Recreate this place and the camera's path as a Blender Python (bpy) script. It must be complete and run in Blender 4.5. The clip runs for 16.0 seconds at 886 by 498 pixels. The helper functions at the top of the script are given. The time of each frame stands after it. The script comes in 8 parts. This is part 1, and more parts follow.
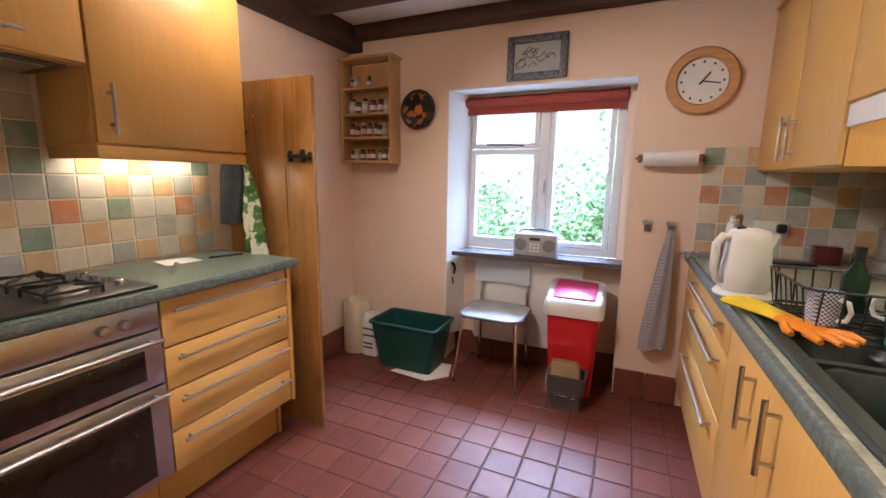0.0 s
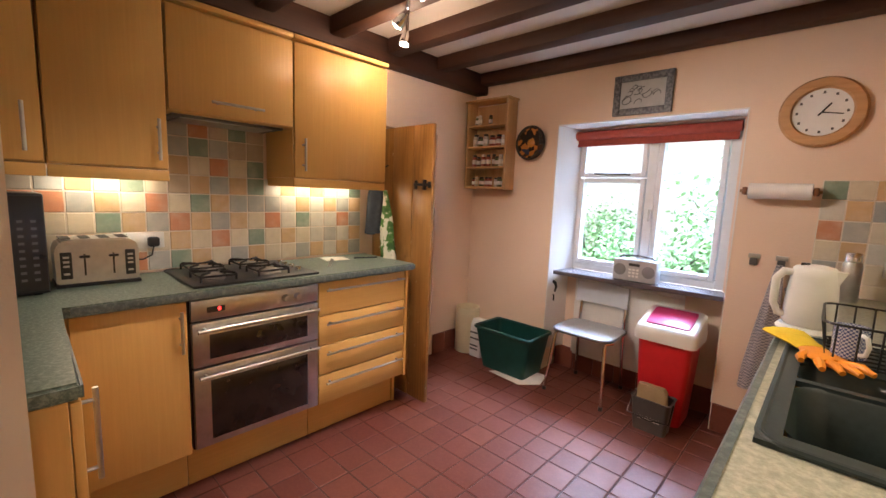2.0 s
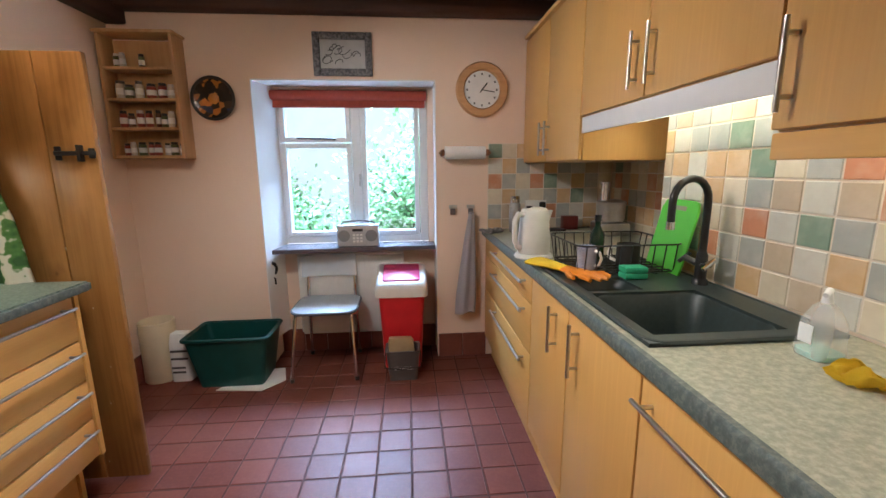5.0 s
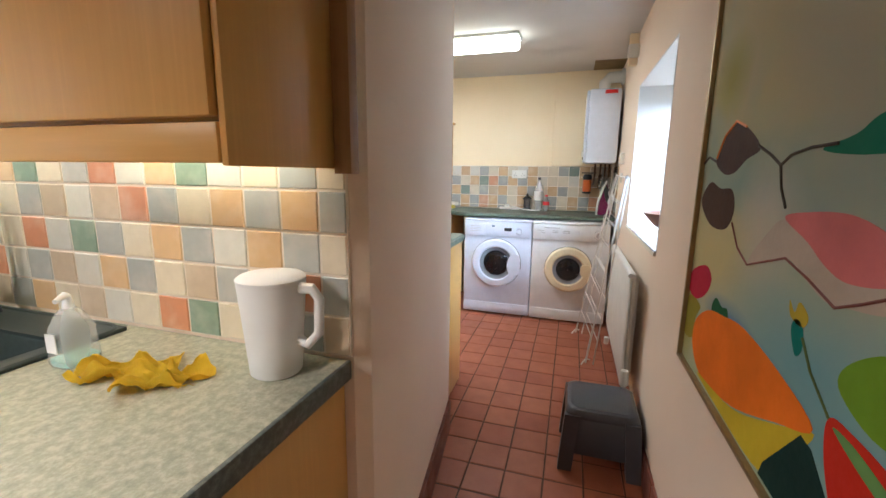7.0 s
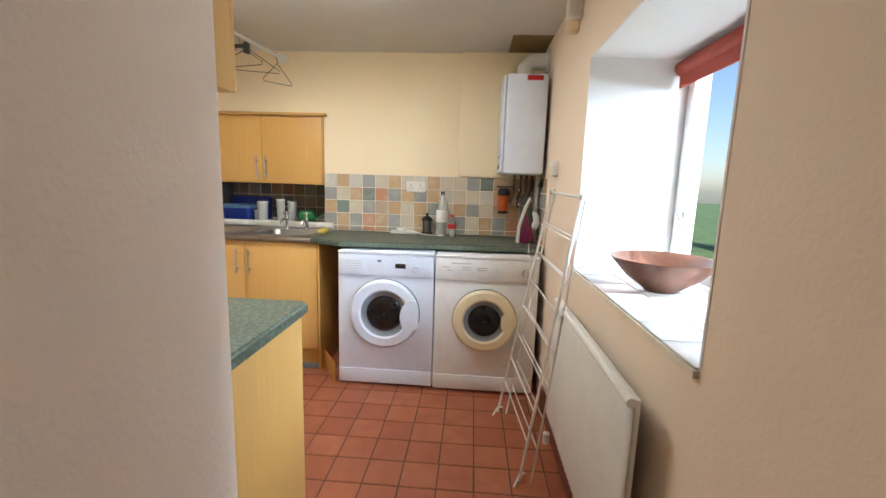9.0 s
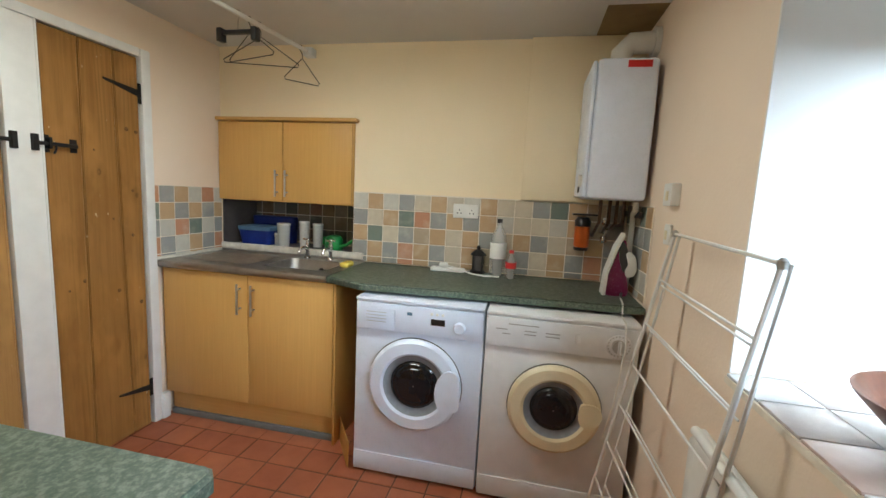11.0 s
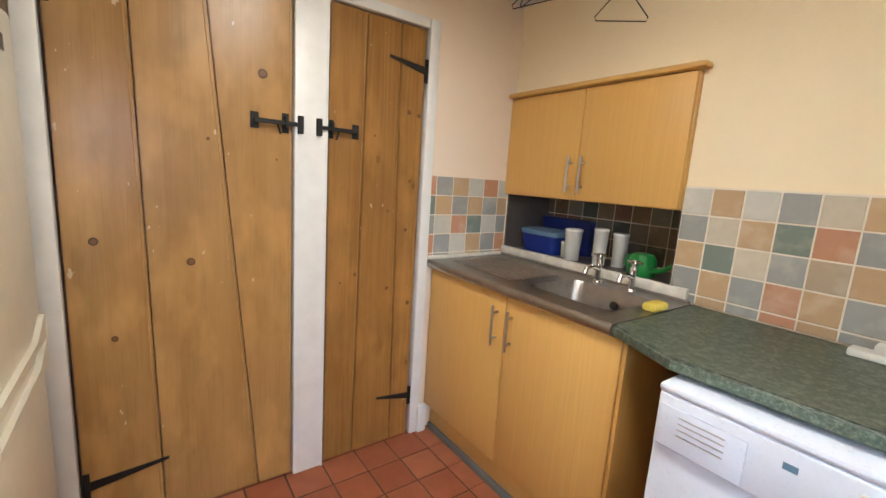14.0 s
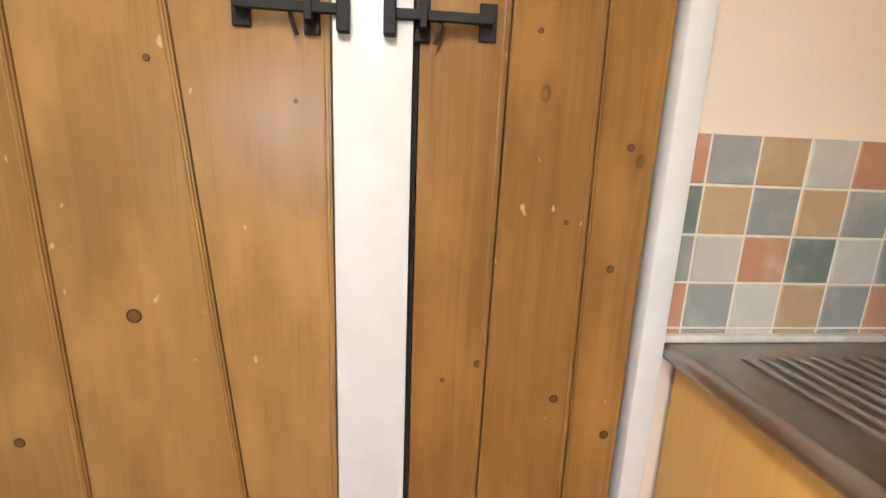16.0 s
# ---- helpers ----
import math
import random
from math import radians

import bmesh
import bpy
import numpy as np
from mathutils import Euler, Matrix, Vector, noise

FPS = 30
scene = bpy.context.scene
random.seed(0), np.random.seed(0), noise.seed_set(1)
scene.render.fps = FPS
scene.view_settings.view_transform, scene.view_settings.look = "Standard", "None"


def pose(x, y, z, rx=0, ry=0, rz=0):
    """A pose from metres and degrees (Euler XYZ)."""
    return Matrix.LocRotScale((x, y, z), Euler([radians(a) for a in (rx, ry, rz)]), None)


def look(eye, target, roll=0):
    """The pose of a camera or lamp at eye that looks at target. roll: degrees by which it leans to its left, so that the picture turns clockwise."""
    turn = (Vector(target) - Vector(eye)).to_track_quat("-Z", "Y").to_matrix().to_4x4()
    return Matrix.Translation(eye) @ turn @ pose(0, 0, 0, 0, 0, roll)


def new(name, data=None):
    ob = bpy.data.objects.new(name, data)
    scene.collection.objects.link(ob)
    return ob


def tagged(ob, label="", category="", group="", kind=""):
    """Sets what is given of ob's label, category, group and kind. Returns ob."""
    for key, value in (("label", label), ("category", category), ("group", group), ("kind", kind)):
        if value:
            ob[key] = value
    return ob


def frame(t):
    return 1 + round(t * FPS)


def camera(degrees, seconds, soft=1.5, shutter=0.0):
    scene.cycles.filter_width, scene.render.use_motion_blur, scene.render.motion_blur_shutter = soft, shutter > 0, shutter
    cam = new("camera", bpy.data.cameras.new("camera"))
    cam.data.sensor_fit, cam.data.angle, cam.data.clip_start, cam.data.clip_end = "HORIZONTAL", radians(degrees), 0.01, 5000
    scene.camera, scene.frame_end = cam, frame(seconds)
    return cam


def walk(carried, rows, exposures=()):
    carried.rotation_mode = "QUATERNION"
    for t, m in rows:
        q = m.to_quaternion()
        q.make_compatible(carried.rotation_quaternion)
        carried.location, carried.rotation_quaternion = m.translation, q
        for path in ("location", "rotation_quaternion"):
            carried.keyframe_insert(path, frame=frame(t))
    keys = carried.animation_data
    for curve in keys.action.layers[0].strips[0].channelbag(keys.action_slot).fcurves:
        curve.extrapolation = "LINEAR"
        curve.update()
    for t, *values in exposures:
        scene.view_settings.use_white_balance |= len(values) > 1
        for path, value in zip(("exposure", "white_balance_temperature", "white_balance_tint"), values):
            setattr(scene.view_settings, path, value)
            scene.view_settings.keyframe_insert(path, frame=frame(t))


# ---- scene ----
cam = camera(93.8, 16.0)
PATH = [
    (0, (1.129, 0.193, 1.288), (0.331, 1.997, 0.953), 0.9),
    (0.5, (1.268, 0.158, 1.297), (0.155, 1.791, 0.991), 1.5),
    (1, (1.403, 0.074, 1.315), (0.117, 1.579, 1.029), 2.1),
    (1.5, (1.498, 0.004, 1.328), (0.15, 1.457, 1.055), 2.3),
    (2, (1.538, -0.018, 1.328), (0.182, 1.428, 1.067), 2.3),
    (2.5, (1.522, -0.012, 1.324), (0.181, 1.448, 1.058), 2.2),
    (3, (1.444, 0.014, 1.308), (0.159, 1.521, 1.029), 2.1),
    (3.2, (1.394, 0.049, 1.304), (0.14, 1.579, 1.008), 1.8),
    (5.3, (0.926, 0.037, 1.312), (1.409, 1.943, 0.949), 0.2),
    (5.5, (0.962, -0.038, 1.295), (1.652, 1.813, 0.987), 0.5),
    (6, (1.076, -0.13, 1.323), (2.298, 1.417, 0.985), -0.3),
    (6.5, (1.165, -0.177, 1.322), (2.838, 0.864, 0.976), 0.3),
    (7, (1.252, -0.183, 1.314), (3.132, 0.395, 0.953), 0.7),
    (7.5, (1.452, -0.167, 1.303), (3.389, 0.17, 0.939), 0.9),
    (8, (1.757, -0.164, 1.305), (3.715, 0.052, 0.954), 0.8),
    (8.2, (1.883, -0.147, 1.29), (3.845, 0.021, 0.942), 1.1),
    (10.3, (3.096, -0.017, 1.424), (5.073, 0.141, 1.163), 2.4),
    (10.5, (3.117, -0.007, 1.415), (5.089, 0.21, 1.16), 2.6),
    (11, (3.183, -0.025, 1.396), (5.126, 0.373, 1.141), 2.9),
    (11.5, (3.209, -0.027, 1.384), (5.108, 0.539, 1.113), 2.9),
    (12, (3.296, 0.033, 1.368), (5.151, 0.725, 1.082), 2.8),
    (12.5, (3.44, 0.158, 1.369), (5.254, 0.947, 1.073), 2.7),
    (13, (3.591, 0.216, 1.361), (5.323, 1.169, 1.06), 2.7),
    (13.5, (3.832, 0.234, 1.359), (5.315, 1.539, 1.047), 3.3),
    (14, (3.977, 0.303, 1.361), (5.132, 1.901, 1.028), 3.8),
    (14.5, (4.149, 0.456, 1.355), (4.965, 2.249, 1.012), 4.0),
    (15, (4.34, 0.691, 1.329), (4.878, 2.588, 0.993), 3.3),
    (15.5, (4.497, 0.971, 1.333), (4.815, 2.916, 0.991), 2.4),
    (16, (4.585, 1.27, 1.302), (4.775, 3.217, 0.888), 2.3),
]
walk(cam, [(t, look(eye, target, roll)) for t, eye, target, roll in PATH],
     [(0.0, 0.35, 5700, 18), (1.0, 0.38, 6100, 20), (3.2, 0.38, 6150, 18), (5.5, 0.14, 5200, 9), (6.5, 0.36, 5300, 10), (7.0, 0.52, 5350, 11), (8.0, 0.72, 5600, 14), (10.3, -0.20, 5900, 5), (12.0, 0.03, 5600, 8), (13.0, 0.15, 5450, 8), (14.0, 0.17, 6150, 14), (14.5, 0.18, 6700, 18), (15.2, 0.31, 6600, 19), (16.0, 0.46, 6250, 14)])

# ---- light ----
world = bpy.data.worlds.new("sky")
scene.world = world
world.use_nodes = True
wn = world.node_tree.nodes
sky = wn.new("ShaderNodeTexSky")
sky.sky_type, sky.sun_disc = "NISHITA", False
sky.sun_elevation, sky.sun_rotation = radians(50), radians(215)
wn["Background"].inputs["Strength"].default_value = 0.15
world.node_tree.links.new(sky.outputs["Color"], wn["Background"].inputs["Color"])


def lamp(name, kind, power, colour, m, **kw):
    d = bpy.data.lights.new(name, kind)
    d.energy, d.color = power, colour
    for k, v in kw.items():
        if k == "size":
            d.shape = "RECTANGLE"
            d.size, d.size_y = v
        if k == "angle":
            d.angle = v
        if k == "radius":
            d.shadow_soft_size = v
        if k == "cone":
            d.spot_size, d.spot_blend = v, 0.6
    ob = new(name, d)
    ob.matrix_world = m
    return tagged(ob, kind="structure")


SUN_WAY = Vector((0.50, 0.33, -0.80))
lamp("sun", "SUN", 5.0, (1.0, 0.95, 0.87), SUN_WAY.to_track_quat("-Z", "Y").to_matrix().to_4x4(), angle=radians(0.5))
# sky light that falls in through the two windows
lamp("window_daylight", "AREA", 600, (0.55, 0.76, 1.0), look((0.56, 4.3, 3.1), (0.56, 2.9, 1.2)), size=(2.2, 1.4))
lamp("utility_daylight", "AREA", 150, (0.76, 0.90, 1.0), look((2.95, -2.1, 2.2), (3.85, -0.7, 1.5)), size=(1.8, 1.4))

# ---- materials ----


class Mat:
    """A node material with short hands for its nodes."""

    def __init__(self, name, rough=0.5, metal=0.0, spec=0.5):
        self.m = bpy.data.materials.new(name)
        self.m.use_nodes = True
        self.t = self.m.node_tree
        self.b = self.t.nodes["Principled BSDF"]
        self.put("Roughness", rough)
        self.put("Metallic", metal)
        self.put("Specular IOR Level", spec)

    def put(self, key, value):
        s = self.b.inputs[key]
        if isinstance(value, bpy.types.NodeSocket):
            self.t.links.new(value, s)
        elif isinstance(value, tuple):
            s.default_value = (*value, 1)
        else:
            s.default_value = value

    def node(self, kind, **ins):
        n = self.t.nodes.new(kind)
        for k, v in ins.items():
            s = n.inputs[k.replace("_", " ")]
            if isinstance(v, bpy.types.NodeSocket):
                self.t.links.new(v, s)
            else:
                s.default_value = v
        return n

    def coords(self, scale=(1, 1, 1), random_offset=False):
        c = self.t.nodes.new("ShaderNodeTexCoord").outputs["Object"]
        mp = self.node("ShaderNodeMapping", Vector=c, Scale=scale)
        if random_offset:
            r = self.t.nodes.new("ShaderNodeObjectInfo").outputs["Random"]
            k = self.node("ShaderNodeMath", )
            k.operation = "MULTIPLY"
            self.t.links.new(r, k.inputs[0])
            k.inputs[1].default_value = 37.0
            self.t.links.new(k.outputs[0], mp.inputs["Location"])
        return mp.outputs["Vector"]

    def noise(self, scale, vec=None, detail=4.0, rough=0.55):
        n = self.node("ShaderNodeTexNoise", Scale=scale, Detail=detail, Roughness=rough)
        self.t.links.new(vec if vec else self.coords(), n.inputs["Vector"])
        return n.outputs["Fac"]

    def ramp(self, fac, stops, constant=False):
        n = self.t.nodes.new("ShaderNodeValToRGB")
        e = n.color_ramp.elements
        n.color_ramp.interpolation = "CONSTANT" if constant else "LINEAR"
        while len(e) < len(stops):
            e.new(0.5)
        for el, (p, c) in zip(e, stops):
            el.position, el.color = p, (*c, 1)
        self.t.links.new(fac, n.inputs["Fac"])
        return n.outputs["Color"]

    def mix(self, a, b, fac, how="MIX"):
        n = self.t.nodes.new("ShaderNodeMix")
        n.data_type, n.blend_type = "RGBA", how
        for i, v in ((0, fac), (6, a), (7, b)):
            if isinstance(v, bpy.types.NodeSocket):
                self.t.links.new(v, n.inputs[i])
            else:
                n.inputs[i].default_value = (*v, 1) if isinstance(v, tuple) else v
        return n.outputs[2]

    def span(self, fac, lo, hi):
        n = self.node("ShaderNodeMapRange", Value=fac)
        n.inputs["To Min"].default_value, n.inputs["To Max"].default_value = lo, hi
        return n.outputs["Result"]

    def bump(self, fac, strength, distance=0.01):
        n = self.node("ShaderNodeBump", Strength=strength, Distance=distance, Height=fac)
        self.t.links.new(n.outputs["Normal"], self.b.inputs["Normal"])


def plain(name, col, rough=0.5, metal=0.0, var=0.12, scale=14.0, bump=0.0, spec=0.5):
    """A paint, plastic or metal with slight unevenness of colour and gloss."""
    k = Mat(name, rough, metal, spec)
    f = k.noise(scale)
    fine = k.noise(scale * 9)
    lo = tuple(c * (1 - var) for c in col)
    hi = tuple(min(1, c * (1 + var * 0.6)) for c in col)
    c = k.ramp(f, [(0.3, lo), (0.7, hi)])
    k.put("Base Color", k.mix(c, lo, k.span(fine, 0.0, 0.25)))
    k.put("Roughness", k.span(fine, max(0.02, rough - 0.06), min(1, rough + 0.08)))
    if bump:
        k.bump(fine, bump, 0.004)
    return k.m


def plaster(name, col, dark, bump=0.25):
    k = Mat(name, 0.85, 0, 0.25)
    big, mid, fine = k.noise(1.3, detail=3), k.noise(7.0, detail=5), k.noise(90.0, detail=2)
    c = k.ramp(big, [(0.3, dark), (0.65, col)])
    c = k.mix(c, dark, k.span(mid, 0.0, 0.35))
    k.put("Base Color", c)
    h = k.mix(mid, fine, 0.3)
    k.bump(h, bump, 0.012)
    return k.m


def wood(name, light, dark, axis=2, rough=0.45, grain=1.0, rings=False, knots=False, round_knots=1.0):
    """Boards or veneer whose grain runs along the given axis."""
    k = Mat(name, rough, 0, 0.4)
    s = [26.0 * grain, 26.0 * grain, 26.0 * grain]
    s[axis] = 0.9 * grain
    vec = k.coords(tuple(s), True)
    g = k.noise(1.6, vec, 6, 0.6)
    s2 = [5.0, 5.0, 5.0]
    s2[axis] = 0.7
    wide = k.noise(1.2, k.coords(tuple(s2), True), 3)
    c = k.ramp(g, [(0.25, dark), (0.55, light), (0.8, tuple(min(1, v * 1.12) for v in light))])
    c = k.mix(c, dark, k.span(wide, -0.15, 0.55))
    if rings:
        s3 = [14.0, 14.0, 14.0]
        s3[axis] = 1.1
        v3 = k.coords(tuple(s3), True)
        w = k.node("ShaderNodeTexWave", Vector=v3, Scale=1.0, Distortion=9.0, Detail=2.0)
        where = k.ramp(k.noise(1.1, k.coords((7.0, 7.0, 1.2), True), 2), [(0.46, (0, 0, 0)), (0.62, (0.5, 0.5, 0.5))])
        ring = k.ramp(w.outputs["Fac"], [(0.35, (0, 0, 0)), (0.75, (1, 1, 1))])
        c = k.mix(c, tuple(v * 0.75 for v in dark), k.mix((0, 0, 0), where, ring))
    if knots and round_knots:
        s4 = [5.0, 5.0, 5.0]
        s4[axis] = 3.2
        vo = k.node("ShaderNodeTexVoronoi", Vector=k.coords(tuple(s4), True), Scale=1.0)
        halo = k.ramp(vo.outputs["Distance"], [(0.05, (0.7, 0.7, 0.7)), (0.2, (0, 0, 0))])
        c = k.mix(c, tuple(v * 0.6 for v in dark), halo)
        spot = k.ramp(vo.outputs["Distance"], [(0.0, (0.35, 0.35, 0.35)), (0.028, (0.35, 0.35, 0.35)), (0.036, (1, 1, 1)), (0.048, (1, 1, 1)), (0.062, (0, 0, 0))])
        c = k.mix(c, (0.055, 0.024, 0.008), spot)
    if knots:
        blotch = k.noise(2.3, k.coords((1.6, 1.6, 0.8), True), 4, 0.65)
        c = k.mix(c, tuple(v * 0.5 for v in dark), k.ramp(blotch, [(0.5, (0, 0, 0)), (0.8, (0.55, 0.55, 0.55))]))
        fine = k.noise(1.0, k.coords((210, 210, 5.5), True), 3)
        c = k.mix(c, tuple(v * 0.45 for v in dark), k.ramp(fine, [(0.5, (0, 0, 0)), (0.8, (0.28, 0.28, 0.28))]))
        pale = k.noise(3.4, k.coords((2.2, 2.2, 0.9), True), 3)
        c = k.mix(c, tuple(min(1, v * 1.45) for v in light), k.ramp(pale, [(0.5, (0, 0, 0)), (0.72, (0.55, 0.55, 0.55))]))
        fleck = k.noise(38.0, k.coords((1, 1, 0.5), True), 2)
        c = k.mix(c, (0.62, 0.50, 0.34), k.ramp(fleck, [(0.735, (0, 0, 0)), (0.76, (0.8, 0.8, 0.8))]))
    k.put("Base Color", c)
    k.put("Roughness", k.span(g, rough - 0.08, rough + 0.12))
    k.bump(g, 0.08, 0.003)
    return k.m


def speckled(name, a, b, c, rough, fleck=55.0):
    """Mottled laminate."""
    k = Mat(name, rough, 0, 0.5)
    n1, n2, n3 = k.noise(fleck, detail=4, rough=0.7), k.noise(160.0, detail=2), k.noise(9.0, detail=3)
    col = k.ramp(n1, [(0.36, a), (0.5, b), (0.62, c)])
    col = k.mix(col, a, k.span(n2, 0.0, 0.5))
    col = k.mix(col, b, k.span(n3, 0.0, 0.4))
    k.put("Base Color", col)
    k.put("Roughness", k.span(n2, rough - 0.05, rough + 0.1))
    k.bump(n2, 0.05, 0.002)
    return k.m


def glazed(name, colours, rough=0.28, milk=(-0.45, 0.55)):
    """Hand-glazed wall tiles, each with its own colour and cloudy shading."""
    k = Mat(name, rough, 0, 0.5)
    r = k.t.nodes.new("ShaderNodeObjectInfo").outputs["Random"]
    stops = [(i / len(colours), c) for i, c in enumerate(colours)]
    base = k.ramp(r, stops, True)
    cloud = k.noise(11.0, k.coords((1, 1, 1), True), 3)
    c = k.mix(base, (0.86, 0.78, 0.64), k.span(cloud, *milk))
    dark = k.noise(30.0, k.coords((1, 1, 1), True), 3)
    c = k.mix(c, (0.3, 0.22, 0.15), k.span(dark, -0.1, 0.22))
    k.put("Base Color", c)
    k.bump(cloud, 0.12, 0.01)
    return k.m


def quarry(name, cols, rough):
    k = Mat(name, rough, 0, 0.28)
    r = k.t.nodes.new("ShaderNodeObjectInfo").outputs["Random"]
    base = k.ramp(r, [(i / (len(cols) - 1), c) for i, c in enumerate(cols)])
    n1, n2 = k.noise(10.0, k.coords((1, 1, 1), True), 5), k.noise(70.0, k.coords((1, 1, 1), True), 3)
    c = k.mix(base, (0.10, 0.03, 0.02), k.span(n1, -0.15, 0.5))
    c = k.mix(c, (0.34, 0.14, 0.085), k.span(n2, -0.2, 0.25))
    k.put("Base Color", c)
    k.put("Roughness", k.span(n1, rough - 0.1, rough + 0.16))
    k.bump(n1, 0.12, 0.006)
    return k.m


def glow(name, col, strength):
    k = Mat(name)
    k.put("Base Color", col)
    k.put("Emission Color", col)
    k.put("Emission Strength", strength)
    return k.m


def clear(name, col=(1, 1, 1), rough=0.02, ior=1.45):
    k = Mat(name, rough)
    k.put("Base Color", col)
    k.put("Transmission Weight", 1.0)
    k.put("IOR", ior)
    return k.m


M_WALL_K = plaster("peach_plaster", (0.84, 0.67, 0.53), (0.79, 0.61, 0.47))
M_WALL_U = plaster("cream_plaster", (0.89, 0.765, 0.545), (0.85, 0.715, 0.49))
M_WALL_P = plaster("pale_peach_plaster", (0.86, 0.73, 0.60), (0.82, 0.68, 0.54))
M_REVEAL = plaster("white_plaster", (0.82, 0.79, 0.75), (0.76, 0.72, 0.68), 0.15)
M_CEIL = plaster("ceiling_plaster", (0.80, 0.77, 0.72), (0.72, 0.68, 0.62), 0.2)
M_CEIL_U = plaster("utility_ceiling_plaster", (0.70, 0.68, 0.65), (0.62, 0.60, 0.57), 0.2)
M_BEAM = wood("dark_beam_wood", (0.070, 0.028, 0.016), (0.035, 0.014, 0.008), 0, 0.6, 0.7)
M_BEAM_Y = wood("dark_plate_wood", (0.070, 0.028, 0.016), (0.035, 0.014, 0.008), 1, 0.6, 0.7)
M_BEECH = wood("beech_veneer", (0.67, 0.395, 0.115), (0.635, 0.36, 0.10), 2, 0.36, 2.4)
M_BEECH_H = wood("beech_veneer_level", (0.67, 0.395, 0.115), (0.635, 0.36, 0.10), 1, 0.36, 2.4)
M_BEECH_IN = wood("dark_beech_edge", (0.34, 0.19, 0.08), (0.25, 0.13, 0.05), 2, 0.45, 1.4)
M_PINE = wood("waxed_pine", (0.335, 0.167, 0.046), (0.25, 0.115, 0.028), 2, 0.33, 0.7, True, True)
M_PINE2 = wood("stripped_pine", (0.41, 0.232, 0.080), (0.325, 0.168, 0.051), 2, 0.30, 0.3, False, True, 0.0)
M_PINE3 = wood("shelf_pine", (0.60, 0.38, 0.18), (0.48, 0.27, 0.11), 2, 0.5, 1.0)
M_TOP_L = speckled("green_laminate", (0.055, 0.088, 0.070), (0.125, 0.165, 0.125), (0.27, 0.32, 0.255), 0.34, 90.0)
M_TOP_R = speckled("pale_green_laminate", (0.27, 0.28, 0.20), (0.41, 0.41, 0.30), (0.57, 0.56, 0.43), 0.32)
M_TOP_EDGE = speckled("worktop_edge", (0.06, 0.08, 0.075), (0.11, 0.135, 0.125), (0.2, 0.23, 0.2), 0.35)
M_TOP_U = speckled("dark_green_laminate", (0.030, 0.048, 0.034), (0.070, 0.092, 0.068), (0.17, 0.20, 0.155), 0.38)
M_WHITE = plain("white_gloss_paint", (0.80, 0.80, 0.78), 0.35, var=0.06)
M_UPVC = plain("window_plastic", (0.78, 0.79, 0.80), 0.3, var=0.04)
M_APPL = plain("white_enamel", (0.74, 0.80, 0.92), 0.28, var=0.04)
M_APPL2 = plain("aged_white_enamel", (0.77, 0.78, 0.79), 0.32, var=0.06)
M_CREAM = plain("cream_plastic", (0.78, 0.68, 0.46), 0.4, var=0.06)
M_FRIDGE = plain("ivory_enamel", (0.72, 0.69, 0.58), 0.3, var=0.05)
M_STEEL = plain("brushed_steel", (0.56, 0.55, 0.53), 0.3, 1.0, 0.12, 30)
M_STEEL_D = plain("dull_sink_steel", (0.42, 0.40, 0.38), 0.34, 1.0, 0.15, 20)
M_CHROME = plain("chrome", (0.75, 0.75, 0.77), 0.1, 1.0, 0.04)
M_IRON = plain("black_iron", (0.014, 0.013, 0.013), 0.55, 0.3, 0.3, 40, 0.3)
M_BLACK = plain("black_plastic", (0.016, 0.016, 0.017), 0.32, var=0.2)
M_DARK = plain("dark_recess", (0.02, 0.017, 0.015), 0.8)
M_DGLASS = plain("oven_glass", (0.022, 0.017, 0.015), 0.06, var=0.3)
M_PORT = plain("porthole_glass", (0.014, 0.016, 0.020), 0.05, var=0.4, scale=9, spec=0.5)
M_GASKET = plain("grey_door_gasket", (0.24, 0.26, 0.29), 0.35, var=0.15, scale=40)
M_COMPOSITE = plain("dark_green_composite", (0.028, 0.042, 0.040), 0.42, var=0.25, scale=60)
M_GREENBOX = plain("dark_green_plastic", (0.008, 0.062, 0.056), 0.4, var=0.15)
M_RED = plain("red_plastic", (0.60, 0.018, 0.022), 0.35, var=0.08)
M_PINKRED = plain("pink_red_plastic", (0.60, 0.04, 0.15), 0.35, var=0.08)
M_WHITEPL = plain("white_plastic", (0.78, 0.77, 0.73), 0.4, var=0.05)
M_GREYPL = plain("grey_plastic", (0.10, 0.095, 0.095), 0.45, var=0.12)
M_STOOL = plain("charcoal_plastic", (0.055, 0.058, 0.066), 0.4, var=0.12)
M_PAPER = plain("paper", (0.80, 0.79, 0.76), 0.9, var=0.04)
M_KRAFT = plain("brown_paper", (0.36, 0.25, 0.13), 0.85, var=0.12)
M_YELLOW = plain("yellow_cloth", (0.80, 0.56, 0.012), 0.85, var=0.12, scale=20, bump=0.4)
M_ORANGE = plain("orange_rubber", (0.80, 0.27, 0.01), 0.5, var=0.1)
M_LIME = plain("lime_plastic", (0.13, 0.56, 0.04), 0.35, var=0.06)
M_MINT = plain("green_sponge", (0.05, 0.38, 0.20), 0.9, var=0.15, scale=80)
M_BLIND = plain("red_blind_fabric", (0.34, 0.055, 0.03), 0.8, var=0.15, scale=40)
M_GROUT = plain("pale_grout", (0.78, 0.70, 0.58), 0.9, var=0.1, scale=30)
M_FGROUT = plain("dark_floor_grout", (0.075, 0.030, 0.022), 0.9, var=0.25, scale=30)
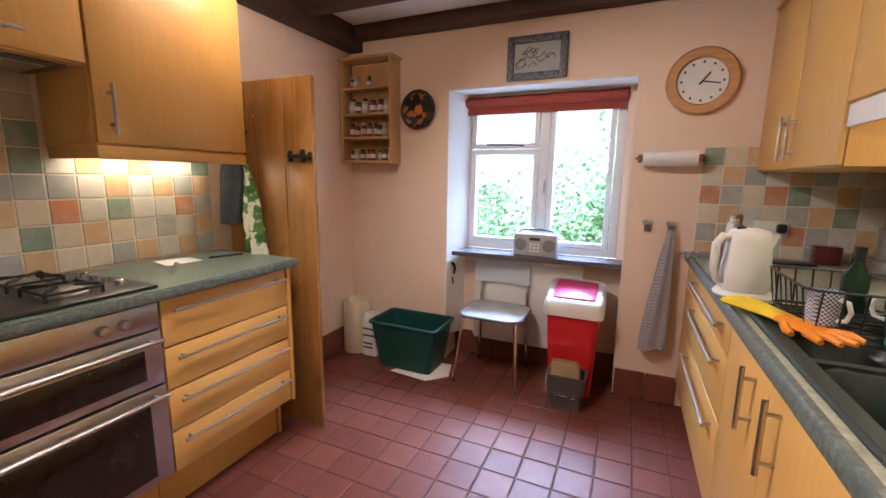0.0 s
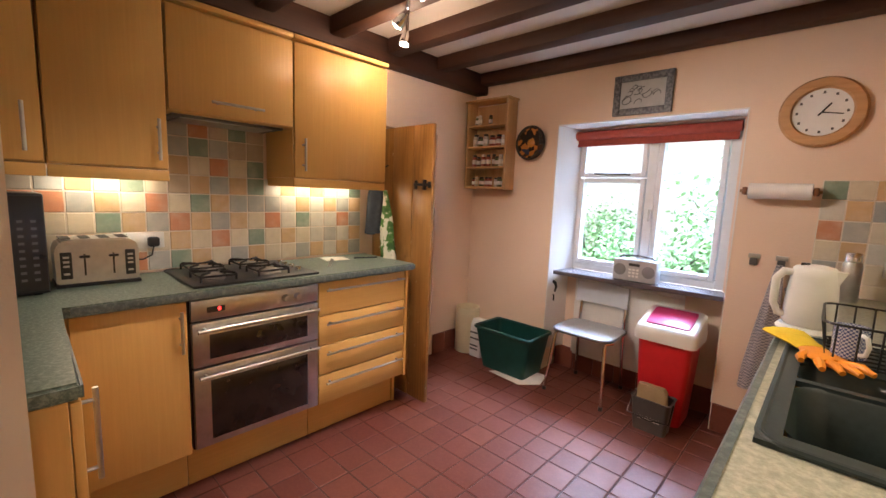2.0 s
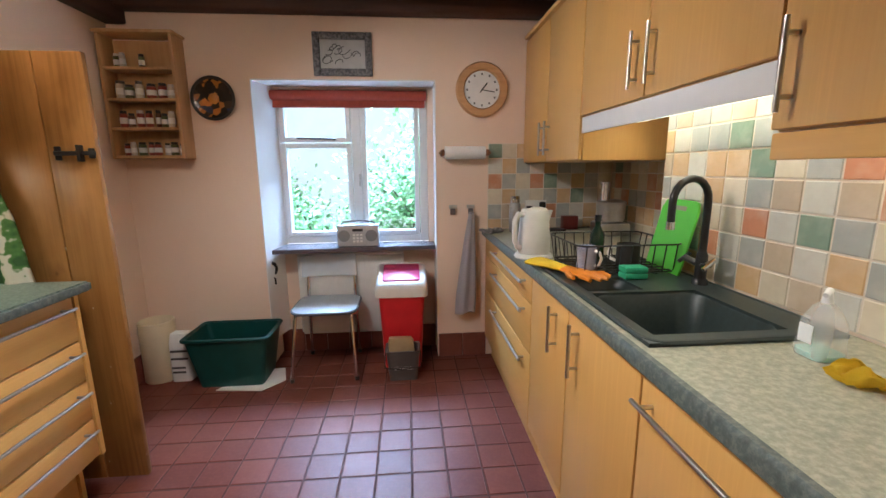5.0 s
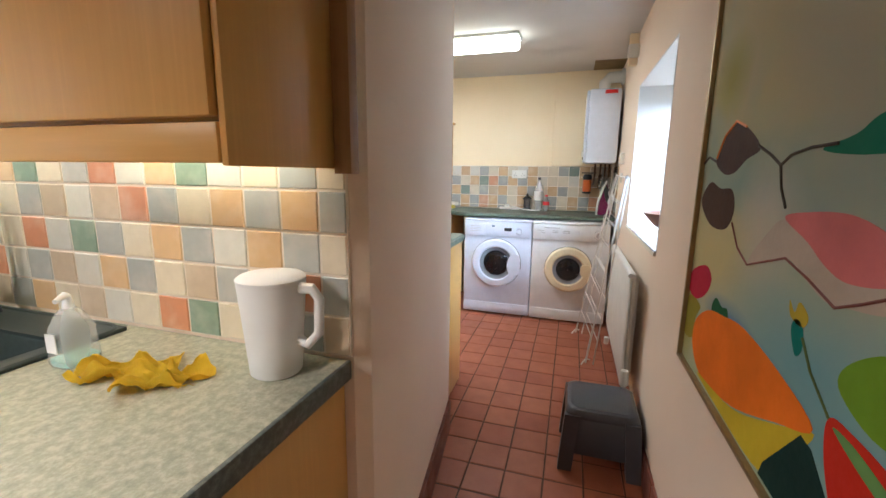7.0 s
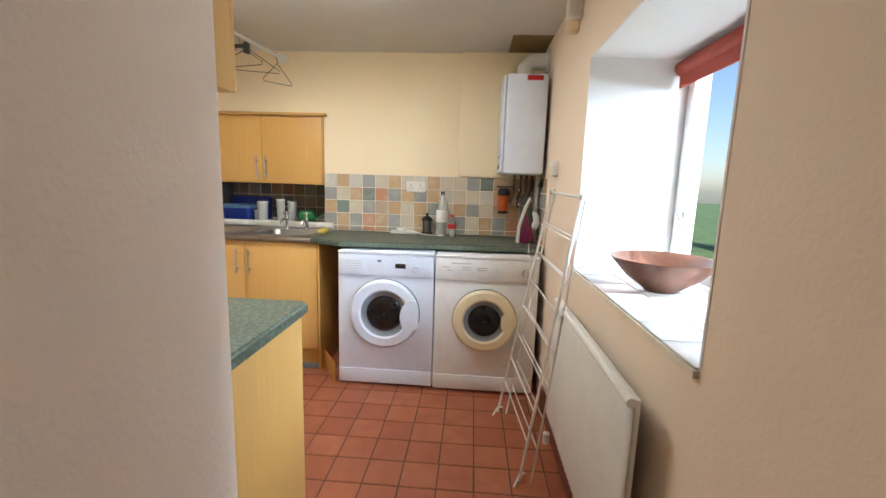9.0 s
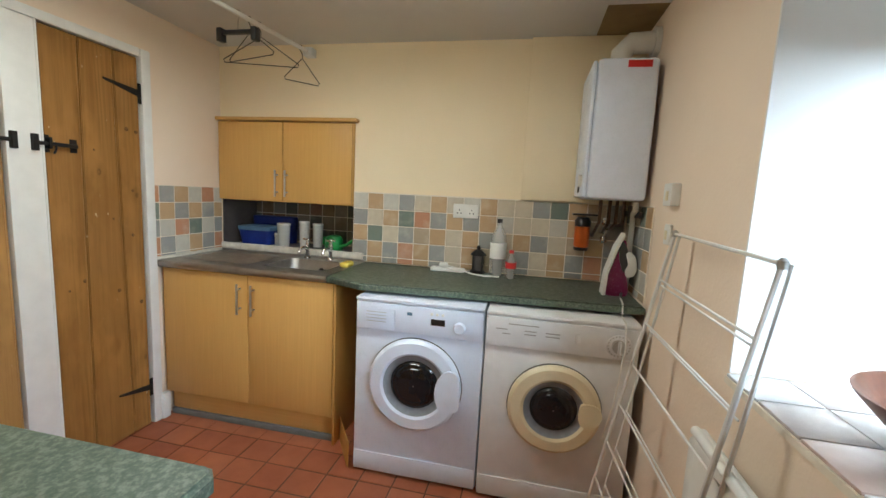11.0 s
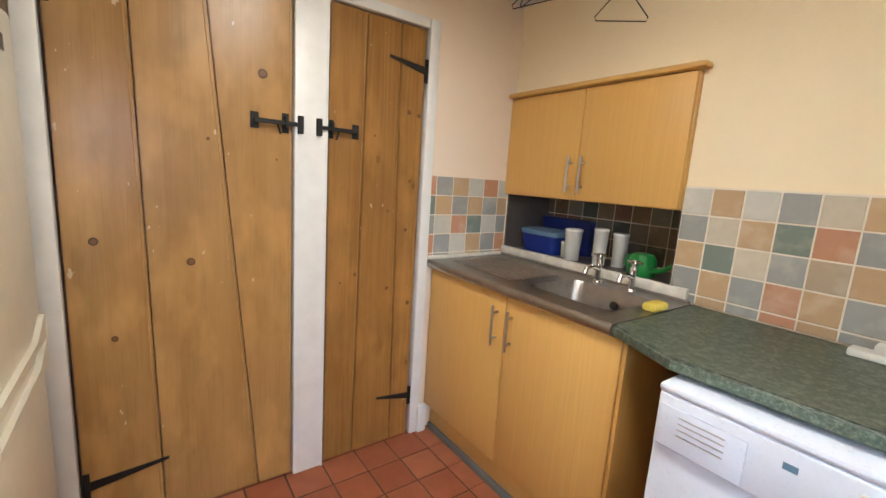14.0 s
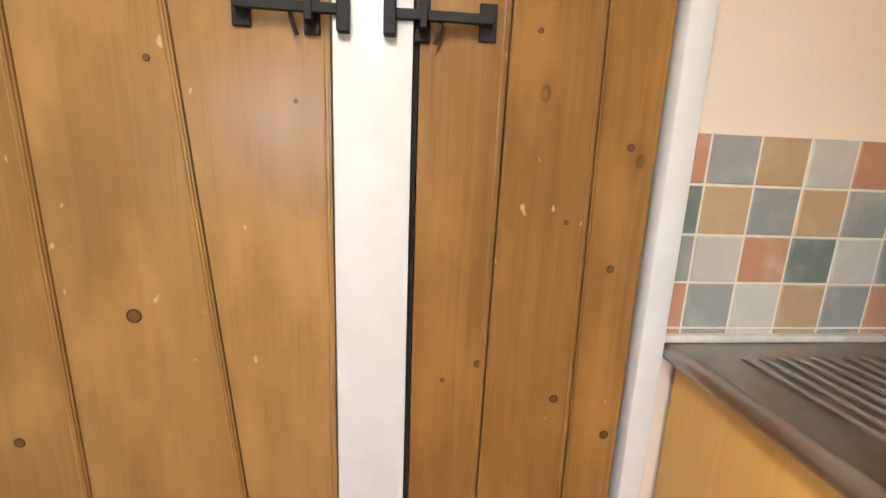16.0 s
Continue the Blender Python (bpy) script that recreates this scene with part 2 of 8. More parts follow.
M_FGROUT_U = plain("red_floor_grout", (0.11, 0.05, 0.03), 0.9, var=0.25, scale=30)
GLAZE = {"c": (0.74, 0.66, 0.49), "w": (0.68, 0.67, 0.59), "g": (0.43, 0.45, 0.42), "o": (0.68, 0.46, 0.23), "s": (0.64, 0.28, 0.14), "G": (0.23, 0.33, 0.24), "e": (0.57, 0.46, 0.32)}
M_TILE = {n: glazed("glazed_wall_tile", [c, tuple(v * 0.93 for v in c)]) for n, c in GLAZE.items()}
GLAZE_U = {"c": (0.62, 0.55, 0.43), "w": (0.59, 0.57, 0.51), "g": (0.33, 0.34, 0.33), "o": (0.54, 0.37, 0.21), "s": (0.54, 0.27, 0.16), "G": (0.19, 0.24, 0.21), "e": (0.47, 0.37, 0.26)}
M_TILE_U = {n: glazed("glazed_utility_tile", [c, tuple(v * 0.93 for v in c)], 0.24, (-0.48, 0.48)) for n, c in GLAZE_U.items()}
M_QUARRY = quarry("quarry_tile", [(0.12, 0.031, 0.021), (0.155, 0.043, 0.028), (0.18, 0.056, 0.035), (0.137, 0.038, 0.026)], 0.38)
M_QUARRY_U = quarry("orange_quarry_tile", [(0.33, 0.095, 0.045), (0.38, 0.12, 0.056), (0.43, 0.145, 0.07), (0.36, 0.108, 0.052)], 0.38)
M_SKIRT = quarry("skirting_tile", [(0.19, 0.062, 0.042), (0.23, 0.08, 0.055)], 0.38)
M_GLASS = clear("window_glass", (1, 1, 1), 0.0, 1.01)
k = Mat("clear_plastic", 0.12)
k.put("Base Color", (0.9, 0.92, 0.92))
k.put("Alpha", 0.28)
M_PLASTIC_CLEAR = k.m
M_FROST = plain("frosted_plastic", (0.80, 0.80, 0.80), 0.5, var=0.03)
M_TUBE = glow("lit_tube", (1.0, 0.95, 0.72), 8.0)
M_UNDER = glow("lit_strip", (1.0, 0.88, 0.60), 6.0)
M_BULB = glow("lit_bulb", (1.0, 0.9, 0.72), 18.0)
M_LED = glow("red_display", (1.0, 0.03, 0.02), 4.0)

# ---- building blocks ----


def box(bm, x0, y0, z0, x1, y1, z1, bevel=0.0, seg=2):
    vs = [bm.verts.new((x, y, z)) for x in (x0, x1) for y in (y0, y1) for z in (z0, z1)]
    fs = [bm.faces.new([vs[i] for i in q]) for q in ((0, 1, 3, 2), (4, 6, 7, 5), (0, 4, 5, 1), (2, 3, 7, 6), (0, 2, 6, 4), (1, 5, 7, 3))]
    if bevel:
        es = list({e for f in fs for e in f.edges})
        bmesh.ops.bevel(bm, geom=es, offset=bevel, segments=seg, profile=0.5, affect="EDGES")
    return bm


def loft(bm, rings, cap=True, closed=True):
    """Skin over rings of equal length."""
    rows = [[bm.verts.new(p) for p in r] for r in rings]
    n = len(rows[0])
    for a, b in zip(rows, rows[1:]):
        for i in range(n if closed else n - 1):
            j = (i + 1) % n
            bm.faces.new((a[i], a[j], b[j], b[i]))
    if cap:
        bm.faces.new(rows[0][::-1])
        bm.faces.new(rows[-1])
    return bm


def tube(bm, pts, r, n=8, cap=True):
    """A round bar along points; r a number or one for each point."""
    pts = [Vector(p) for p in pts]
    rs = r if isinstance(r, (list, tuple)) else [r] * len(pts)
    rings, up = [], None
    for i, p in enumerate(pts):
        d = (pts[min(i + 1, len(pts) - 1)] - pts[max(i - 1, 0)]).normalized()
        if up is None:
            up = d.orthogonal().normalized()
        u = (up - d * up.dot(d)).normalized()
        up, v = u, d.cross(u)
        rings.append([p + (u * math.cos(k) + v * math.sin(k)) * rs[i] for k in [2 * math.pi * j / n for j in range(n)]])
    return loft(bm, rings, cap)


def lathe(bm, c, profile, n=24, axis="z", cap=True):
    """Turn a profile of (radius, height) round an upright or level axis through c."""
    rings = []
    for r, h in profile:
        ring = []
        for j in range(n):
            a = 2 * math.pi * j / n
            u, v = r * math.cos(a), r * math.sin(a)
            ring.append({"z": (c[0] + u, c[1] + v, c[2] + h), "x": (c[0] + h, c[1] + u, c[2] + v), "y": (c[0] - u, c[1] + h, c[2] + v)}[axis])
        rings.append(ring)
    return loft(bm, rings, cap)


def rrect(x0, y0, x1, y1, r, z, k=4):
    """A ring round a rectangle with round corners, at height z."""
    out = []
    for cx, cy, a0 in ((x1 - r, y1 - r, 0), (x0 + r, y1 - r, 90), (x0 + r, y0 + r, 180), (x1 - r, y0 + r, 270)):
        for i in range(k + 1):
            a = radians(a0 + 90 * i / k)
            out.append((cx + r * math.cos(a), cy + r * math.sin(a), z))
    return out


def prism(bm, outline, axis, a, b):
    """A flat outline of (u, v) pushed from a to b along an axis."""
    def at(u, v, w):
        return {"x": (w, u, v), "y": (u, w, v), "z": (u, v, w)}[axis]
    return loft(bm, [[at(u, v, a) for u, v in outline], [at(u, v, b) for u, v in outline]])


def mesh_of(name, bm, mat, smooth=None):
    bmesh.ops.recalc_face_normals(bm, faces=bm.faces)
    me = bpy.data.meshes.new(name)
    bm.to_mesh(me)
    bm.free()
    me.materials.append(mat)
    if smooth:
        me.shade_smooth()
        me.set_sharp_from_angle(angle=radians(smooth))
    return me


def thing(name, at, label, category, group="", kind=""):
    """An Empty at the base of a thing, which parents its parts."""
    e = new(name)
    e.empty_display_size = 0.05
    e.location = at
    return tagged(e, label, category, group, kind)


def spot_of(ob):
    m = Matrix.Identity(4)
    while ob:
        m = ob.matrix_basis @ m if ob.parent is None else m
        ob = ob.parent
    return m


def part(name, bm, mat, parent, label="", smooth=40, kind=""):
    ob = new(name, mesh_of(name, bm, mat, smooth))
    ob.parent = parent
    top = parent
    while top.parent:
        top = top.parent
    if parent is top:
        ob.matrix_parent_inverse = top.matrix_basis.inverted()
    return tagged(ob, label, kind=kind)


def solid(name, bm, mat, label, category, kind="", smooth=40, group=""):
    """A thing that is one mesh."""
    return tagged(new(name, mesh_of(name, bm, mat, smooth)), label, category, group, kind)


def B():
    return bmesh.new()


def bx(*a, **k):
    return box(B(), *a, **k)


def slab(name, mat, label, *boxes, category="wall"):
    bm = B()
    for b in boxes:
        box(bm, *b)
    return solid(name, bm, mat, label, category, "structure", None)


def bar_handle(parent, p, q, out, r=0.006):
    """A round bar handle from p to q that stands off its door by the vector out."""
    p, q, o = Vector(p), Vector(q), Vector(out)
    d = (q - p).normalized()
    bm = tube(B(), [p + o, q + o], r, 10)
    for w in (p + d * 0.03, q - d * 0.03):
        tube(bm, [w, w + o], r * 0.85, 8)
    return part("handle", bm, M_STEEL, parent, "brushed steel bar handle")


# ---- structure ----
CEIL = 2.30
KX0, KX1, KY0, KY1 = -0.78, 2.006, -0.56, 2.80
RX, RY = 2.33, 1.70     # the sink wall steps back to RX beyond RY
UX0, UX1, UY1 = 3.20, 5.66, 2.04
slab("wall_left", M_WALL_K, "peach painted plaster wall behind the cooker",
     (KX0 - 0.25, KY0 - 0.5, 0, KX0, 1.76, 2.4), (KX0 - 0.25, 2.34, 0, KX0, KY1 + 0.5, 2.4), (KX0 - 0.25, 1.76, 1.78, KX0, 2.34, 2.4), (KX0 - 0.25, 1.76, 0, KX0 - 0.2, 2.34, 1.78))
slab("wall_window", M_WALL_K, "peach painted thick wall round the kitchen window",
     (KX0, KY1, 0, 0.0, 3.0, 2.4), (1.13, KY1, 0, RX, 3.0, 2.4), (0.0, KY1, 1.86, 1.13, 3.0, 2.4),
     (KX0, 3.002, 0, 0.03, 3.24, 2.4), (1.085, 3.002, 0, RX, 3.24, 2.4), (0.03, 3.002, 1.84, 1.085, 3.24, 2.4), (0.03, 3.002, 0, 1.085, 3.24, 0.775))
slab("reveal", M_REVEAL, "white painted reveal round the kitchen window",
     (1.126, KY1 - 0.003, 0.17, 1.132, 3.06, 1.862), (0.004, KY1 - 0.003, 1.853, 1.126, 3.06, 1.862), category="trim")
solid("reveal_splay", prism(B(), [(-0.002, KY1 - 0.003), (0.004, KY1 - 0.003), (0.074, 3.035), (0.074, 3.0395), (-0.002, 3.0395)], "z", 0.172, 1.8525), M_REVEAL, "white painted splayed side of the window recess", "trim", "structure", None)
bm = prism(B(), [(KX1, 0.25), (KX1 + 0.03, 0.222), (UX0 - 0.035, 0.366), (UX0 - 0.01, 0.378), (UX0, 0.405), (UX0, 3.24), (RX, 3.24), (RX, RY), (KX1, RY)], "z", 0, 2.4)
solid("wall_sink", bm, M_WALL_P, "pale peach plaster wall between kitchen and utility room", "wall", "structure", 30)
slab("wall_south", M_WALL_P, "peach plaster outer wall with a deep window recess",
     (KX0, KY0 - 0.5, 0, 3.280, KY0, 2.4), (4.340, KY0 - 0.5, 0, UX1 + 0.2, KY0, 2.4), (3.280, KY0 - 0.5, 1.885, 4.340, KY0, 2.4), (3.280, KY0 - 0.5, 0, 4.340, KY0, 0.955))
slab("wall_stub", M_WALL_P, "pale plaster wall end beside the return worktop", (0.45, KY0, 0, 0.56, -0.012, 2.3))
bm = B()
for b in ((UX1, KY0, 0, UX1 + 0.42, 1.075, 2.4), (UX1, 1.075, 1.83, UX1 + 0.42, UY1 + 0.2, 2.4), (UX1, 1.075, 0, UX1 + 0.42, UY1 + 0.2, 0.985), (UX1 + 0.36, 1.075, 0.985, UX1 + 0.42, UY1 + 0.2, 1.83), (UX1, UY1 - 0.005, 0.985, UX1 + 0.36, UY1 + 0.2, 1.83)):
    box(bm, *b)
solid("wall_end", bm, M_WALL_U, "cream yellow plaster end wall with a recess over the sink", "wall", "structure", None)
slab("wall_doors", M_WALL_P, "pale peach plaster wall round two plank doors",
     (UX0, UY1, 2.05, UX1, UY1 + 0.2, 2.4), (5.085, UY1, 0, UX1, UY1 + 0.2, 2.05), (UX0, UY1 + 0.03, 0, 3.70, UY1 + 0.2, 2.05), (3.7, UY1 + 0.06, 0, 5.085, UY1 + 0.2, 2.05))
slab("ceiling_kitchen", M_CEIL, "off-white plaster ceiling between dark beams", (KX0, KY0, CEIL, KX1 + 0.1, KY1 + 0.1, 2.4), category="ceiling")
slab("ceiling_utility", M_CEIL_U, "white plaster ceiling of the utility room", (KX1 + 0.1, KY0, 2.285, UX1, UY1 + 0.1, 2.4), category="ceiling")
for i, y in enumerate((2.69, 2.19, 1.74, 1.32, 0.90, 0.48, 0.06, -0.36)):
    jit = random.uniform(-0.012, 0.012)
    solid("ceiling_beam", box(B(), KX0 + 0.11, y, 2.207 + jit, KX1, y + 0.105, CEIL + 0.004, 0.014), M_BEAM, "dark brown stained timber ceiling beam", "beam", "structure", group="ceiling beams")
solid("wall_plate_beam", bx(KX0, KY0, 2.15, KX0 + 0.12, KY1, CEIL + 0.002, bevel=0.012), M_BEAM_Y, "dark brown timber plate along the wall top", "beam", "structure")

# skirtings of quarry tile
def skirting(label, x0, y0, x1, y1, h=0.17):
    e = thing("baseboard", (x0, y0, 0), label, "baseboard", kind="structure")
    along_x = abs(x1 - x0) > abs(y1 - y0)
    n = max(1, round((abs(x1 - x0) if along_x else abs(y1 - y0)) / 0.152))
    for i in range(n):
        a, b = i / n, (i + 1) / n
        g = 0.0015
        if along_x:
            q = (x0 + (x1 - x0) * a + g, y0, 0.002, x0 + (x1 - x0) * b - g, y1, h)
        else:
            q = (x0, y0 + (y1 - y0) * a + g, 0.002, x1, y0 + (y1 - y0) * b - g, h)
        part("skirting_tile", box(B(), *q, 0.004, 1), M_SKIRT, e)


skirting("dark red quarry tile skirting under the window wall", 1.135, 2.784, 1.47, 2.80)
skirting("dark red quarry tile skirting under the clock corner", KX0 + 0.001, 2.784, 0.0, 2.80)
skirting("dark red quarry tile skirting behind the radiator", 0.005, 2.984, 1.125, 3.0)
skirting("dark red quarry tile skirting by the open door", KX0, 2.36, KX0 + 0.014, 2.783)
skirting("red quarry tile skirting under the painting", 0.57, KY0, UX1 - 0.7, KY0 + 0.014, 0.14)
e = thing("baseboard", (2.0, 0.2, 0), "red quarry tile skirting round the passage corner", "baseboard", kind="structure")
for i in range(8):
    a, b = i / 8, (i + 1) / 8
    xa, xb = 2.03 + a * 1.13, 2.03 + b * 1.13 - 0.003
    ya, yb = 0.222 + (xa - 2.036) * 0.1275, 0.222 + (xb - 2.036) * 0.1275
    part("skirting_tile", prism(B(), [(xa, ya - 0.014), (xb, yb - 0.014), (xb, yb + 0.002), (xa, ya + 0.002)], "z", 0.002, 0.15), M_SKIRT, e)

# ---- kitchen units ----
FX = -0.30     # front of the cooker side base units
WXL = -0.455   # front of the cooker side wall units
SX = 1.460     # front of the sink side base units
WXR = 1.71     # front of the sink side wall units


def cabinet(name, label, at, body, door_axis, doors, mat_body=None, handle_mat=None, category="cabinet", group="", plinth=None, pelmet=None):
    """A fitted unit: a body and doors of (box, handle ends, way out)."""
    e = thing(name, at, label, category, group)
    part("body", box(B(), *body, 0.002, 1), mat_body or M_BEECH, e)
    for q, h0, h1, out in doors:
        d = part("door", box(B(), *q, 0.004, 2), M_BEECH, e)
        if h0:
            bar_handle(d, h0, h1, out)
    if plinth:
        part("plinth", box(B(), *plinth, 0.002, 1), M_BEECH_H, e)
    if pelmet:
        part("pelmet", box(B(), *pelmet, 0.004, 1), M_BEECH_H, e, "beech light pelmet")
    return e


T = 0.02
TOE = 0.11     # how far the plinth of the cooker side stands back
# cooker side, base
cabinet("base_cabinet", "beech base cabinet with a closed door beside the oven", (-0.55, 0.28, 0), (KX0 + 0.01, 0.05, 0.205, FX - T, 0.462, 0.868), "x",
        [((FX - T + 0.002, 0.108, 0.208, FX, 0.460, 0.862), (FX, 0.435, 0.66), (FX, 0.435, 0.83), (0.03, 0, 0))], plinth=(KX0 + 0.05, 0.06, 0.0, FX - TOE, 0.466, 0.204))
dr = thing("drawer_unit", (-0.55, 1.33, 0), "beech four-drawer base unit with long steel handles", "drawers")
part("body", bx(KX0 + 0.01, 1.042, 0.205, FX - T, 1.618, 0.868, bevel=0.002), M_BEECH, dr)
part("end_panel", prism(B(), [(KX0 + 0.01, 0.0), (FX - TOE + 0.012, 0.0), (FX - TOE + 0.012, 0.20), (FX + 0.004, 0.206), (FX + 0.004, 0.869), (KX0 + 0.01, 0.869)], "y", 1.619, 1.638), M_BEECH, dr, smooth=None)
part("plinth", bx(KX0 + 0.05, 1.042, 0.0, FX - TOE, 1.618, 0.204, bevel=0.002), M_BEECH_H, dr)
for z0, z1 in ((0.692, 0.862), (0.533, 0.686), (0.374, 0.527), (0.212, 0.368)):
    d = part("drawer_front", bx(FX - T + 0.002, 1.046, z0, FX, 1.615, z1, bevel=0.004), M_BEECH_H, dr)
    bar_handle(d, (FX, 1.075, z1 - 0.038), (FX, 1.59, z1 - 0.038), (0.03, 0, 0))

# the double oven
ov = thing("double_oven", (-0.55, 0.75, 0), "built-under stainless steel double oven with dark glass doors", "oven")
part("body", bx(KX0 + 0.02, 0.469, 0.215, FX - 0.012, 1.037, 0.868, bevel=0.002), M_BLACK, ov)
part("plinth", bx(KX0 + 0.05, 0.469, 0.0, FX - TOE, 1.039, 0.204, bevel=0.002), M_BEECH_H, ov)
cp = part("control_panel", bx(FX - 0.012, 0.472, 0.775, FX + 0.008, 1.034, 0.862, bevel=0.004), M_STEEL, ov)
part("display", bx(FX + 0.008, 0.53, 0.806, FX + 0.011, 0.60, 0.830), M_BLACK, cp)
part("lit_digits", bx(FX + 0.011, 0.572, 0.812, FX + 0.0125, 0.583, 0.826), M_LED, cp, "glowing red clock digits")
for y in (0.865, 0.925):
    part("knob", lathe(B(), (FX + 0.008, y, 0.818), [(0.017, 0), (0.017, 0.012), (0.013, 0.022), (0.004, 0.023)], 16, "x"), M_STEEL, cp)
for z0, z1 in ((0.578, 0.768), (0.222, 0.570)):
    d = part("oven_door", bx(FX - 0.012, 0.472, z0, FX + 0.012, 1.034, z1, bevel=0.005), M_STEEL, ov)
    part("glass", bx(FX + 0.012, 0.535, z0 + 0.03, FX + 0.0145, 0.975, z1 - 0.055, bevel=0.001), M_DGLASS, d, "dark oven glass")
    bar_handle(d, (FX + 0.01, 0.485, z1 - 0.028), (FX + 0.01, 1.022, z1 - 0.028), (0.035, 0, 0), 0.008)

# return run beside the stub wall
rc = cabinet("base_cabinet", "beech base cabinet under the return worktop", (0.1, -0.25, 0), (FX - 0.019, KY0 + 0.01, 0.15, 0.425, 0.048, 0.868), "y",
             [((FX + 0.04, 0.050, 0.175, 0.42, 0.070, 0.862), (0.33, 0.07, 0.62), (0.33, 0.07, 0.85), (0, 0.032, 0))], plinth=(FX, KY0 + 0.01, 0, 0.42, 0.0, 0.149))
# worktop in an L
wt = thing("worktop", (-0.5, 0.8, 0.87), "mottled grey green laminate L-shaped worktop round the hob", "worktop")
bm = prism(B(), [(KX0 + 0.006, KY0 + 0.004), (0.44, KY0 + 0.004), (0.44, 0.07), (-0.27, 0.085), (-0.262, 1.665), (KX0 + 0.006, 1.665)], "z", 0.872, 0.91)
bmesh.ops.bevel(bm, geom=[e for e in bm.edges if abs(e.verts[0].co.z - e.verts[1].co.z) < 1e-6], offset=0.007, segments=3, affect="EDGES")
part("top", bm, M_TOP_L, wt)
part("front_edge", bx(-0.2685, 0.112, 0.876, -0.261, 1.655, 0.904, bevel=0.003), M_TOP_EDGE, wt, "dark rolled worktop edge")
part("return_edge", prism(B(), [(-0.255, 0.083), (0.436, 0.0685), (0.436, 0.0735), (-0.255, 0.088)], "z", 0.876, 0.904), M_TOP_EDGE, wt, "dark rolled worktop edge")

# cooker side, wall units
def wall_unit_left(y0, y1, z0, hy, label):
    e = thing("wall_cabinet", (KX0, (y0 + y1) / 2, z0), label, "cabinet", "cooker wall cabinets")
    part("body", bx(KX0 + 0.002, y0, z0, WXL - T, y1, 2.04, bevel=0.002), M_BEECH, e)
    d = part("door", bx(WXL - T + 0.002, y0 + 0.003, z0 + 0.004, WXL, y1 - 0.003, 2.03, bevel=0.004), M_BEECH, e)
    if z0 < 1.5:
        bar_handle(d, (WXL, hy, z0 + 0.035), (WXL, hy, z0 + 0.195), (0.03, 0, 0))
        part("pelmet", bx(WXL - 0.03, y0, z0 - 0.046, WXL - 0.006, y1, z0 - 0.002, bevel=0.004), M_BEECH_H, e, "beech light pelmet")
    else:
        bar_handle(d, (WXL, hy - 0.11, z0 + 0.055), (WXL, hy + 0.11, z0 + 0.055), (0.03, 0, 0))
    part("cornice", bx(KX0 + 0.002, y0, 2.041, WXL + 0.012, y1 + 0.0, 2.066, bevel=0.006), M_BEECH_H, e)
    return e


u1 = wall_unit_left(0.999, 1.578, 1.382, 1.045, "beech wall cabinet with a closed door beside the cooker hood")
part("lit_strip", bx(KX0 + 0.05, 1.05, 1.358, KX0 + 0.085, 1.53, 1.380, bevel=0.004), M_UNDER, u1, "lit under-cabinet tube")
part("side_panel", bx(KX0 + 0.002, 1.002, 1.337, WXL - 0.035, 1.016, 1.381), M_BEECH, u1)
wall_unit_left(0.464, 0.996, 1.622, 0.73, "short beech cabinet with a lift-up door over the hob")
u2 = wall_unit_left(0.097, 0.461, 1.382, 0.425, "beech wall cabinet with a closed door over the toaster")
part("lit_strip", bx(KX0 + 0.05, 0.12, 1.358, KX0 + 0.085, 0.44, 1.380, bevel=0.004), M_UNDER, u2, "lit under-cabinet tube")
wall_unit_left(-0.40, 0.094, 1.382, 0.045, "beech wall cabinet with a closed door over the microwave")
lamp("under_cabinet_light_cooker", "AREA", 1.0, (1.0, 0.83, 0.55), look((KX0 + 0.07, 1.29, 1.352), (KX0 + 0.13, 1.29, 0.9)), size=(0.46, 0.03))
lamp("under_cabinet_light_toaster", "AREA", 0.8, (1.0, 0.83, 0.55), look((KX0 + 0.07, 0.28, 1.352), (KX0 + 0.13, 0.28, 0.9)), size=(0.3, 0.03))
hood = thing("cooker_hood", (KX0, 0.73, 1.6), "dark slimline cooker hood under the short cabinet", "hood")
part("casing", bx(KX0 + 0.03, 0.49, 1.612, WXL - 0.06, 0.97, 1.6215, bevel=0.003), M_GREYPL, hood)
part("filter", bx(KX0 + 0.06, 0.53, 1.608, WXL - 0.09, 0.93, 1.6118), M_STEEL, hood)

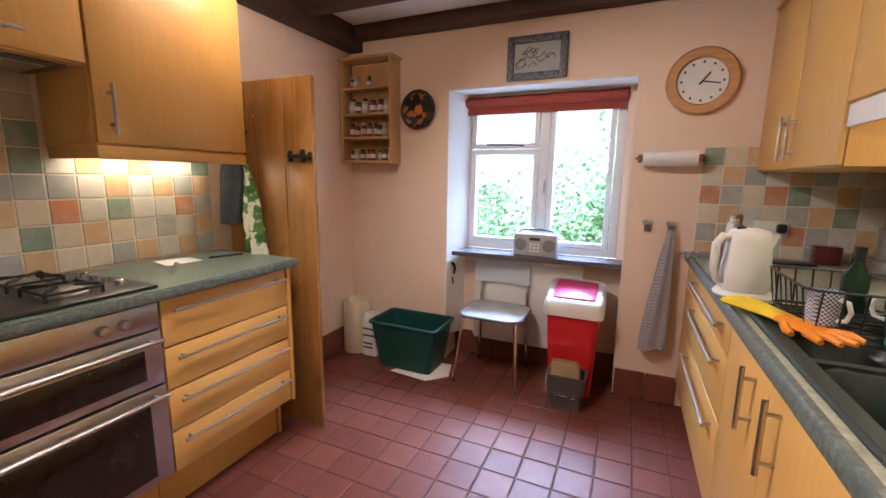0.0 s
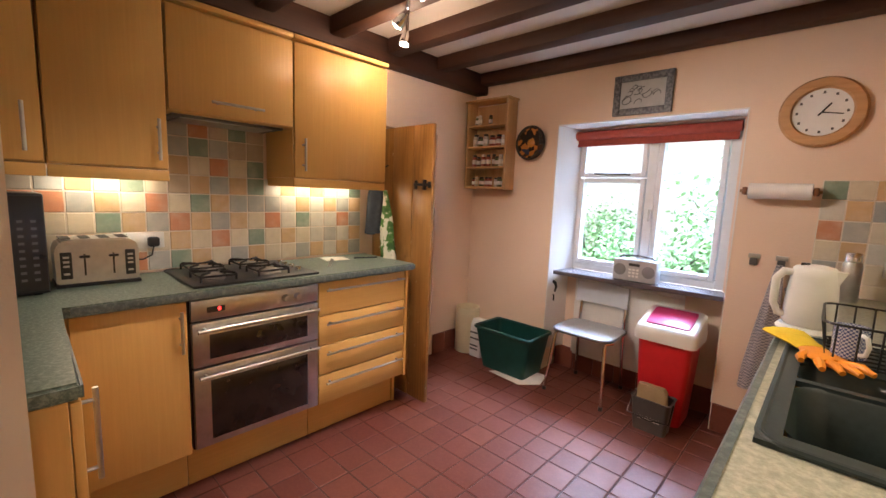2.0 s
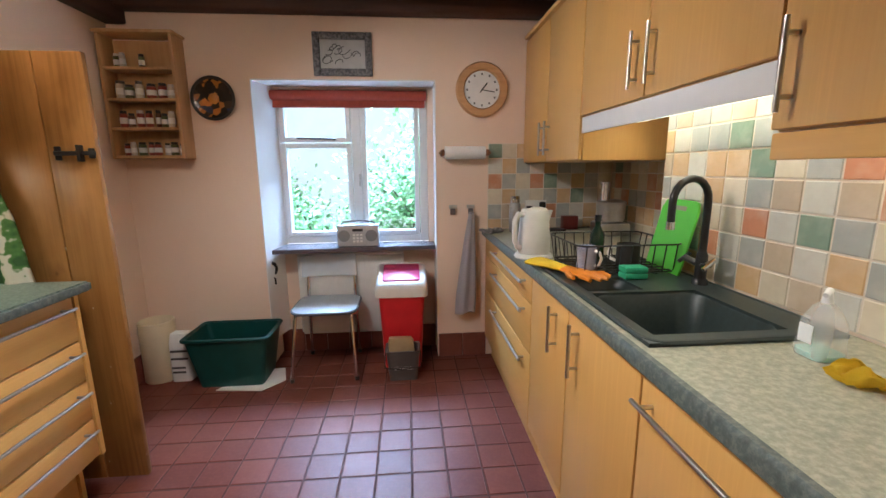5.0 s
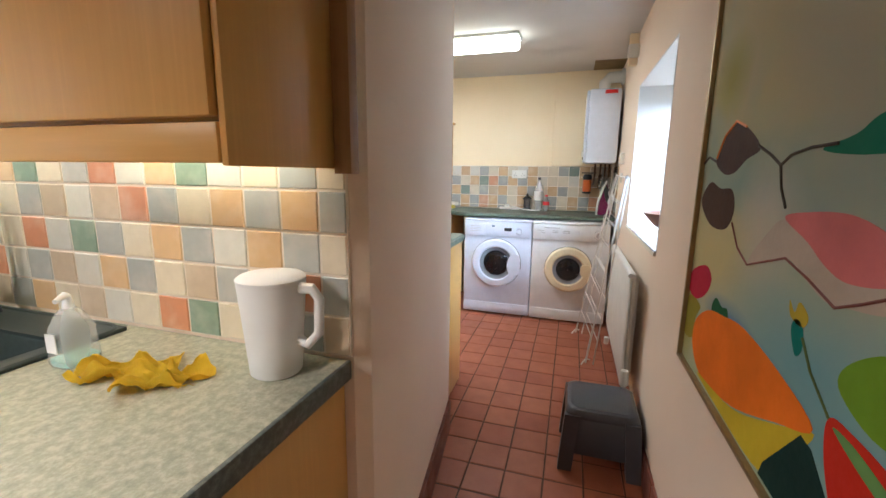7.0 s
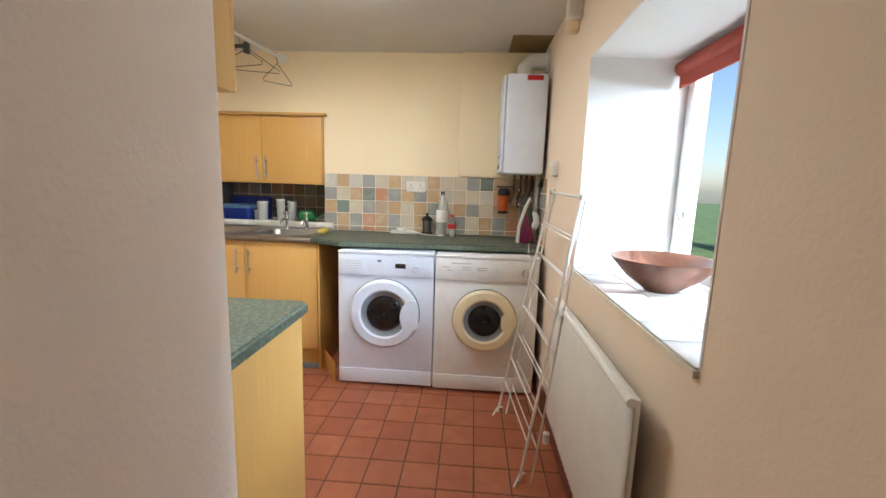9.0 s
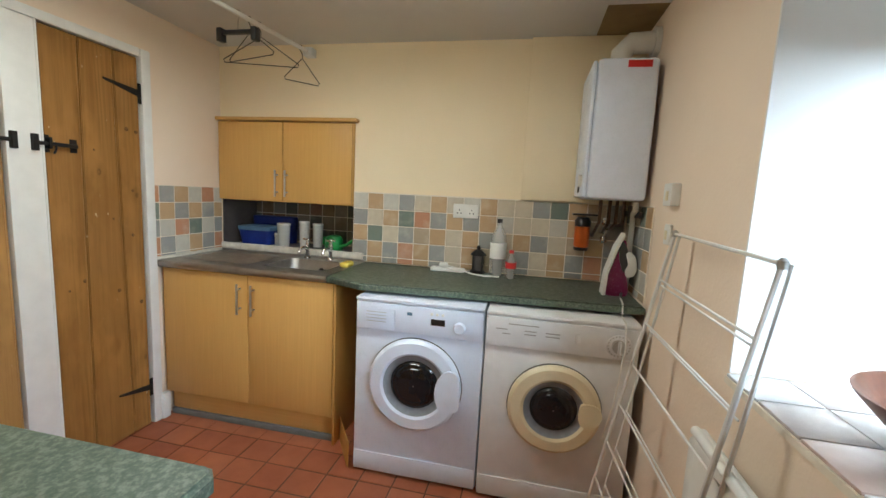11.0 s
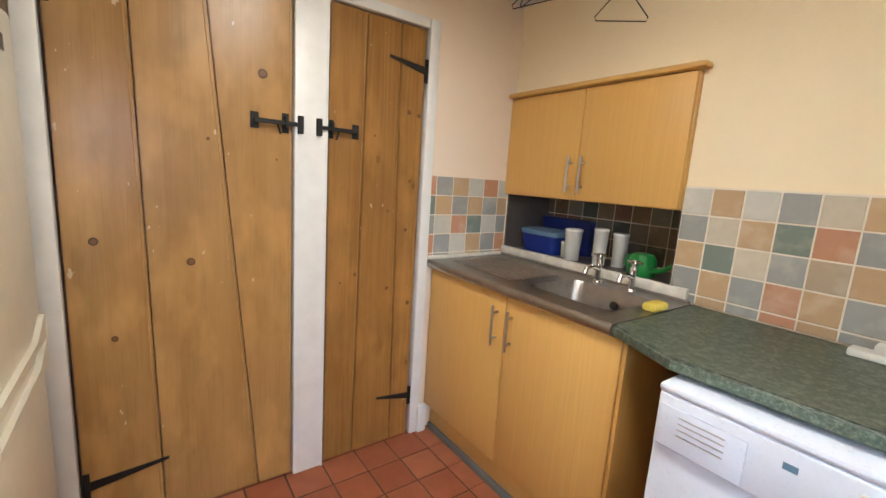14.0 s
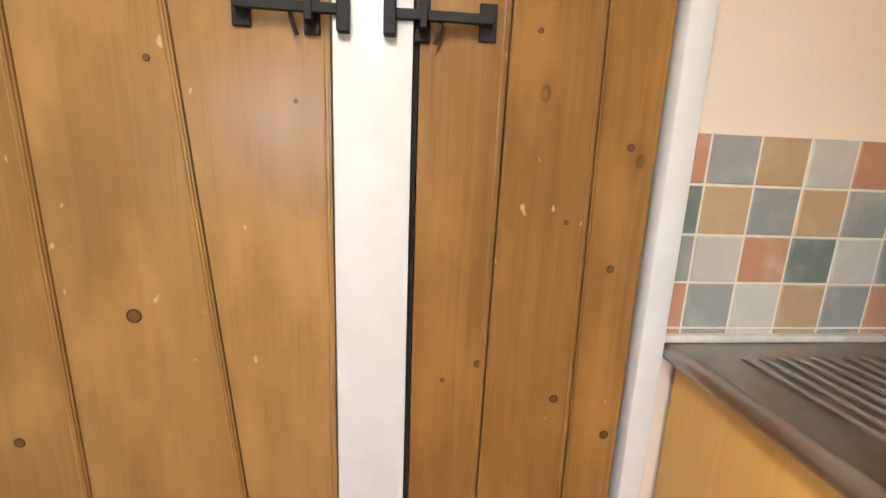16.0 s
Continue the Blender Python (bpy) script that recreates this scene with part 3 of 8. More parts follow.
# gas hob
hb = thing("gas_hob", (-0.55, 0.76, 0.91), "black four-burner gas hob with cast iron pan supports", "hob")
part("plate", bx(-0.745, 0.485, 0.9105, -0.295, 1.045, 0.922, bevel=0.004), M_BLACK, hb)
for cx, cy, r in ((-0.64, 0.62, 0.045), (-0.42, 0.60, 0.035), (-0.64, 0.84, 0.035), (-0.42, 0.84, 0.05)):
    b = part("burner", lathe(B(), (cx, cy, 0.922), [(r + 0.012, 0), (r + 0.012, 0.006), (r, 0.010), (r, 0.016), (r * 0.75, 0.021), (0.003, 0.022)], 20), M_STEEL_D, hb, "burner ring")
    bm = B()
    for k in range(4):
        a = math.pi / 4 + k * math.pi / 2
        dx, dy = math.cos(a), math.sin(a)
        tube(bm, [(cx + dx * 0.10, cy + dy * 0.10, 0.922), (cx + dx * 0.10, cy + dy * 0.10, 0.946), (cx + dx * 0.09, cy + dy * 0.09, 0.953), (cx + dx * 0.03, cy + dy * 0.03, 0.953)], 0.005, 6)
    q = 0.0707
    tube(bm, [(cx + q, cy + q, 0.944), (cx - q, cy + q, 0.944), (cx - q, cy - q, 0.944), (cx + q, cy - q, 0.944), (cx + q, cy + q, 0.944)], 0.0045, 6)
    part("pan_support", bm, M_IRON, hb, "black cast iron pan support")
for k in range(4):
    part("knob", lathe(B(), (-0.62 + k * 0.075, 0.985, 0.922), [(0.017, 0), (0.016, 0.016), (0.012, 0.02), (0.002, 0.0205)], 14), M_CHROME, hb)

# sink side, base
dw = cabinet("integrated_dishwasher", "beech fronted integrated dishwasher with a long level handle", (1.72, 0.57, 0), (SX + T, 0.30, 0.15, KX1 - 0.01, 0.866, 0.868), "x",
             [((SX, 0.302, 0.155, SX + T - 0.002, 0.864, 0.862), (SX, 0.34, 0.80), (SX, 0.85, 0.80), (-0.032, 0, 0))], category="dishwasher", plinth=(SX + 0.05, 0.30, 0, KX1 - 0.05, 0.866, 0.149))
part("end_panel", bx(SX, 0.272, 0.0, KX1 - 0.004, 0.294, 0.868, bevel=0.002), M_BEECH, dw)
cabinet("sink_cabinet", "beech sink base cabinet with two closed doors", (1.72, 1.3, 0), (SX + T, 0.869, 0.15, KX1 - 0.01, 1.71, 0.74), "x",
        [((SX, 0.871, 0.155, SX + T - 0.002, 1.301, 0.862), (SX, 1.215, 0.66), (SX, 1.215, 0.835), (-0.032, 0, 0)),
         ((SX, 1.305, 0.155, SX + T - 0.002, 1.708, 0.862), (SX, 1.405, 0.66), (SX, 1.405, 0.83), (-0.032, 0, 0))], plinth=(SX + 0.05, 0.869, 0, KX1 - 0.05, 1.71, 0.149))
dr = thing("drawer_unit", (1.72, 2.25, 0), "beech three-drawer base unit with long steel handles", "drawers")
part("body", bx(SX + T, 1.713, 0.15, KX1 - 0.01, 2.79, 0.868, bevel=0.002), M_BEECH, dr)
part("plinth", bx(SX + 0.05, 1.713, 0.0, KX1 - 0.05, 2.775, 0.149, bevel=0.002), M_BEECH_H, dr)
for z0, z1 in ((0.735, 0.862), (0.50, 0.729), (0.158, 0.494)):
    d = part("drawer_front", bx(SX, 1.716, z0, SX + T - 0.002, 2.78, z1, bevel=0.004), M_BEECH_H, dr)
    bar_handle(d, (SX, 1.78, z1 - 0.045), (SX, 2.45, z1 - 0.045), (-0.032, 0, 0), 0.007)

# worktop round the inset sink
wt = thing("worktop", (1.7, 1.5, 0.87), "pale speckled green laminate worktop along the sink wall", "worktop")
EX = 1.446
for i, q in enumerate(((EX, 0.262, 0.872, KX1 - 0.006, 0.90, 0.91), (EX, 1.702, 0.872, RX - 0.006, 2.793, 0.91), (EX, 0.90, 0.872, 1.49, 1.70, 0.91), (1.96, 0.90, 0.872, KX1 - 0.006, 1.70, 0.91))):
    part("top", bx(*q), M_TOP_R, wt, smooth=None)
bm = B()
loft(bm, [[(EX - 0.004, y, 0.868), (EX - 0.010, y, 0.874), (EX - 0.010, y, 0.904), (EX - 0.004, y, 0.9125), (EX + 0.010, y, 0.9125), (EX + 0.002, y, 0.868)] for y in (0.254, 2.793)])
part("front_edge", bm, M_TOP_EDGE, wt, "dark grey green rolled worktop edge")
part("end_edge", bx(EX + 0.003, 0.252, 0.868, KX1 - 0.006, 0.2615, 0.9115, bevel=0.003), M_TOP_EDGE, wt, "dark grey green worktop end strip")


def basin(parent, x0, y0, x1, y1, depth, r):
    bm = loft(B(), [rrect(x0, y0, x1, y1, r, 0.914), rrect(x0 + 0.006, y0 + 0.006, x1 - 0.006, y1 - 0.006, r, 0.905), rrect(x0 + 0.022, y0 + 0.022, x1 - 0.022, y1 - 0.022, r * 0.9, 0.914 - depth + 0.02),
                    rrect(x0 + 0.05, y0 + 0.05, x1 - 0.05, y1 - 0.05, r * 0.7, 0.914 - depth)], cap=False)
    bm.faces.new([v for v in bm.verts][-20:])
    return part("bowl", bm, M_COMPOSITE, parent, "deep dark green sink bowl")


sk = thing("inset_sink", (1.7, 1.3, 0.91), "dark green composite one-and-a-half bowl sink with drainer", "sink")
bm = B()
rim_z = 0.920
for q in ((1.477, 0.878, 0.906, 1.972, 0.925, rim_z), (1.477, 0.925, 0.906, 1.515, 1.44, rim_z), (1.86, 0.925, 0.906, 1.972, 1.44, rim_z), (1.515, 1.262, 0.906, 1.86, 1.285, rim_z), (1.477, 1.44, 0.906, 1.972, 1.735, rim_z), (1.70, 1.285, 0.906, 1.86, 1.44, rim_z)):
    box(bm, *q)
part("rim", bm, M_COMPOSITE, sk, smooth=None)
part("rim_edge", tube(B(), [*rrect(1.481, 0.882, 1.968, 1.731, 0.045, 0.916, 6), (1.968, 1.686, 0.916)], 0.008, 8), M_COMPOSITE, sk)
basin(sk, 1.513, 0.923, 1.862, 1.264, 0.17, 0.06)
basin(sk, 1.513, 1.283, 1.702, 1.442, 0.10, 0.05)
for k in range(7):
    part("drainer_rib", bx(1.52 + k * 0.055, 1.47, 0.9195, 1.535 + k * 0.055, 1.71, 0.9235, bevel=0.0015), M_COMPOSITE, sk)
tp = thing("mixer_tap", (1.925, 1.33, 0.92), "dark swan-neck mixer tap with cross handles", "tap")
part("base", lathe(B(), (1.925, 1.33, 0.92), [(0.028, 0), (0.026, 0.012), (0.019, 0.02), (0.018, 0.10), (0.012, 0.115)], 18), M_BLACK, tp)
arc = [(1.925, 1.33, 1.02), (1.925, 1.33, 1.20)] + [(1.925 - 0.075 + 0.075 * math.cos(a), 1.33 - 0.02 * (1 - math.cos(a)), 1.20 + 0.075 * math.sin(a)) for a in [math.pi * k / 10 for k in range(1, 11)]] + [(1.775, 1.29, 1.14)]
part("spout", tube(B(), arc, 0.012, 12), M_BLACK, tp)
part("aerator", tube(B(), [(1.775, 1.29, 1.14), (1.775, 1.29, 1.115)], 0.0135, 12), M_CHROME, tp, "chrome spout tip")
for s in (-1, 1):
    bm = tube(B(), [(1.925, 1.33, 0.985), (1.925 - 0.02, 1.33 + s * 0.06, 1.0)], 0.012, 10)
    part("tap_handle", tube(bm, [(1.885, 1.33 + s * 0.062, 0.985), (1.925, 1.33 + s * 0.06, 1.015)], 0.007, 8), M_BLACK if s > 0 else M_CHROME, tp)

# sink side, wall units
def wall_unit_right(y0, y1, z0, doors, label, pel=True, back=KX1):
    e = thing("wall_cabinet", (KX1, (y0 + y1) / 2, z0), label, "cabinet", "sink wall cabinets")
    part("body", bx(WXR + T, y0, z0, back - 0.002, y1, 2.10, bevel=0.002), M_BEECH, e)
    for a, b, hy in doors:
        d = part("door", bx(WXR, a + 0.002, z0 + 0.004, WXR + T - 0.002, b - 0.002, 2.09, bevel=0.004), M_BEECH, e)
        bar_handle(d, (WXR, hy, z0 + 0.035), (WXR, hy, z0 + 0.215), (-0.03, 0, 0))
    if pel:
        part("pelmet", bx(WXR + 0.008, y0, z0 - 0.058, WXR + 0.03, y1, z0 - 0.002, bevel=0.004), M_BEECH_H, e, "beech light pelmet")
    part("cornice", bx(WXR - 0.012, y0, 2.101, KX1 - 0.002, y1, 2.126, bevel=0.006), M_BEECH_H, e)
    return e


near = wall_unit_right(0.285, 0.893, 1.382, [(0.285, 0.893, 0.852)], "beech wall cabinet with one closed door at the worktop end")
part("end_panel", bx(WXR + 0.012, 0.272, 1.32, KX1 - 0.002, 0.284, 2.10, bevel=0.002), M_BEECH, near)
part("lit_strip", bx(KX1 - 0.095, 0.33, 1.352, KX1 - 0.06, 0.85, 1.380, bevel=0.004), M_UNDER, near, "lit under-cabinet tube")
over = wall_unit_right(0.896, 1.893, 1.532, [(0.896, 1.393, 1.345), (1.395, 1.893, 1.445)], "raised beech wall cabinet with two doors over the sink", False)
part("pelmet", bx(WXR + 0.008, 0.90, 1.462, WXR + 0.022, 1.893, 1.530, bevel=0.003), M_FROST, over, "pale plastic light pelmet")
part("lit_strip", bx(KX1 - 0.095, 0.95, 1.502, KX1 - 0.06, 1.83, 1.530, bevel=0.004), M_UNDER, over, "lit under-cabinet tube")
far = wall_unit_right(1.896, 2.795, 1.345, [(1.896, 2.345, 2.30), (2.347, 2.795, 2.39)], "beech wall cabinet with two doors in the clock corner", False, RX)
# dark strip added where the wall beside the end panel is in shade
part("batten", bx(KX1 - 0.02, 0.232, 1.31, KX1 + 0.012, 0.270, 2.12, bevel=0.002), M_BEECH_IN, near, "dark brown strip coloured for the shaded wall")
lamp("under_cabinet_light_end", "AREA", 0.16, (1.0, 0.93, 0.74), look((KX1 - 0.08, 0.59, 1.346), (KX1 - 0.16, 0.59, 0.9)), size=(0.5, 0.03))
lamp("under_cabinet_light_sink", "AREA", 1.0, (1.0, 0.88, 0.58), look((KX1 - 0.08, 1.39, 1.496), (KX1 - 0.16, 1.39, 0.9)), size=(0.85, 0.03))

# ---- kitchen window ----
wi = thing("window_1", (0.56, 3.05, 0.79), "white plastic casement window with a small top light", "window", kind="structure")
part("window_sill", prism(B(), [(0.045, 2.795), (1.124, 2.850), (1.124, 3.0395), (0.073, 3.0395)], "z", 0.768, 0.796), plain("slate_sill", (0.11, 0.095, 0.105), 0.25), wi, "dark glossy window sill")
WY0, WY1 = 3.04, 3.10
bm = B()
for q in ((0.03, WY0, 0.797, 0.085, WY1, 1.84), (1.03, WY0, 0.797, 1.085, WY1, 1.84), (0.085, WY0, 0.797, 1.03, WY1, 0.845), (0.085, WY0, 1.79, 1.03, WY1, 1.84), (0.565, WY0 - 0.004, 0.845, 0.625, WY1, 1.79)):
    box(bm, *q, 0.004, 1)
part("window_frame", bm, M_UPVC, wi)
for q, mid in (((0.09, 0.85, 0.56, 1.49), 0), ((0.09, 1.50, 0.56, 1.785), 0), ((0.63, 0.85, 1.025, 1.785), 0)):
    x0, z0, x1, z1 = q
    s = 0.032
    bm = B()
    for a in ((x0, z0, x0 + s, z1), (x1 - s, z0, x1, z1), (x0 + s, z0, x1 - s, z0 + s), (x0 + s, z1 - s, x1 - s, z1)):
        box(bm, a[0], WY0 - 0.014, a[1], a[2], WY1 - 0.006, a[3], 0.004, 1)
    sash = part("sash", bm, M_UPVC, wi)
    pane = part("pane", bx(x0 + s, 3.068, z0 + s, x1 - s, 3.074, z1 - s), M_GLASS, sash, "clear glass pane")
    pane.visible_shadow = False
part("stay", tube(B(), [(0.20, WY0 - 0.02, 1.525), (0.42, WY0 - 0.022, 1.52), (0.46, WY0 - 0.03, 1.515)], 0.006, 8), M_GREYPL, wi, "grey casement stay")
part("catch", tube(B(), [(0.612, WY0 - 0.01, 1.28), (0.612, WY0 - 0.04, 1.28), (0.612, WY0 - 0.042, 1.20)], 0.007, 8), M_STEEL, wi)
bl = thing("roller_blind", (0.56, 2.98, 1.78), "dark red roller blind rolled up at the window top", "blind")
part("roll", tube(B(), [(0.035, 3.0, 1.80), (1.08, 3.0, 1.80)], 0.033, 16), M_BLIND, bl)
part("fabric", bx(0.045, 3.002, 1.735, 1.07, 3.008, 1.80), M_BLIND, bl)
part("hem_bar", bx(0.045, 2.998, 1.722, 1.07, 3.012, 1.738, bevel=0.003), M_BLIND, bl)

# radiator under the window
def radiator(x0, x1, z0, z1, y, way, label):
    """A pressed steel panel radiator on a wall that faces the way y."""
    e = thing("radiator", ((x0 + x1) / 2, y, z0), label, "radiator")
    bm = B()
    n = int((x1 - x0) / 0.033)
    ys = [y, y + way * 0.012]
    prof = []
    for i in range(n + 1):
        u = x0 + (x1 - x0) * i / n
        prof += [(u - 0.008, ys[0]), (u + 0.004, ys[1])]
    rows = [[(u, v, z) for u, v in prof] for z in (z0 + 0.035, z1 - 0.035)]
    rows = [[(u, y, z0 + 0.02) for u, v in prof]] + rows + [[(u, y, z1 - 0.02) for u, v in prof]]
    loft(bm, rows, cap=False, closed=False)
    part("front_panel", bm, M_WHITEPL, e)
    a, b = sorted((y - way * 0.004, y - way * 0.022))
    part("back_panel", bx(x0, a, z0, x1, b, z1, bevel=0.006), M_WHITEPL, e)
    part("rail", tube(B(), [(x0, y + way * 0.002, z1 - 0.01), (x1, y + way * 0.002, z1 - 0.01)], 0.013, 10), M_WHITEPL, e)
    c, d = sorted((b if way < 0 else a, y - way * 0.05))
    for x in (x0 + 0.08, x1 - 0.1):
        part("bracket", bx(x, c, z0 + 0.05, x + 0.03, d, z1 - 0.05), M_WHITEPL, e)
    return e


ra = radiator(0.17, 0.90, 0.145, 0.745, 2.945, -1, "white pressed steel radiator in the window recess")
part("valve", tube(B(), [(0.93, 2.96, 0.18), (0.93, 2.96, 0.30)], 0.017, 12), M_BLACK, ra, "black radiator valve")
part("pipe", tube(B(), [(0.93, 2.965, 0.0), (0.93, 2.965, 0.18), (0.90, 2.965, 0.18)], 0.0075, 8), M_CHROME, ra)
lf = thing("window_catch_lever", (0.015, 2.87, 0.6), "black iron latch lever on the recess side", "latch")
part("lever", tube(B(), [(0.008, 2.86, 0.70), (0.035, 2.86, 0.69), (0.045, 2.86, 0.66), (0.035, 2.86, 0.62)], [0.016, 0.012, 0.010, 0.006], 8), M_IRON, lf)
part("hook", tube(B(), [(0.006, 2.86, 0.60), (0.03, 2.86, 0.59), (0.03, 2.86, 0.55)], 0.006, 8), M_IRON, lf)

# ---- open pine door ----
do = thing("door_1", (KX0, 1.74, 0), "open waxed pine ledge door standing beside the cabinets", "door", kind="structure")
for x0, x1 in ((KX0 + 0.01, -0.565), (-0.562, -0.375), (-0.372, -0.205)):
    part("plank", bx(x0, 1.722, 0.02, x1, 1.748, 1.735, bevel=0.005), M_PINE, do)
for z in (1.50, 0.25):
    part("ledge", bx(KX0 + 0.04, 1.749, z, -0.23, 1.774, z + 0.12, bevel=0.005), M_PINE, do)
bm = box(B(), -0.345, 1.712, 1.355, -0.325, 1.722, 1.405, 0.002, 1)
box(bm, -0.345, 1.706, 1.372, -0.20, 1.714, 1.388, 0.002, 1)
box(bm, -0.262, 1.700, 1.35, -0.248, 1.722, 1.41, 0.002, 1)
box(bm, -0.225, 1.708, 1.362, -0.208, 1.722, 1.398, 0.002, 1)
part("thumb_latch", bm, M_IRON, do, "black iron thumb latch")
part("coat_hook", tube(B(), [(-0.61, 1.721, 1.50), (-0.61, 1.69, 1.485), (-0.61, 1.685, 1.52)], 0.005, 8), M_IRON, do)


def hanging(name, x, y, z0, z1, w, mat, label, category, folds=5, lean=0.0, depth=0.03, spread=2.2):
    """Cloth that hangs in folds from a hook."""
    rng = random.Random(name)
    rows = []
    ph = rng.uniform(0, 6)
    n = 26
    for k in range(15):
        f = k / 14
        ww = w * (0.22 + 0.78 * min(1, f * spread) ** 0.8)
        row = []
        for i in range(n):
            a = 2 * math.pi * i / n
            r = 1 + 0.3 * math.sin(folds * a + ph + f * 1.5)
            row.append((x + lean * f + ww / 2 * math.cos(a) * (0.85 + 0.15 * r), y + depth * (0.35 + 0.65 * f) * math.sin(a) * r, z1 + (z0 - z1) * f + 0.012 * math.sin(2 * a + ph) * f))
        rows.append(row)
    return solid(name, loft(B(), rows), mat, label, category, smooth=60)


k = Mat("leaf_print_cloth", 0.9, 0, 0.2)
k.put("Base Color", k.ramp(k.noise(16.0, detail=2), [(0.46, (0.62, 0.62, 0.52)), (0.5, (0.10, 0.22, 0.06)), (0.62, (0.05, 0.12, 0.04))]))
k.bump(k.noise(40), 0.3)
M_LEAFCLOTH = k.m
M_NAVY = plain("navy_cloth", (0.035, 0.042, 0.055), 0.9, var=0.25, scale=30, bump=0.4)
hanging("cloth_bag", -0.635, 1.655, 1.06, 1.49, 0.15, M_NAVY, "dark navy folded bag hanging on the pine door", "bag", 4, -0.04, 0.04)
hanging("apron", -0.575, 1.672, 0.895, 1.34, 0.12, M_LEAFCLOTH, "white apron with a green leaf print hanging on the pine door", "apron", 5, 0.05, 0.035)

# ---- things on the walls ----
sr = thing("spice_rack", (-0.57, 2.73, 1.385), "pine wall rack of four shelves filled with spice jars", "rack")
X0, X1, Y0 = -0.765, -0.36, 2.665
part("back_panel", bx(X0 + 0.018, 2.786, 1.40, X1 - 0.018, 2.798, 2.06), M_PINE3, sr)
for x in (X0, X1 - 0.018):
    part("side_panel", bx(x, Y0, 1.385, x + 0.018, 2.798, 2.07, bevel=0.003), M_PINE3, sr)
part("cornice", bx(X0 - 0.012, Y0 - 0.014, 2.071, X1 + 0.014, 2.798, 2.088, bevel=0.006), M_PINE3, sr)
SH = (1.39, 1.55, 1.71, 1.88)
for z in SH:
    part("shelf", bx(X0 + 0.0185, Y0 + 0.004, z, X1 - 0.0185, 2.785, z + 0.015, bevel=0.002), M_PINE3, sr)
rng = random.Random(3)
JARS = [plain("jar_" + n, c, 0.3, var=0.2) for n, c in (("brown", (0.12, 0.05, 0.02)), ("ochre", (0.33, 0.19, 0.05)), ("cream", (0.6, 0.55, 0.45)), ("green", (0.09, 0.11, 0.04)), ("red", (0.28, 0.05, 0.03)), ("pale", (0.5, 0.48, 0.44)))]
M_LID = plain("dark_jar_lid", (0.03, 0.03, 0.03), 0.35)
M_LIDW = plain("white_jar_lid", (0.6, 0.58, 0.54), 0.4)


def jar(x, y, z, r, h, mat, lid):
    e = thing("spice_jar", (x, y, z), "small glass spice jar with a screw lid on a pine shelf", "jar", "spice jars")
    part("glass", lathe(B(), (x, y, z), [(r * 0.9, 0), (r, 0.004), (r, h * 0.78), (r * 0.75, h * 0.84)], 12), mat, e)
    part("label_band", lathe(B(), (x, y, z), [(r * 1.02, h * 0.22), (r * 1.02, h * 0.58)], 12, cap=False), M_PAPER, e)
    part("lid", lathe(B(), (x, y, z), [(r * 0.82, h * 0.82), (r * 0.84, h * 0.85), (r * 0.82, h)], 12), lid, e)


for s, z in enumerate(SH):
    x = X0 + 0.045
    while x < X1 - 0.04:
        r = rng.uniform(0.015, 0.021) if s != 2 else rng.uniform(0.02, 0.026)
        if s == 3 and rng.random() < 0.45:
            x += 0.05
            continue
        jar(x + r, Y0 + 0.035 + rng.uniform(0, 0.03), z + 0.0152, r, rng.uniform(0.07, 0.10) if s else rng.uniform(0.065, 0.08), rng.choice(JARS), rng.choice((M_LID, M_LID, M_LIDW)))
        x += 2 * r + rng.uniform(0.004, 0.014)

pl = thing("decorative_plate", (-0.215, 2.79, 1.74), "dark painted wall plate with an orange and gold pattern", "plate")
part("rim", lathe(B(), (-0.215, 2.797, 1.742), [(0.06, 0), (0.085, -0.006), (0.128, -0.022), (0.130, -0.025), (0.122, -0.024), (0.085, -0.012)], 36, "y", False), M_DARK, pl)
k = Mat("painted_plate", 0.2)
v = k.node("ShaderNodeTexVoronoi", Vector=k.coords((1, 1, 1)), Scale=26.0)
k.put("Base Color", k.ramp(v.outputs["Color"], [(0.0, (0.02, 0.015, 0.012)), (0.5, (0.05, 0.03, 0.02)), (0.62, (0.42, 0.16, 0.03)), (0.8, (0.03, 0.04, 0.08)), (0.92, (0.45, 0.32, 0.18))], True))
part("well", lathe(B(), (-0.215, 2.797, 1.742), [(0.121, -0.0235), (0.085, -0.0125), (0.04, -0.011), (0.002, -0.011)], 36, "y", False), k.m, pl, "painted plate centre")
part("flower", lathe(B(), (-0.215, 2.785, 1.742), [(0.034, 0), (0.03, -0.003), (0.002, -0.004)], 7, "y"), plain("orange_glaze", (0.5, 0.2, 0.03), 0.25), pl, "orange glazed flower")

pi = thing("framed_picture", (0.567, 2.79, 1.88), "small framed cartoon print in a grey patterned frame", "picture")
px0, px1, pz0, pz1 = 0.389, 0.744, 1.878, 2.128
k = Mat("pewter_frame", 0.4, 0.3)
k.put("Base Color", k.ramp(k.noise(70.0, detail=3), [(0.4, (0.055, 0.055, 0.058)), (0.6, (0.17, 0.17, 0.175))]))
k.bump(k.noise(70.0), 0.5)
fw = 0.042
for q in ((px0, pz0, px0 + fw, pz1), (px1 - fw, pz0, px1, pz1), (px0 + fw, pz0, px1 - fw, pz0 + fw), (px0 + fw, pz1 - fw, px1 - fw, pz1)):
    part("frame", bx(q[0], 2.776, q[1], q[2], 2.798, q[3], bevel=0.005), k.m, pi)
part("print", bx(px0 + fw, 2.789, pz0 + fw, px1 - fw, 2.797, pz1 - fw), plain("grey_print_paper", (0.46, 0.46, 0.45), 0.7), pi)
rng = random.Random(8)
bm = B()
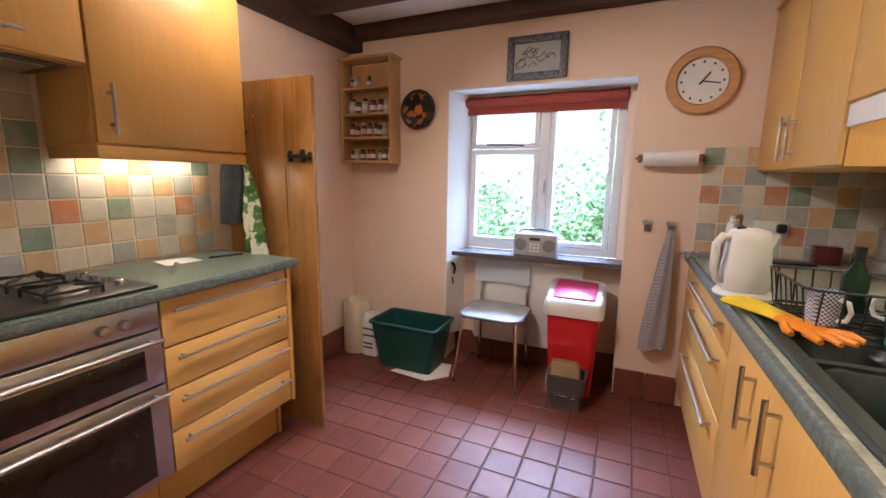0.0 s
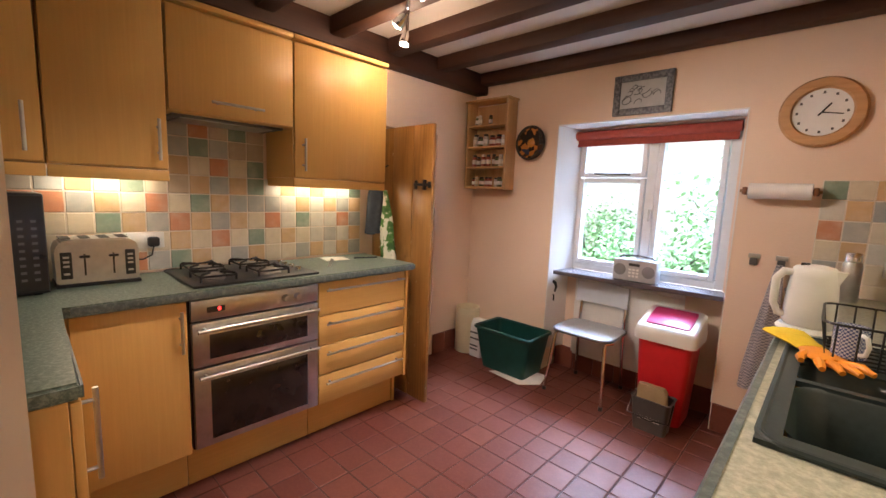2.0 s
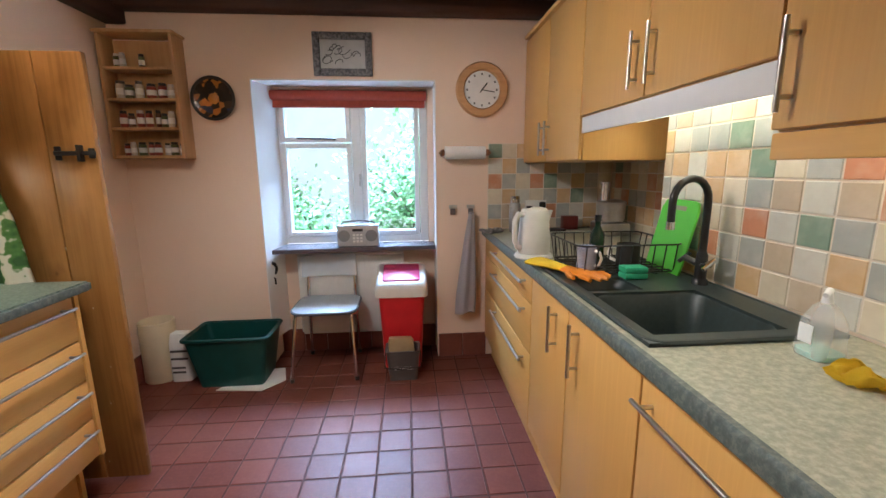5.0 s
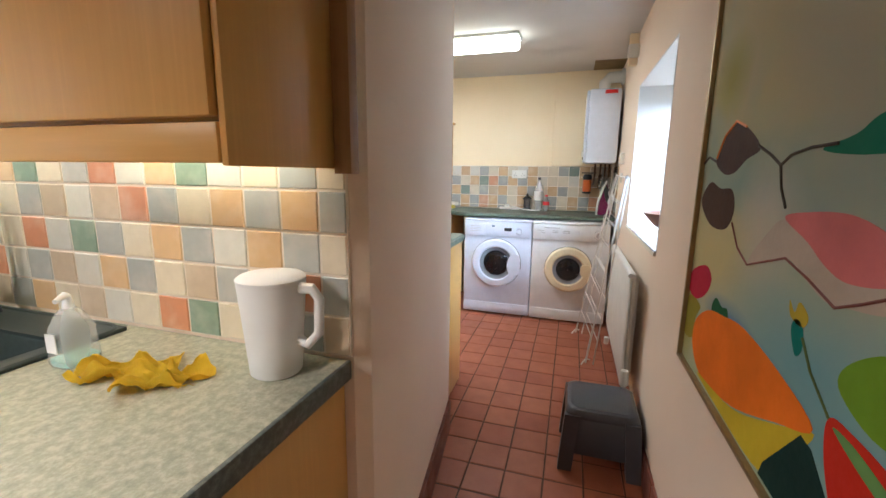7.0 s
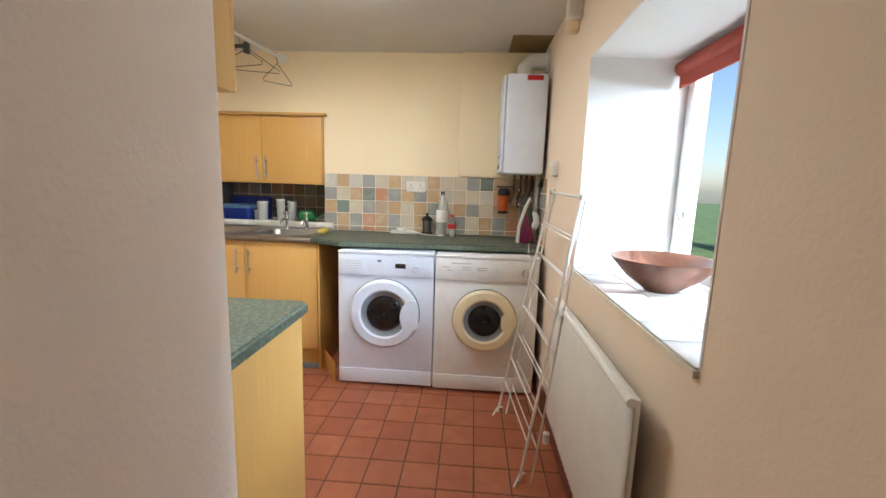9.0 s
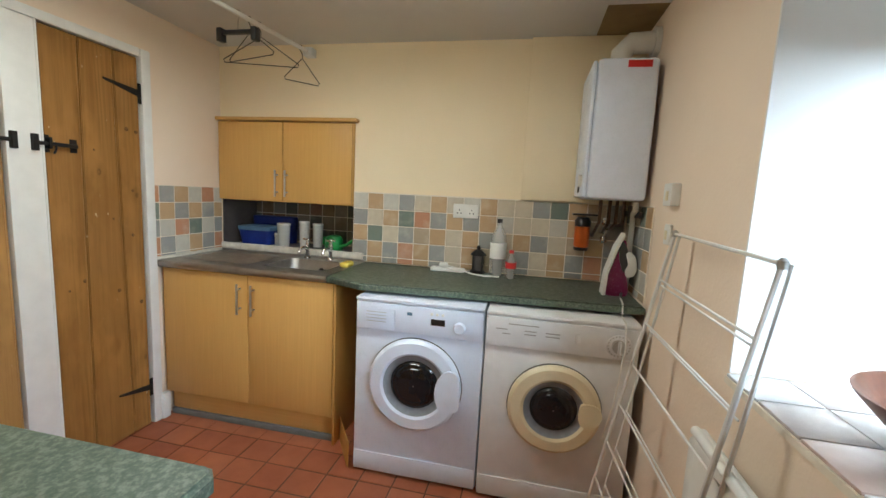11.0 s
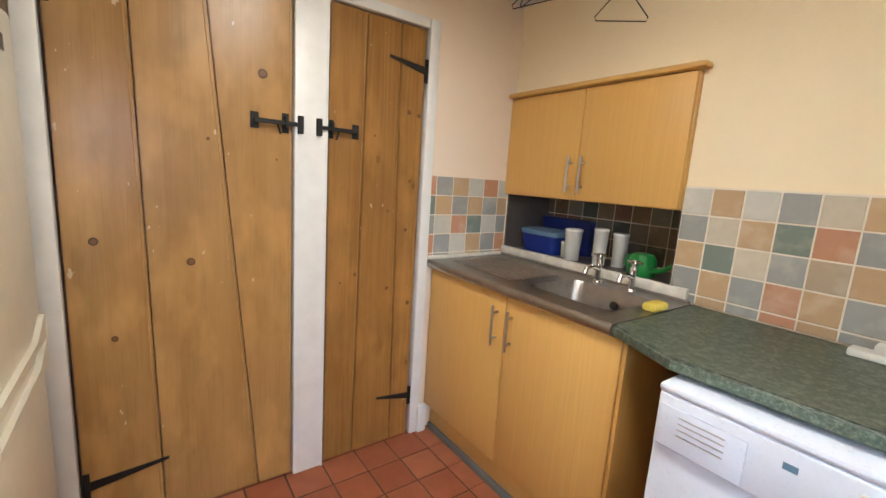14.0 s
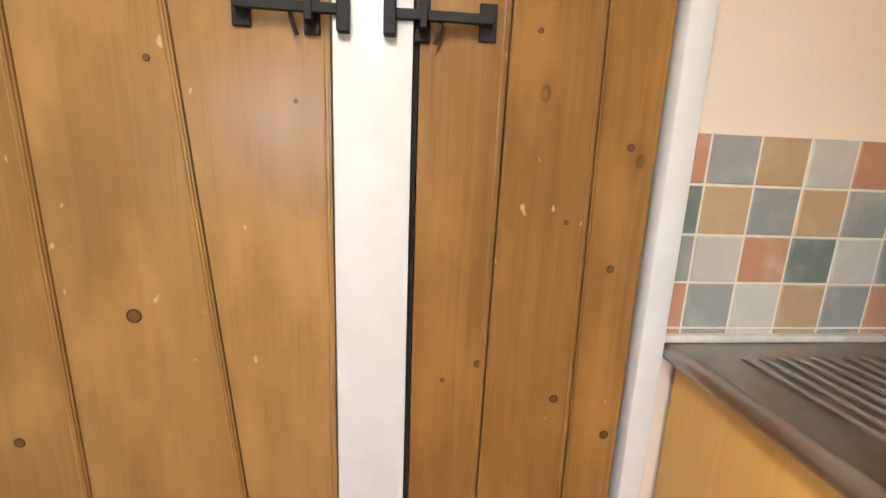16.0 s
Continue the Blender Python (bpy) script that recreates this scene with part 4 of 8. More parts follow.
for i in range(12):
    cx, cz = rng.uniform(px0 + 0.08, px1 - 0.08), rng.uniform(pz0 + 0.07, pz1 - 0.075)
    r = rng.uniform(0.01, 0.026)
    a0 = rng.uniform(0, 6)
    tube(bm, [(cx + r * 1.6 * math.cos(a0 + t), 2.7882, cz + r * math.sin(a0 + t * 1.2)) for t in [i * 0.5 for i in range(9)]], 0.0022, 5)
part("line_drawing", bm, M_BLACK, pi, "black ink scribble drawing")

ck = thing("wall_clock", (1.427, 2.79, 1.80), "round wall clock with a beech rim and white dial", "clock")
CC = (1.427, 2.798, 1.803)
part("rim", lathe(B(), CC, [(0.168, 0), (0.168, -0.018), (0.158, -0.030), (0.122, -0.030), (0.114, -0.020), (0.114, -0.008)], 48, "y", False), wood("clock_beech", (0.58, 0.33, 0.15), (0.47, 0.25, 0.10), 0, 0.4), ck)
part("dial", lathe(B(), CC, [(0.116, -0.008), (0.115, -0.011), (0.002, -0.0112)], 48, "y"), M_WHITE, ck)
for h in range(12):
    a = radians(h * 30)
    c = Vector((CC[0] + 0.095 * math.sin(a), CC[1] - 0.0135, CC[2] + 0.095 * math.cos(a)))
    part("hour_mark", bx(c.x - 0.005, c.y - 0.001, c.z - 0.006, c.x + 0.005, c.y + 0.001, c.z + 0.006), M_GREYPL, ck)
for ang, ln, w in ((38, 0.052, 0.004), (100, 0.082, 0.0025), (218, 0.02, 0.004)):
    a = radians(ang)
    part("clock_pointer", tube(B(), [(CC[0], CC[1] - 0.016, CC[2]), (CC[0] + ln * math.sin(a), CC[1] - 0.016, CC[2] + ln * math.cos(a))], w, 6), M_BLACK, ck)

pr = thing("paper_towel_holder", (1.31, 2.77, 1.41), "wooden wall holder with a white kitchen roll", "holder")
for x in (1.168, 1.455):
    part("arm", bx(x - 0.011, 2.70, 1.392, x + 0.011, 2.799, 1.432, bevel=0.006), wood("holder_wood", (0.22, 0.085, 0.03), (0.15, 0.05, 0.02), 0), pr)
part("rail", tube(B(), [(1.145, 2.735, 1.412), (1.478, 2.735, 1.412)], 0.008, 8), M_BEECH_IN, pr)
part("paper_roll", lathe(B(), (1.182, 2.735, 1.412), [(0.02, 0), (0.041, 0.001), (0.041, 0.258), (0.02, 0.259)], 24, "x"), M_PAPER, pr, "white paper kitchen roll")
for x in (1.239, 1.358):
    h = thing("towel_clip", (x, 2.79, 1.04), "square steel towel clip with a black grip", "hook", "towel clips")
    part("plate", bx(x - 0.026, 2.79, 1.05, x + 0.026, 2.799, 1.075, bevel=0.002), M_STEEL, h)
    part("grip", bx(x - 0.017, 2.777, 1.012, x + 0.017, 2.797, 1.052, bevel=0.005), M_GREYPL, h)
k = Mat("check_towel", 0.95, 0, 0.2)
ch = k.node("ShaderNodeTexChecker", Vector=k.coords((1, 1, 1)), Scale=120.0, Color1=(0.50, 0.48, 0.49, 1), Color2=(0.21, 0.20, 0.25, 1))
k.put("Base Color", ch.outputs["Color"])
hanging("tea_towel", 1.358, 2.752, 0.34, 1.03, 0.14, k.m, "black and white checked tea towel hanging from a clip", "towel", 5, -0.04, 0.035, 1.2)

# ---- things on the kitchen floor ----
ch = thing("kitchen_chair", (0.39, 2.73, 0), "old formica kitchen chair with chrome tube legs", "chair")
M_FORMICA = plain("pale_blue_formica", (0.56, 0.61, 0.66), 0.22, var=0.06)
seat = rrect(0.195, 2.52, 0.60, 2.90, 0.09, 0, 6)
mid = lambda z, g: [(0.3975 + (x - 0.3975) * g, 2.71 + (y - 2.71) * g, z) for x, y, _ in seat]
part("seat", loft(B(), [mid(0.432, 0.97), mid(0.436, 1.0), mid(0.448, 1.0), mid(0.452, 0.975)]), M_FORMICA, ch)
part("seat_edging", tube(B(), mid(0.442, 1.002) + [mid(0.442, 1.002)[0]], 0.0085, 6), M_GREYPL, ch, "dark seat edging")
rows = []
for i in range(9):
    a = -1 + i / 4
    x, yy = 0.385 + 0.185 * a, 2.925 - 0.028 * (a * a)
    rows.append([(x, yy - 0.006, 0.585), (x, yy + 0.006, 0.585), (x, yy + 0.012, 0.745 - 0.012 * abs(a)), (x, yy, 0.745 - 0.012 * abs(a))])
part("backrest", loft(B(), rows), M_FORMICA, ch)
for x, y, x2, y2 in ((0.225, 2.55, 0.19, 2.515), (0.57, 2.55, 0.592, 2.515)):
    lg = part("leg", tube(B(), [(x + 0.03, y + 0.06, 0.424), (x, y + 0.01, 0.42), (x, y, 0.39), (x2, y2, 0.012)], 0.0115, 10), M_CHROME, ch)
    part("rubber_foot", tube(B(), [(x2, y2, 0.025), (x2, y2, 0.0)], 0.014, 10), M_BLACK, lg)
for x, s in ((0.235, -1), (0.555, 1)):
    lg = part("leg", tube(B(), [(x + s * 0.01, 2.93, 0.012), (x, 2.90, 0.40), (x, 2.905, 0.5), (x, 2.935, 0.72)], 0.0115, 10), M_CHROME, ch)
    part("rubber_foot", tube(B(), [(x + s * 0.01, 2.93, 0.025), (x + s * 0.01, 2.93, 0.0)], 0.014, 10), M_BLACK, lg)

sb = thing("swing_bin", (0.89, 2.77, 0), "tall red kitchen bin with white rim and pink swing lid", "bin")
part("body", loft(B(), [rrect(0.765, 2.645, 1.005, 2.885, 0.035, 0.0), rrect(0.762, 2.642, 1.008, 2.888, 0.035, 0.02), rrect(0.735, 2.615, 1.035, 2.905, 0.04, 0.53)]), M_RED, sb)
def sloped(x0, y0, x1, y1, r, lo, hi):
    return [(x, y, lo + (hi - lo) * (y - 2.6) / 0.315) for x, y, _ in rrect(x0, y0, x1, y1, r, 0)]


part("rim", loft(B(), [rrect(0.715, 2.60, 1.055, 2.915, 0.045, 0.505), rrect(0.712, 2.597, 1.058, 2.917, 0.045, 0.55), sloped(0.722, 2.607, 1.048, 2.907, 0.04, 0.575, 0.665), sloped(0.735, 2.62, 1.035, 2.895, 0.035, 0.588, 0.675), sloped(0.762, 2.648, 1.008, 2.868, 0.02, 0.588, 0.672), sloped(0.77, 2.655, 1.0, 2.86, 0.02, 0.56, 0.64)]), M_WHITEPL, sb, "white plastic bin rim")
part("swing_lid", loft(B(), [sloped(0.765, 2.65, 1.005, 2.865, 0.018, 0.57, 0.655), sloped(0.765, 2.65, 1.005, 2.865, 0.018, 0.594, 0.679), sloped(0.775, 2.66, 0.995, 2.855, 0.014, 0.598, 0.683)]), M_PINKRED, sb, "pink red swing lid")
cd = thing("food_caddy", (0.89, 2.54, 0), "small dark grey food waste caddy holding a paper bag", "caddy")
part("body", loft(B(), [rrect(0.80, 2.475, 0.975, 2.60, 0.02, 0.0), rrect(0.782, 2.46, 0.992, 2.612, 0.025, 0.19), rrect(0.775, 2.455, 0.998, 2.617, 0.025, 0.20), rrect(0.79, 2.47, 0.985, 2.60, 0.02, 0.198), rrect(0.80, 2.48, 0.975, 2.59, 0.02, 0.04)]), M_GREYPL, cd)
part("carry_handle", tube(B(), [(0.778, 2.53, 0.185), (0.772, 2.45, 0.10), (0.885, 2.44, 0.09), (0.998, 2.45, 0.10), (0.995, 2.53, 0.185)], 0.004, 6), M_BLACK, cd)


def words(text, size, m, mat, name, parent):
    c = bpy.data.curves.new(name, "FONT")
    c.body, c.size, c.align_x, c.extrude = text, size, "CENTER", 0.0004
    tmp = bpy.data.objects.new(name, c)
    me = bpy.data.meshes.new_from_object(tmp)
    bpy.data.objects.remove(tmp)
    me.materials.append(mat)
    me.transform(m)
    ob = new(name, me)
    ob.parent = parent
    top = parent
    if not parent.parent:
        ob.matrix_parent_inverse = top.matrix_basis.inverted()
    return ob


for text, z in (("Food Waste", 0.145), ("Only", 0.118)):
    words(text, 0.026, pose(0.888, 2.4635 + (0.19 - z) * 0.05, z, 90, 0, 0), M_WHITEPL, "lettering", cd)
for z in (0.095, 0.075):
    part("small_print", bx(0.83, 2.4672 + (0.1 - z) * 0.05, z, 0.945, 2.472, z + 0.009), M_WHITEPL, cd)
part("paper_bag", loft(B(), [rrect(0.80, 2.50, 0.965, 2.575, 0.015, 0.10), rrect(0.795, 2.515, 0.955, 2.57, 0.012, 0.24), rrect(0.80, 2.52, 0.94, 2.56, 0.01, 0.262)]), M_KRAFT, cd, "brown paper bag")

gb = thing("recycling_box", (-0.17, 2.65, 0), "dark green plastic recycling box standing open", "box")
R = lambda x0, y0, x1, y1, z, r=0.03: rrect(x0, y0, x1, y1, r, z)
part("tub", loft(B(), [R(-0.36, 2.50, 0.02, 2.765, 0.004), R(-0.42, 2.47, 0.07, 2.785, 0.32), R(-0.41, 2.48, 0.06, 2.775, 0.322), R(-0.35, 2.51, 0.01, 2.755, 0.012)]), M_GREENBOX, gb)
part("rim", tube(B(), [*R(-0.425, 2.465, 0.075, 2.79, 0.318), R(-0.425, 2.465, 0.075, 2.79, 0.318)[0]], 0.011, 8), M_GREENBOX, gb)
solid("paper_sheet", prism(B(), [(-0.25, 2.46), (0.03, 2.43), (0.14, 2.55), (0.09, 2.72), (-0.1, 2.70)], "z", 0.0, 0.0035), M_PAPER, "crumpled white newspaper sheet under the recycling box", "paper")
solid("cream_drum", lathe(B(), (-0.665, 2.675, 0), [(0.098, 0), (0.101, 0.004), (0.101, 0.385), (0.096, 0.39), (0.092, 0.38), (0.09, 0.02)], 28), M_CREAM, "cream cylindrical waste paper bin by the corner", "bin")
pk = thing("dog_food_bag", (-0.50, 2.65, 0), "white printed paper sack of dry goods by the box", "sack")
part("sack", loft(B(), [R(-0.575, 2.60, -0.455, 2.72, 0.0, 0.02), R(-0.58, 2.595, -0.45, 2.725, 0.06, 0.03), R(-0.575, 2.60, -0.455, 2.72, 0.26, 0.025), R(-0.57, 2.63, -0.46, 2.69, 0.31, 0.01)]), M_PAPER, pk)
for z in (0.06, 0.09, 0.15, 0.20):
    part("printed_bar", bx(-0.56, 2.5925, z, -0.48 + 0.02 * (z > 0.1), 2.598, z + 0.012), M_GREYPL, pk)

# ---- things on the cooker worktop ----
ts = thing("toaster", (-0.62, 0.235, 0.91), "brushed steel four-slot toaster with black levers", "toaster")
bm = prism(B(), [(0.105, 0.922), (0.365, 0.922), (0.367, 1.06), (0.35, 1.088), (0.31, 1.098), (0.16, 1.098), (0.12, 1.088), (0.103, 1.06)], "x", -0.755, -0.585)
bmesh.ops.bevel(bm, geom=bm.edges[:], offset=0.006, segments=2, affect="EDGES")
part("casing", bm, M_STEEL, ts)
part("base", bx(-0.757, 0.10, 0.911, -0.58, 0.37, 0.924, bevel=0.004), M_BLACK, ts)
for y in (0.135, 0.195, 0.255, 0.315):
    part("slot", bx(-0.735, y - 0.012, 1.0975, -0.61, y + 0.020, 1.0995), M_DARK, ts)
for y in (0.19, 0.28):
    part("lever_slot", bx(-0.587, y - 0.003, 0.955, -0.5835, y + 0.003, 1.04), M_DARK, ts)
    part("lever", bx(-0.584, y - 0.016, 1.025, -0.57, y + 0.016, 1.035, bevel=0.003), M_BLACK, ts)
for y in (0.135, 0.335):
    b = part("button_panel", bx(-0.586, y - 0.017, 0.945, -0.5825, y + 0.017, 1.05, bevel=0.003), M_BLACK, ts)
    for z in (0.965, 0.995, 1.012, 1.03):
        part("button", bx(-0.583, y - 0.009, z - 0.004, -0.580, y + 0.009, z + 0.004), M_STEEL, b)
so = thing("wall_socket", (KX0, 0.40, 1.06), "white double wall socket with a black plug", "socket")
part("plate", bx(KX0 + 0.007, 0.355, 1.025, KX0 + 0.018, 0.50, 1.10, bevel=0.004), M_WHITEPL, so)
part("plug", bx(KX0 + 0.018, 0.43, 1.035, KX0 + 0.055, 0.475, 1.08, bevel=0.01), M_BLACK, so, "black plug")
part("cable", tube(B(), [(KX0 + 0.05, 0.45, 1.04), (KX0 + 0.06, 0.44, 1.0), (-0.7, 0.40, 0.985), (-0.69, 0.37, 0.99)], 0.0035, 6), M_BLACK, so, "black flex")
mw = thing("microwave", (-0.62, -0.14, 0.91), "black microwave oven standing on the return worktop", "microwave")
part("casing", bx(-0.76, -0.42, 0.918, -0.50, 0.082, 1.275, bevel=0.006), M_BLACK, mw)
part("control_panel", bx(-0.5, -0.04, 0.93, -0.496, 0.078, 1.265), M_DGLASS, mw)
for i in range(9):
    for j in range(3):
        part("key", bx(-0.4962, -0.024 + j * 0.034, 0.965 + i * 0.026, -0.4952, -0.009 + j * 0.034, 0.974 + i * 0.026), M_GREYPL, mw)
part("door", bx(-0.5, -0.415, 0.93, -0.494, -0.045, 1.265, bevel=0.003), M_DGLASS, mw)
for x, y in ((-0.74, -0.38), (-0.74, 0.05), (-0.53, 0.05), (-0.53, -0.38)):
    part("foot", lathe(B(), (x, y, 0.9105), [(0.012, 0), (0.012, 0.008)], 10), M_BLACK, mw)
solid("note_paper", prism(B(), [(-0.74, 1.30), (-0.60, 1.27), (-0.585, 1.42), (-0.70, 1.44)], "z", 0.911, 0.9125), M_PAPER, "loose white sheet of paper on the worktop", "paper")
solid("pen", tube(B(), [(-0.60, 1.46, 0.916), (-0.55, 1.60, 0.916)], [0.005, 0.004], 8), M_NAVY, "dark blue pen lying on the worktop", "pen")
solid("gas_lighter", loft(B(), [[(-0.44 + s * 0.006, 1.185 + u, 0.911 + w) for u, w in ((-0.008, 0), (0.008, 0), (0.03, 0.04), (0.018, 0.045))] for s in (-1, 1)]), M_STEEL, "small steel clip standing on the worktop", "clip")

# ---- things on the sink worktop ----
kt = thing("electric_kettle", (1.51, 1.868, 0.91), "cream plastic jug kettle standing on its base", "kettle")
kc = (1.51, 1.868, 0.911)
part("base", lathe(B(), kc, [(0.085, 0), (0.088, 0.006), (0.08, 0.018), (0.06, 0.02)], 28), M_WHITEPL, kt)
part("body", lathe(B(), kc, [(0.068, 0.021), (0.073, 0.03), (0.071, 0.10), (0.063, 0.19), (0.059, 0.216), (0.052, 0.223), (0.03, 0.229), (0.003, 0.230)], 32), M_WHITEPL, kt)
part("spout", loft(B(), [[(1.51 + 0.055 + 0.0 * s, 1.868 + s * 0.028, 0.911 + 0.15), (1.51 + 0.048, 1.868 + s * 0.03, 0.911 + 0.214), (1.51 + 0.082, 1.868 + s * 0.006, 0.911 + 0.214)] for s in (-1, 1)]), M_WHITEPL, kt)
part("handle", tube(B(), [(1.458, 1.853, 1.108), (1.430, 1.843, 1.112), (1.412, 1.833, 1.085), (1.412, 1.833, 1.0), (1.426, 1.838, 0.965), (1.448, 1.848, 0.96)], [0.013, 0.014, 0.013, 0.012, 0.012, 0.013], 10), M_WHITEPL, kt)
part("switch", bx(1.47, 1.848, 1.132, 1.495, 1.868, 1.146, bevel=0.004), M_BLACK, kt, "black lid button")
wr = thing("dish_rack", (1.74, 1.62, 0.92), "black wire dish rack standing on the drainer", "rack")
bm = B()
tube(bm, [*rrect(1.545, 1.445, 1.945, 1.775, 0.04, 1.035), rrect(1.545, 1.445, 1.945, 1.775, 0.04, 1.035)[0]], 0.0035, 6)
tube(bm, [*rrect(1.56, 1.46, 1.93, 1.76, 0.04, 0.932), rrect(1.56, 1.46, 1.93, 1.76, 0.04, 0.932)[0]], 0.003, 6)
part("rim", bm, M_BLACK, wr)
for k in range(9):
    x = 1.575 + k * 0.0425
    part("wire", tube(B(), [(x, 1.445, 1.035), (x, 1.46, 0.93), (x, 1.76, 0.93), (x, 1.775, 1.035)], 0.0026, 6), M_BLACK, wr)
for k in range(7):
    y = 1.48 + k * 0.0425
    part("wire", tube(B(), [(1.545, y, 1.035), (1.56, y, 0.934), (1.93, y, 0.934), (1.945, y, 1.035)], 0.0026, 6), M_BLACK, wr)
for x, y in ((1.57, 1.475), (1.92, 1.475), (1.57, 1.745), (1.92, 1.745)):
    part("foot", tube(B(), [(x, y, 0.93), (x, y, 0.91)], 0.004, 6), M_BLACK, wr)


def mug(x, y, z, r, h, mat, label, ang):
    e = thing("mug", (x, y, z), label, "mug", "mugs in the rack")
    part("cup", lathe(B(), (x, y, z), [(r * 0.85, 0), (r, 0.006), (r, h), (r * 0.93, h), (r * 0.9, 0.012), (0.003, 0.011)], 24), mat, e)
    c, s = math.cos(ang), math.sin(ang)
    part("handle", tube(B(), [(x + c * u, y + s * u, z + h * v) for u, v in ((r * 0.95, 0.82), (r * 1.5, 0.8), (r * 1.72, 0.55), (r * 1.5, 0.28), (r * 0.95, 0.22))], 0.0055, 8), M_WHITEPL, e)


k = Mat("blue_check_china", 0.2)
ck2 = k.node("ShaderNodeTexChecker", Vector=k.coords((1, 1, 1)), Scale=190.0, Color1=(0.62, 0.64, 0.70, 1), Color2=(0.10, 0.12, 0.26, 1))
k.put("Base Color", ck2.outputs["Color"])
mug(1.605, 1.515, 0.9365, 0.036, 0.088, k.m, "white mug with a blue checked pattern in the dish rack", -1.0)
mug(1.775, 1.53, 0.9365, 0.042, 0.09, M_DARK, "plain black mug draining in the dish rack", 2.5)
db = thing("dark_bottle", (1.73, 1.70, 0.936), "dark green bottle with a black cap in the rack", "bottle")
part("bottle", lathe(B(), (1.73, 1.70, 0.9365), [(0.028, 0), (0.03, 0.006), (0.03, 0.10), (0.012, 0.135), (0.011, 0.16)], 18), plain("bottle_green", (0.012, 0.03, 0.02), 0.12), db)
part("cap", lathe(B(), (1.73, 1.70, 0.9365), [(0.014, 0.155), (0.014, 0.182), (0.002, 0.184)], 14), M_BLACK, db)
sl = thing("chopping_board", (1.93, 1.52, 0.92), "lime green plastic chopping board leaning on the tiles", "board")
oa = [(-0.10, 0), (0.10, 0), (0.105, 0.02), (0.105, 0.24), (0.09, 0.27), (0.07, 0.275), (-0.07, 0.275), (-0.09, 0.27), (-0.105, 0.24), (-0.105, 0.02)]
hole = [(-0.04, 0.235), (0.04, 0.235), (0.04, 0.252), (-0.04, 0.252)]
m = pose(1.915, 1.53, 0.921) @ pose(0, 0, 0, 0, 13, 0)
bm = B()
loft(bm, [[m @ Vector((w, u, v)) for u, v in oa] for w in (-0.004, 0.004)])
part("board", bm, M_LIME, sl)
# solid inset in the grey of shaded tile, in place of an open slot
part("grip_hole", loft(B(), [[m @ Vector((w, u, v)) for u, v in hole] for w in (-0.0046, 0.0046)]), plain("tile_shadow_grey", (0.30, 0.28, 0.22), 0.5), sl, "grey inset coloured as shaded tile in the grip slot")
for z, mt in ((0.921, M_MINT), (0.943, M_MINT)):
    solid("sponge", bx(1.70, 1.40, z, 1.785, 1.455, z + 0.021, bevel=0.005), mt, "green washing-up sponge on the sink rim", "sponge", group="sponges")


def cloth(name, mat, label, cx, cy, z, lx, ly, ang, amp, seed, category="cloth", ragged=0.2):
    """A crumpled cloth lying flat."""
    rng = random.Random(seed)
    n = 34
    ph = [rng.uniform(0, 6) for _ in range(6)]
    bm = B()
    g = []
    for i in range(n + 1):
        row = []
        for j in range(n + 1):
            u, v = i / n - 0.5, j / n - 0.5
            edge = 1 + ragged * math.sin(7 * u + ph[0]) * (abs(v) * 2) ** 2
            px, py = u * lx * (1 + 0.16 * math.sin(9 * v + ph[1])), v * ly * edge * (1 + 0.35 * math.sin(15 * u + ph[4])) + 0.12 * ly * math.sin(8 * u + ph[5])
            h = amp * (0.45 + 0.55 * math.sin(19 * u + 6 * v + ph[2])) * (0.55 + 0.45 * math.sin(11 * v - 8 * u + ph[3])) + 0.75 * amp * abs(noise.noise((u * 7, v * 5, seed))) + 0.3 * amp * noise.noise((u * 17, v * 12, seed))
            row.append(bm.verts.new((cx + px * math.cos(ang) - py * math.sin(ang), cy + px * math.sin(ang) + py * math.cos(ang), z + max(0.001, h))))
        g.append(row)
    for i in range(n):
        for j in range(n):
            bm.faces.new((g[i][j], g[i + 1][j], g[i + 1][j + 1], g[i][j + 1]))
    bmesh.ops.solidify(bm, geom=bm.faces[:], thickness=0.0018)
    return solid(name, bm, mat, label, category, smooth=70)


cloth("yellow_duster", M_YELLOW, "crumpled yellow duster lying on the worktop", 1.805, 0.605, 0.911, 0.245, 0.10, radians(-78), 0.03, 4, "cloth", 0.45)
gl = thing("rubber_glove", (1.52, 1.50, 0.92), "yellow and orange rubber glove lying over the sink rim", "glove")
m = pose(1.535, 1.53, 0.9215, 0, 0, -64)
part("cuff", loft(B(), [[m @ Vector((u, w * math.cos(a), 0.014 + hgt * math.sin(a))) for a in [2 * math.pi * i / 12 for i in range(12)]] for u, w, hgt in ((-0.17, 0.060, 0.014), (-0.13, 0.056, 0.013), (-0.06, 0.042, 0.012), (0.0, 0.036, 0.011))]), M_YELLOW, gl, "bright yellow cuff")
part("palm", loft(B(), [[m @ Vector((u, w * math.cos(a), 0.013 + hgt * math.sin(a))) for a in [2 * math.pi * i / 12 for i in range(12)]] for u, w, hgt in ((0.0, 0.036, 0.011), (0.04, 0.042, 0.012), (0.08, 0.044, 0.011), (0.105, 0.036, 0.009))]), M_ORANGE, gl, "orange palm")
for i, (v, ln, sp) in enumerate(((-0.03, 0.06, -0.02), (-0.01, 0.075, -0.005), (0.012, 0.075, 0.01), (0.031, 0.06, 0.025))):
    part("finger", tube(B(), [m @ Vector((0.095, v, 0.011)), m @ Vector((0.095 + ln * 0.6, v + sp * 0.6, 0.012 + 0.004 * (i % 2))), m @ Vector((0.095 + ln, v + sp, 0.009))], [0.0115, 0.0105, 0.007], 8), M_ORANGE, gl)
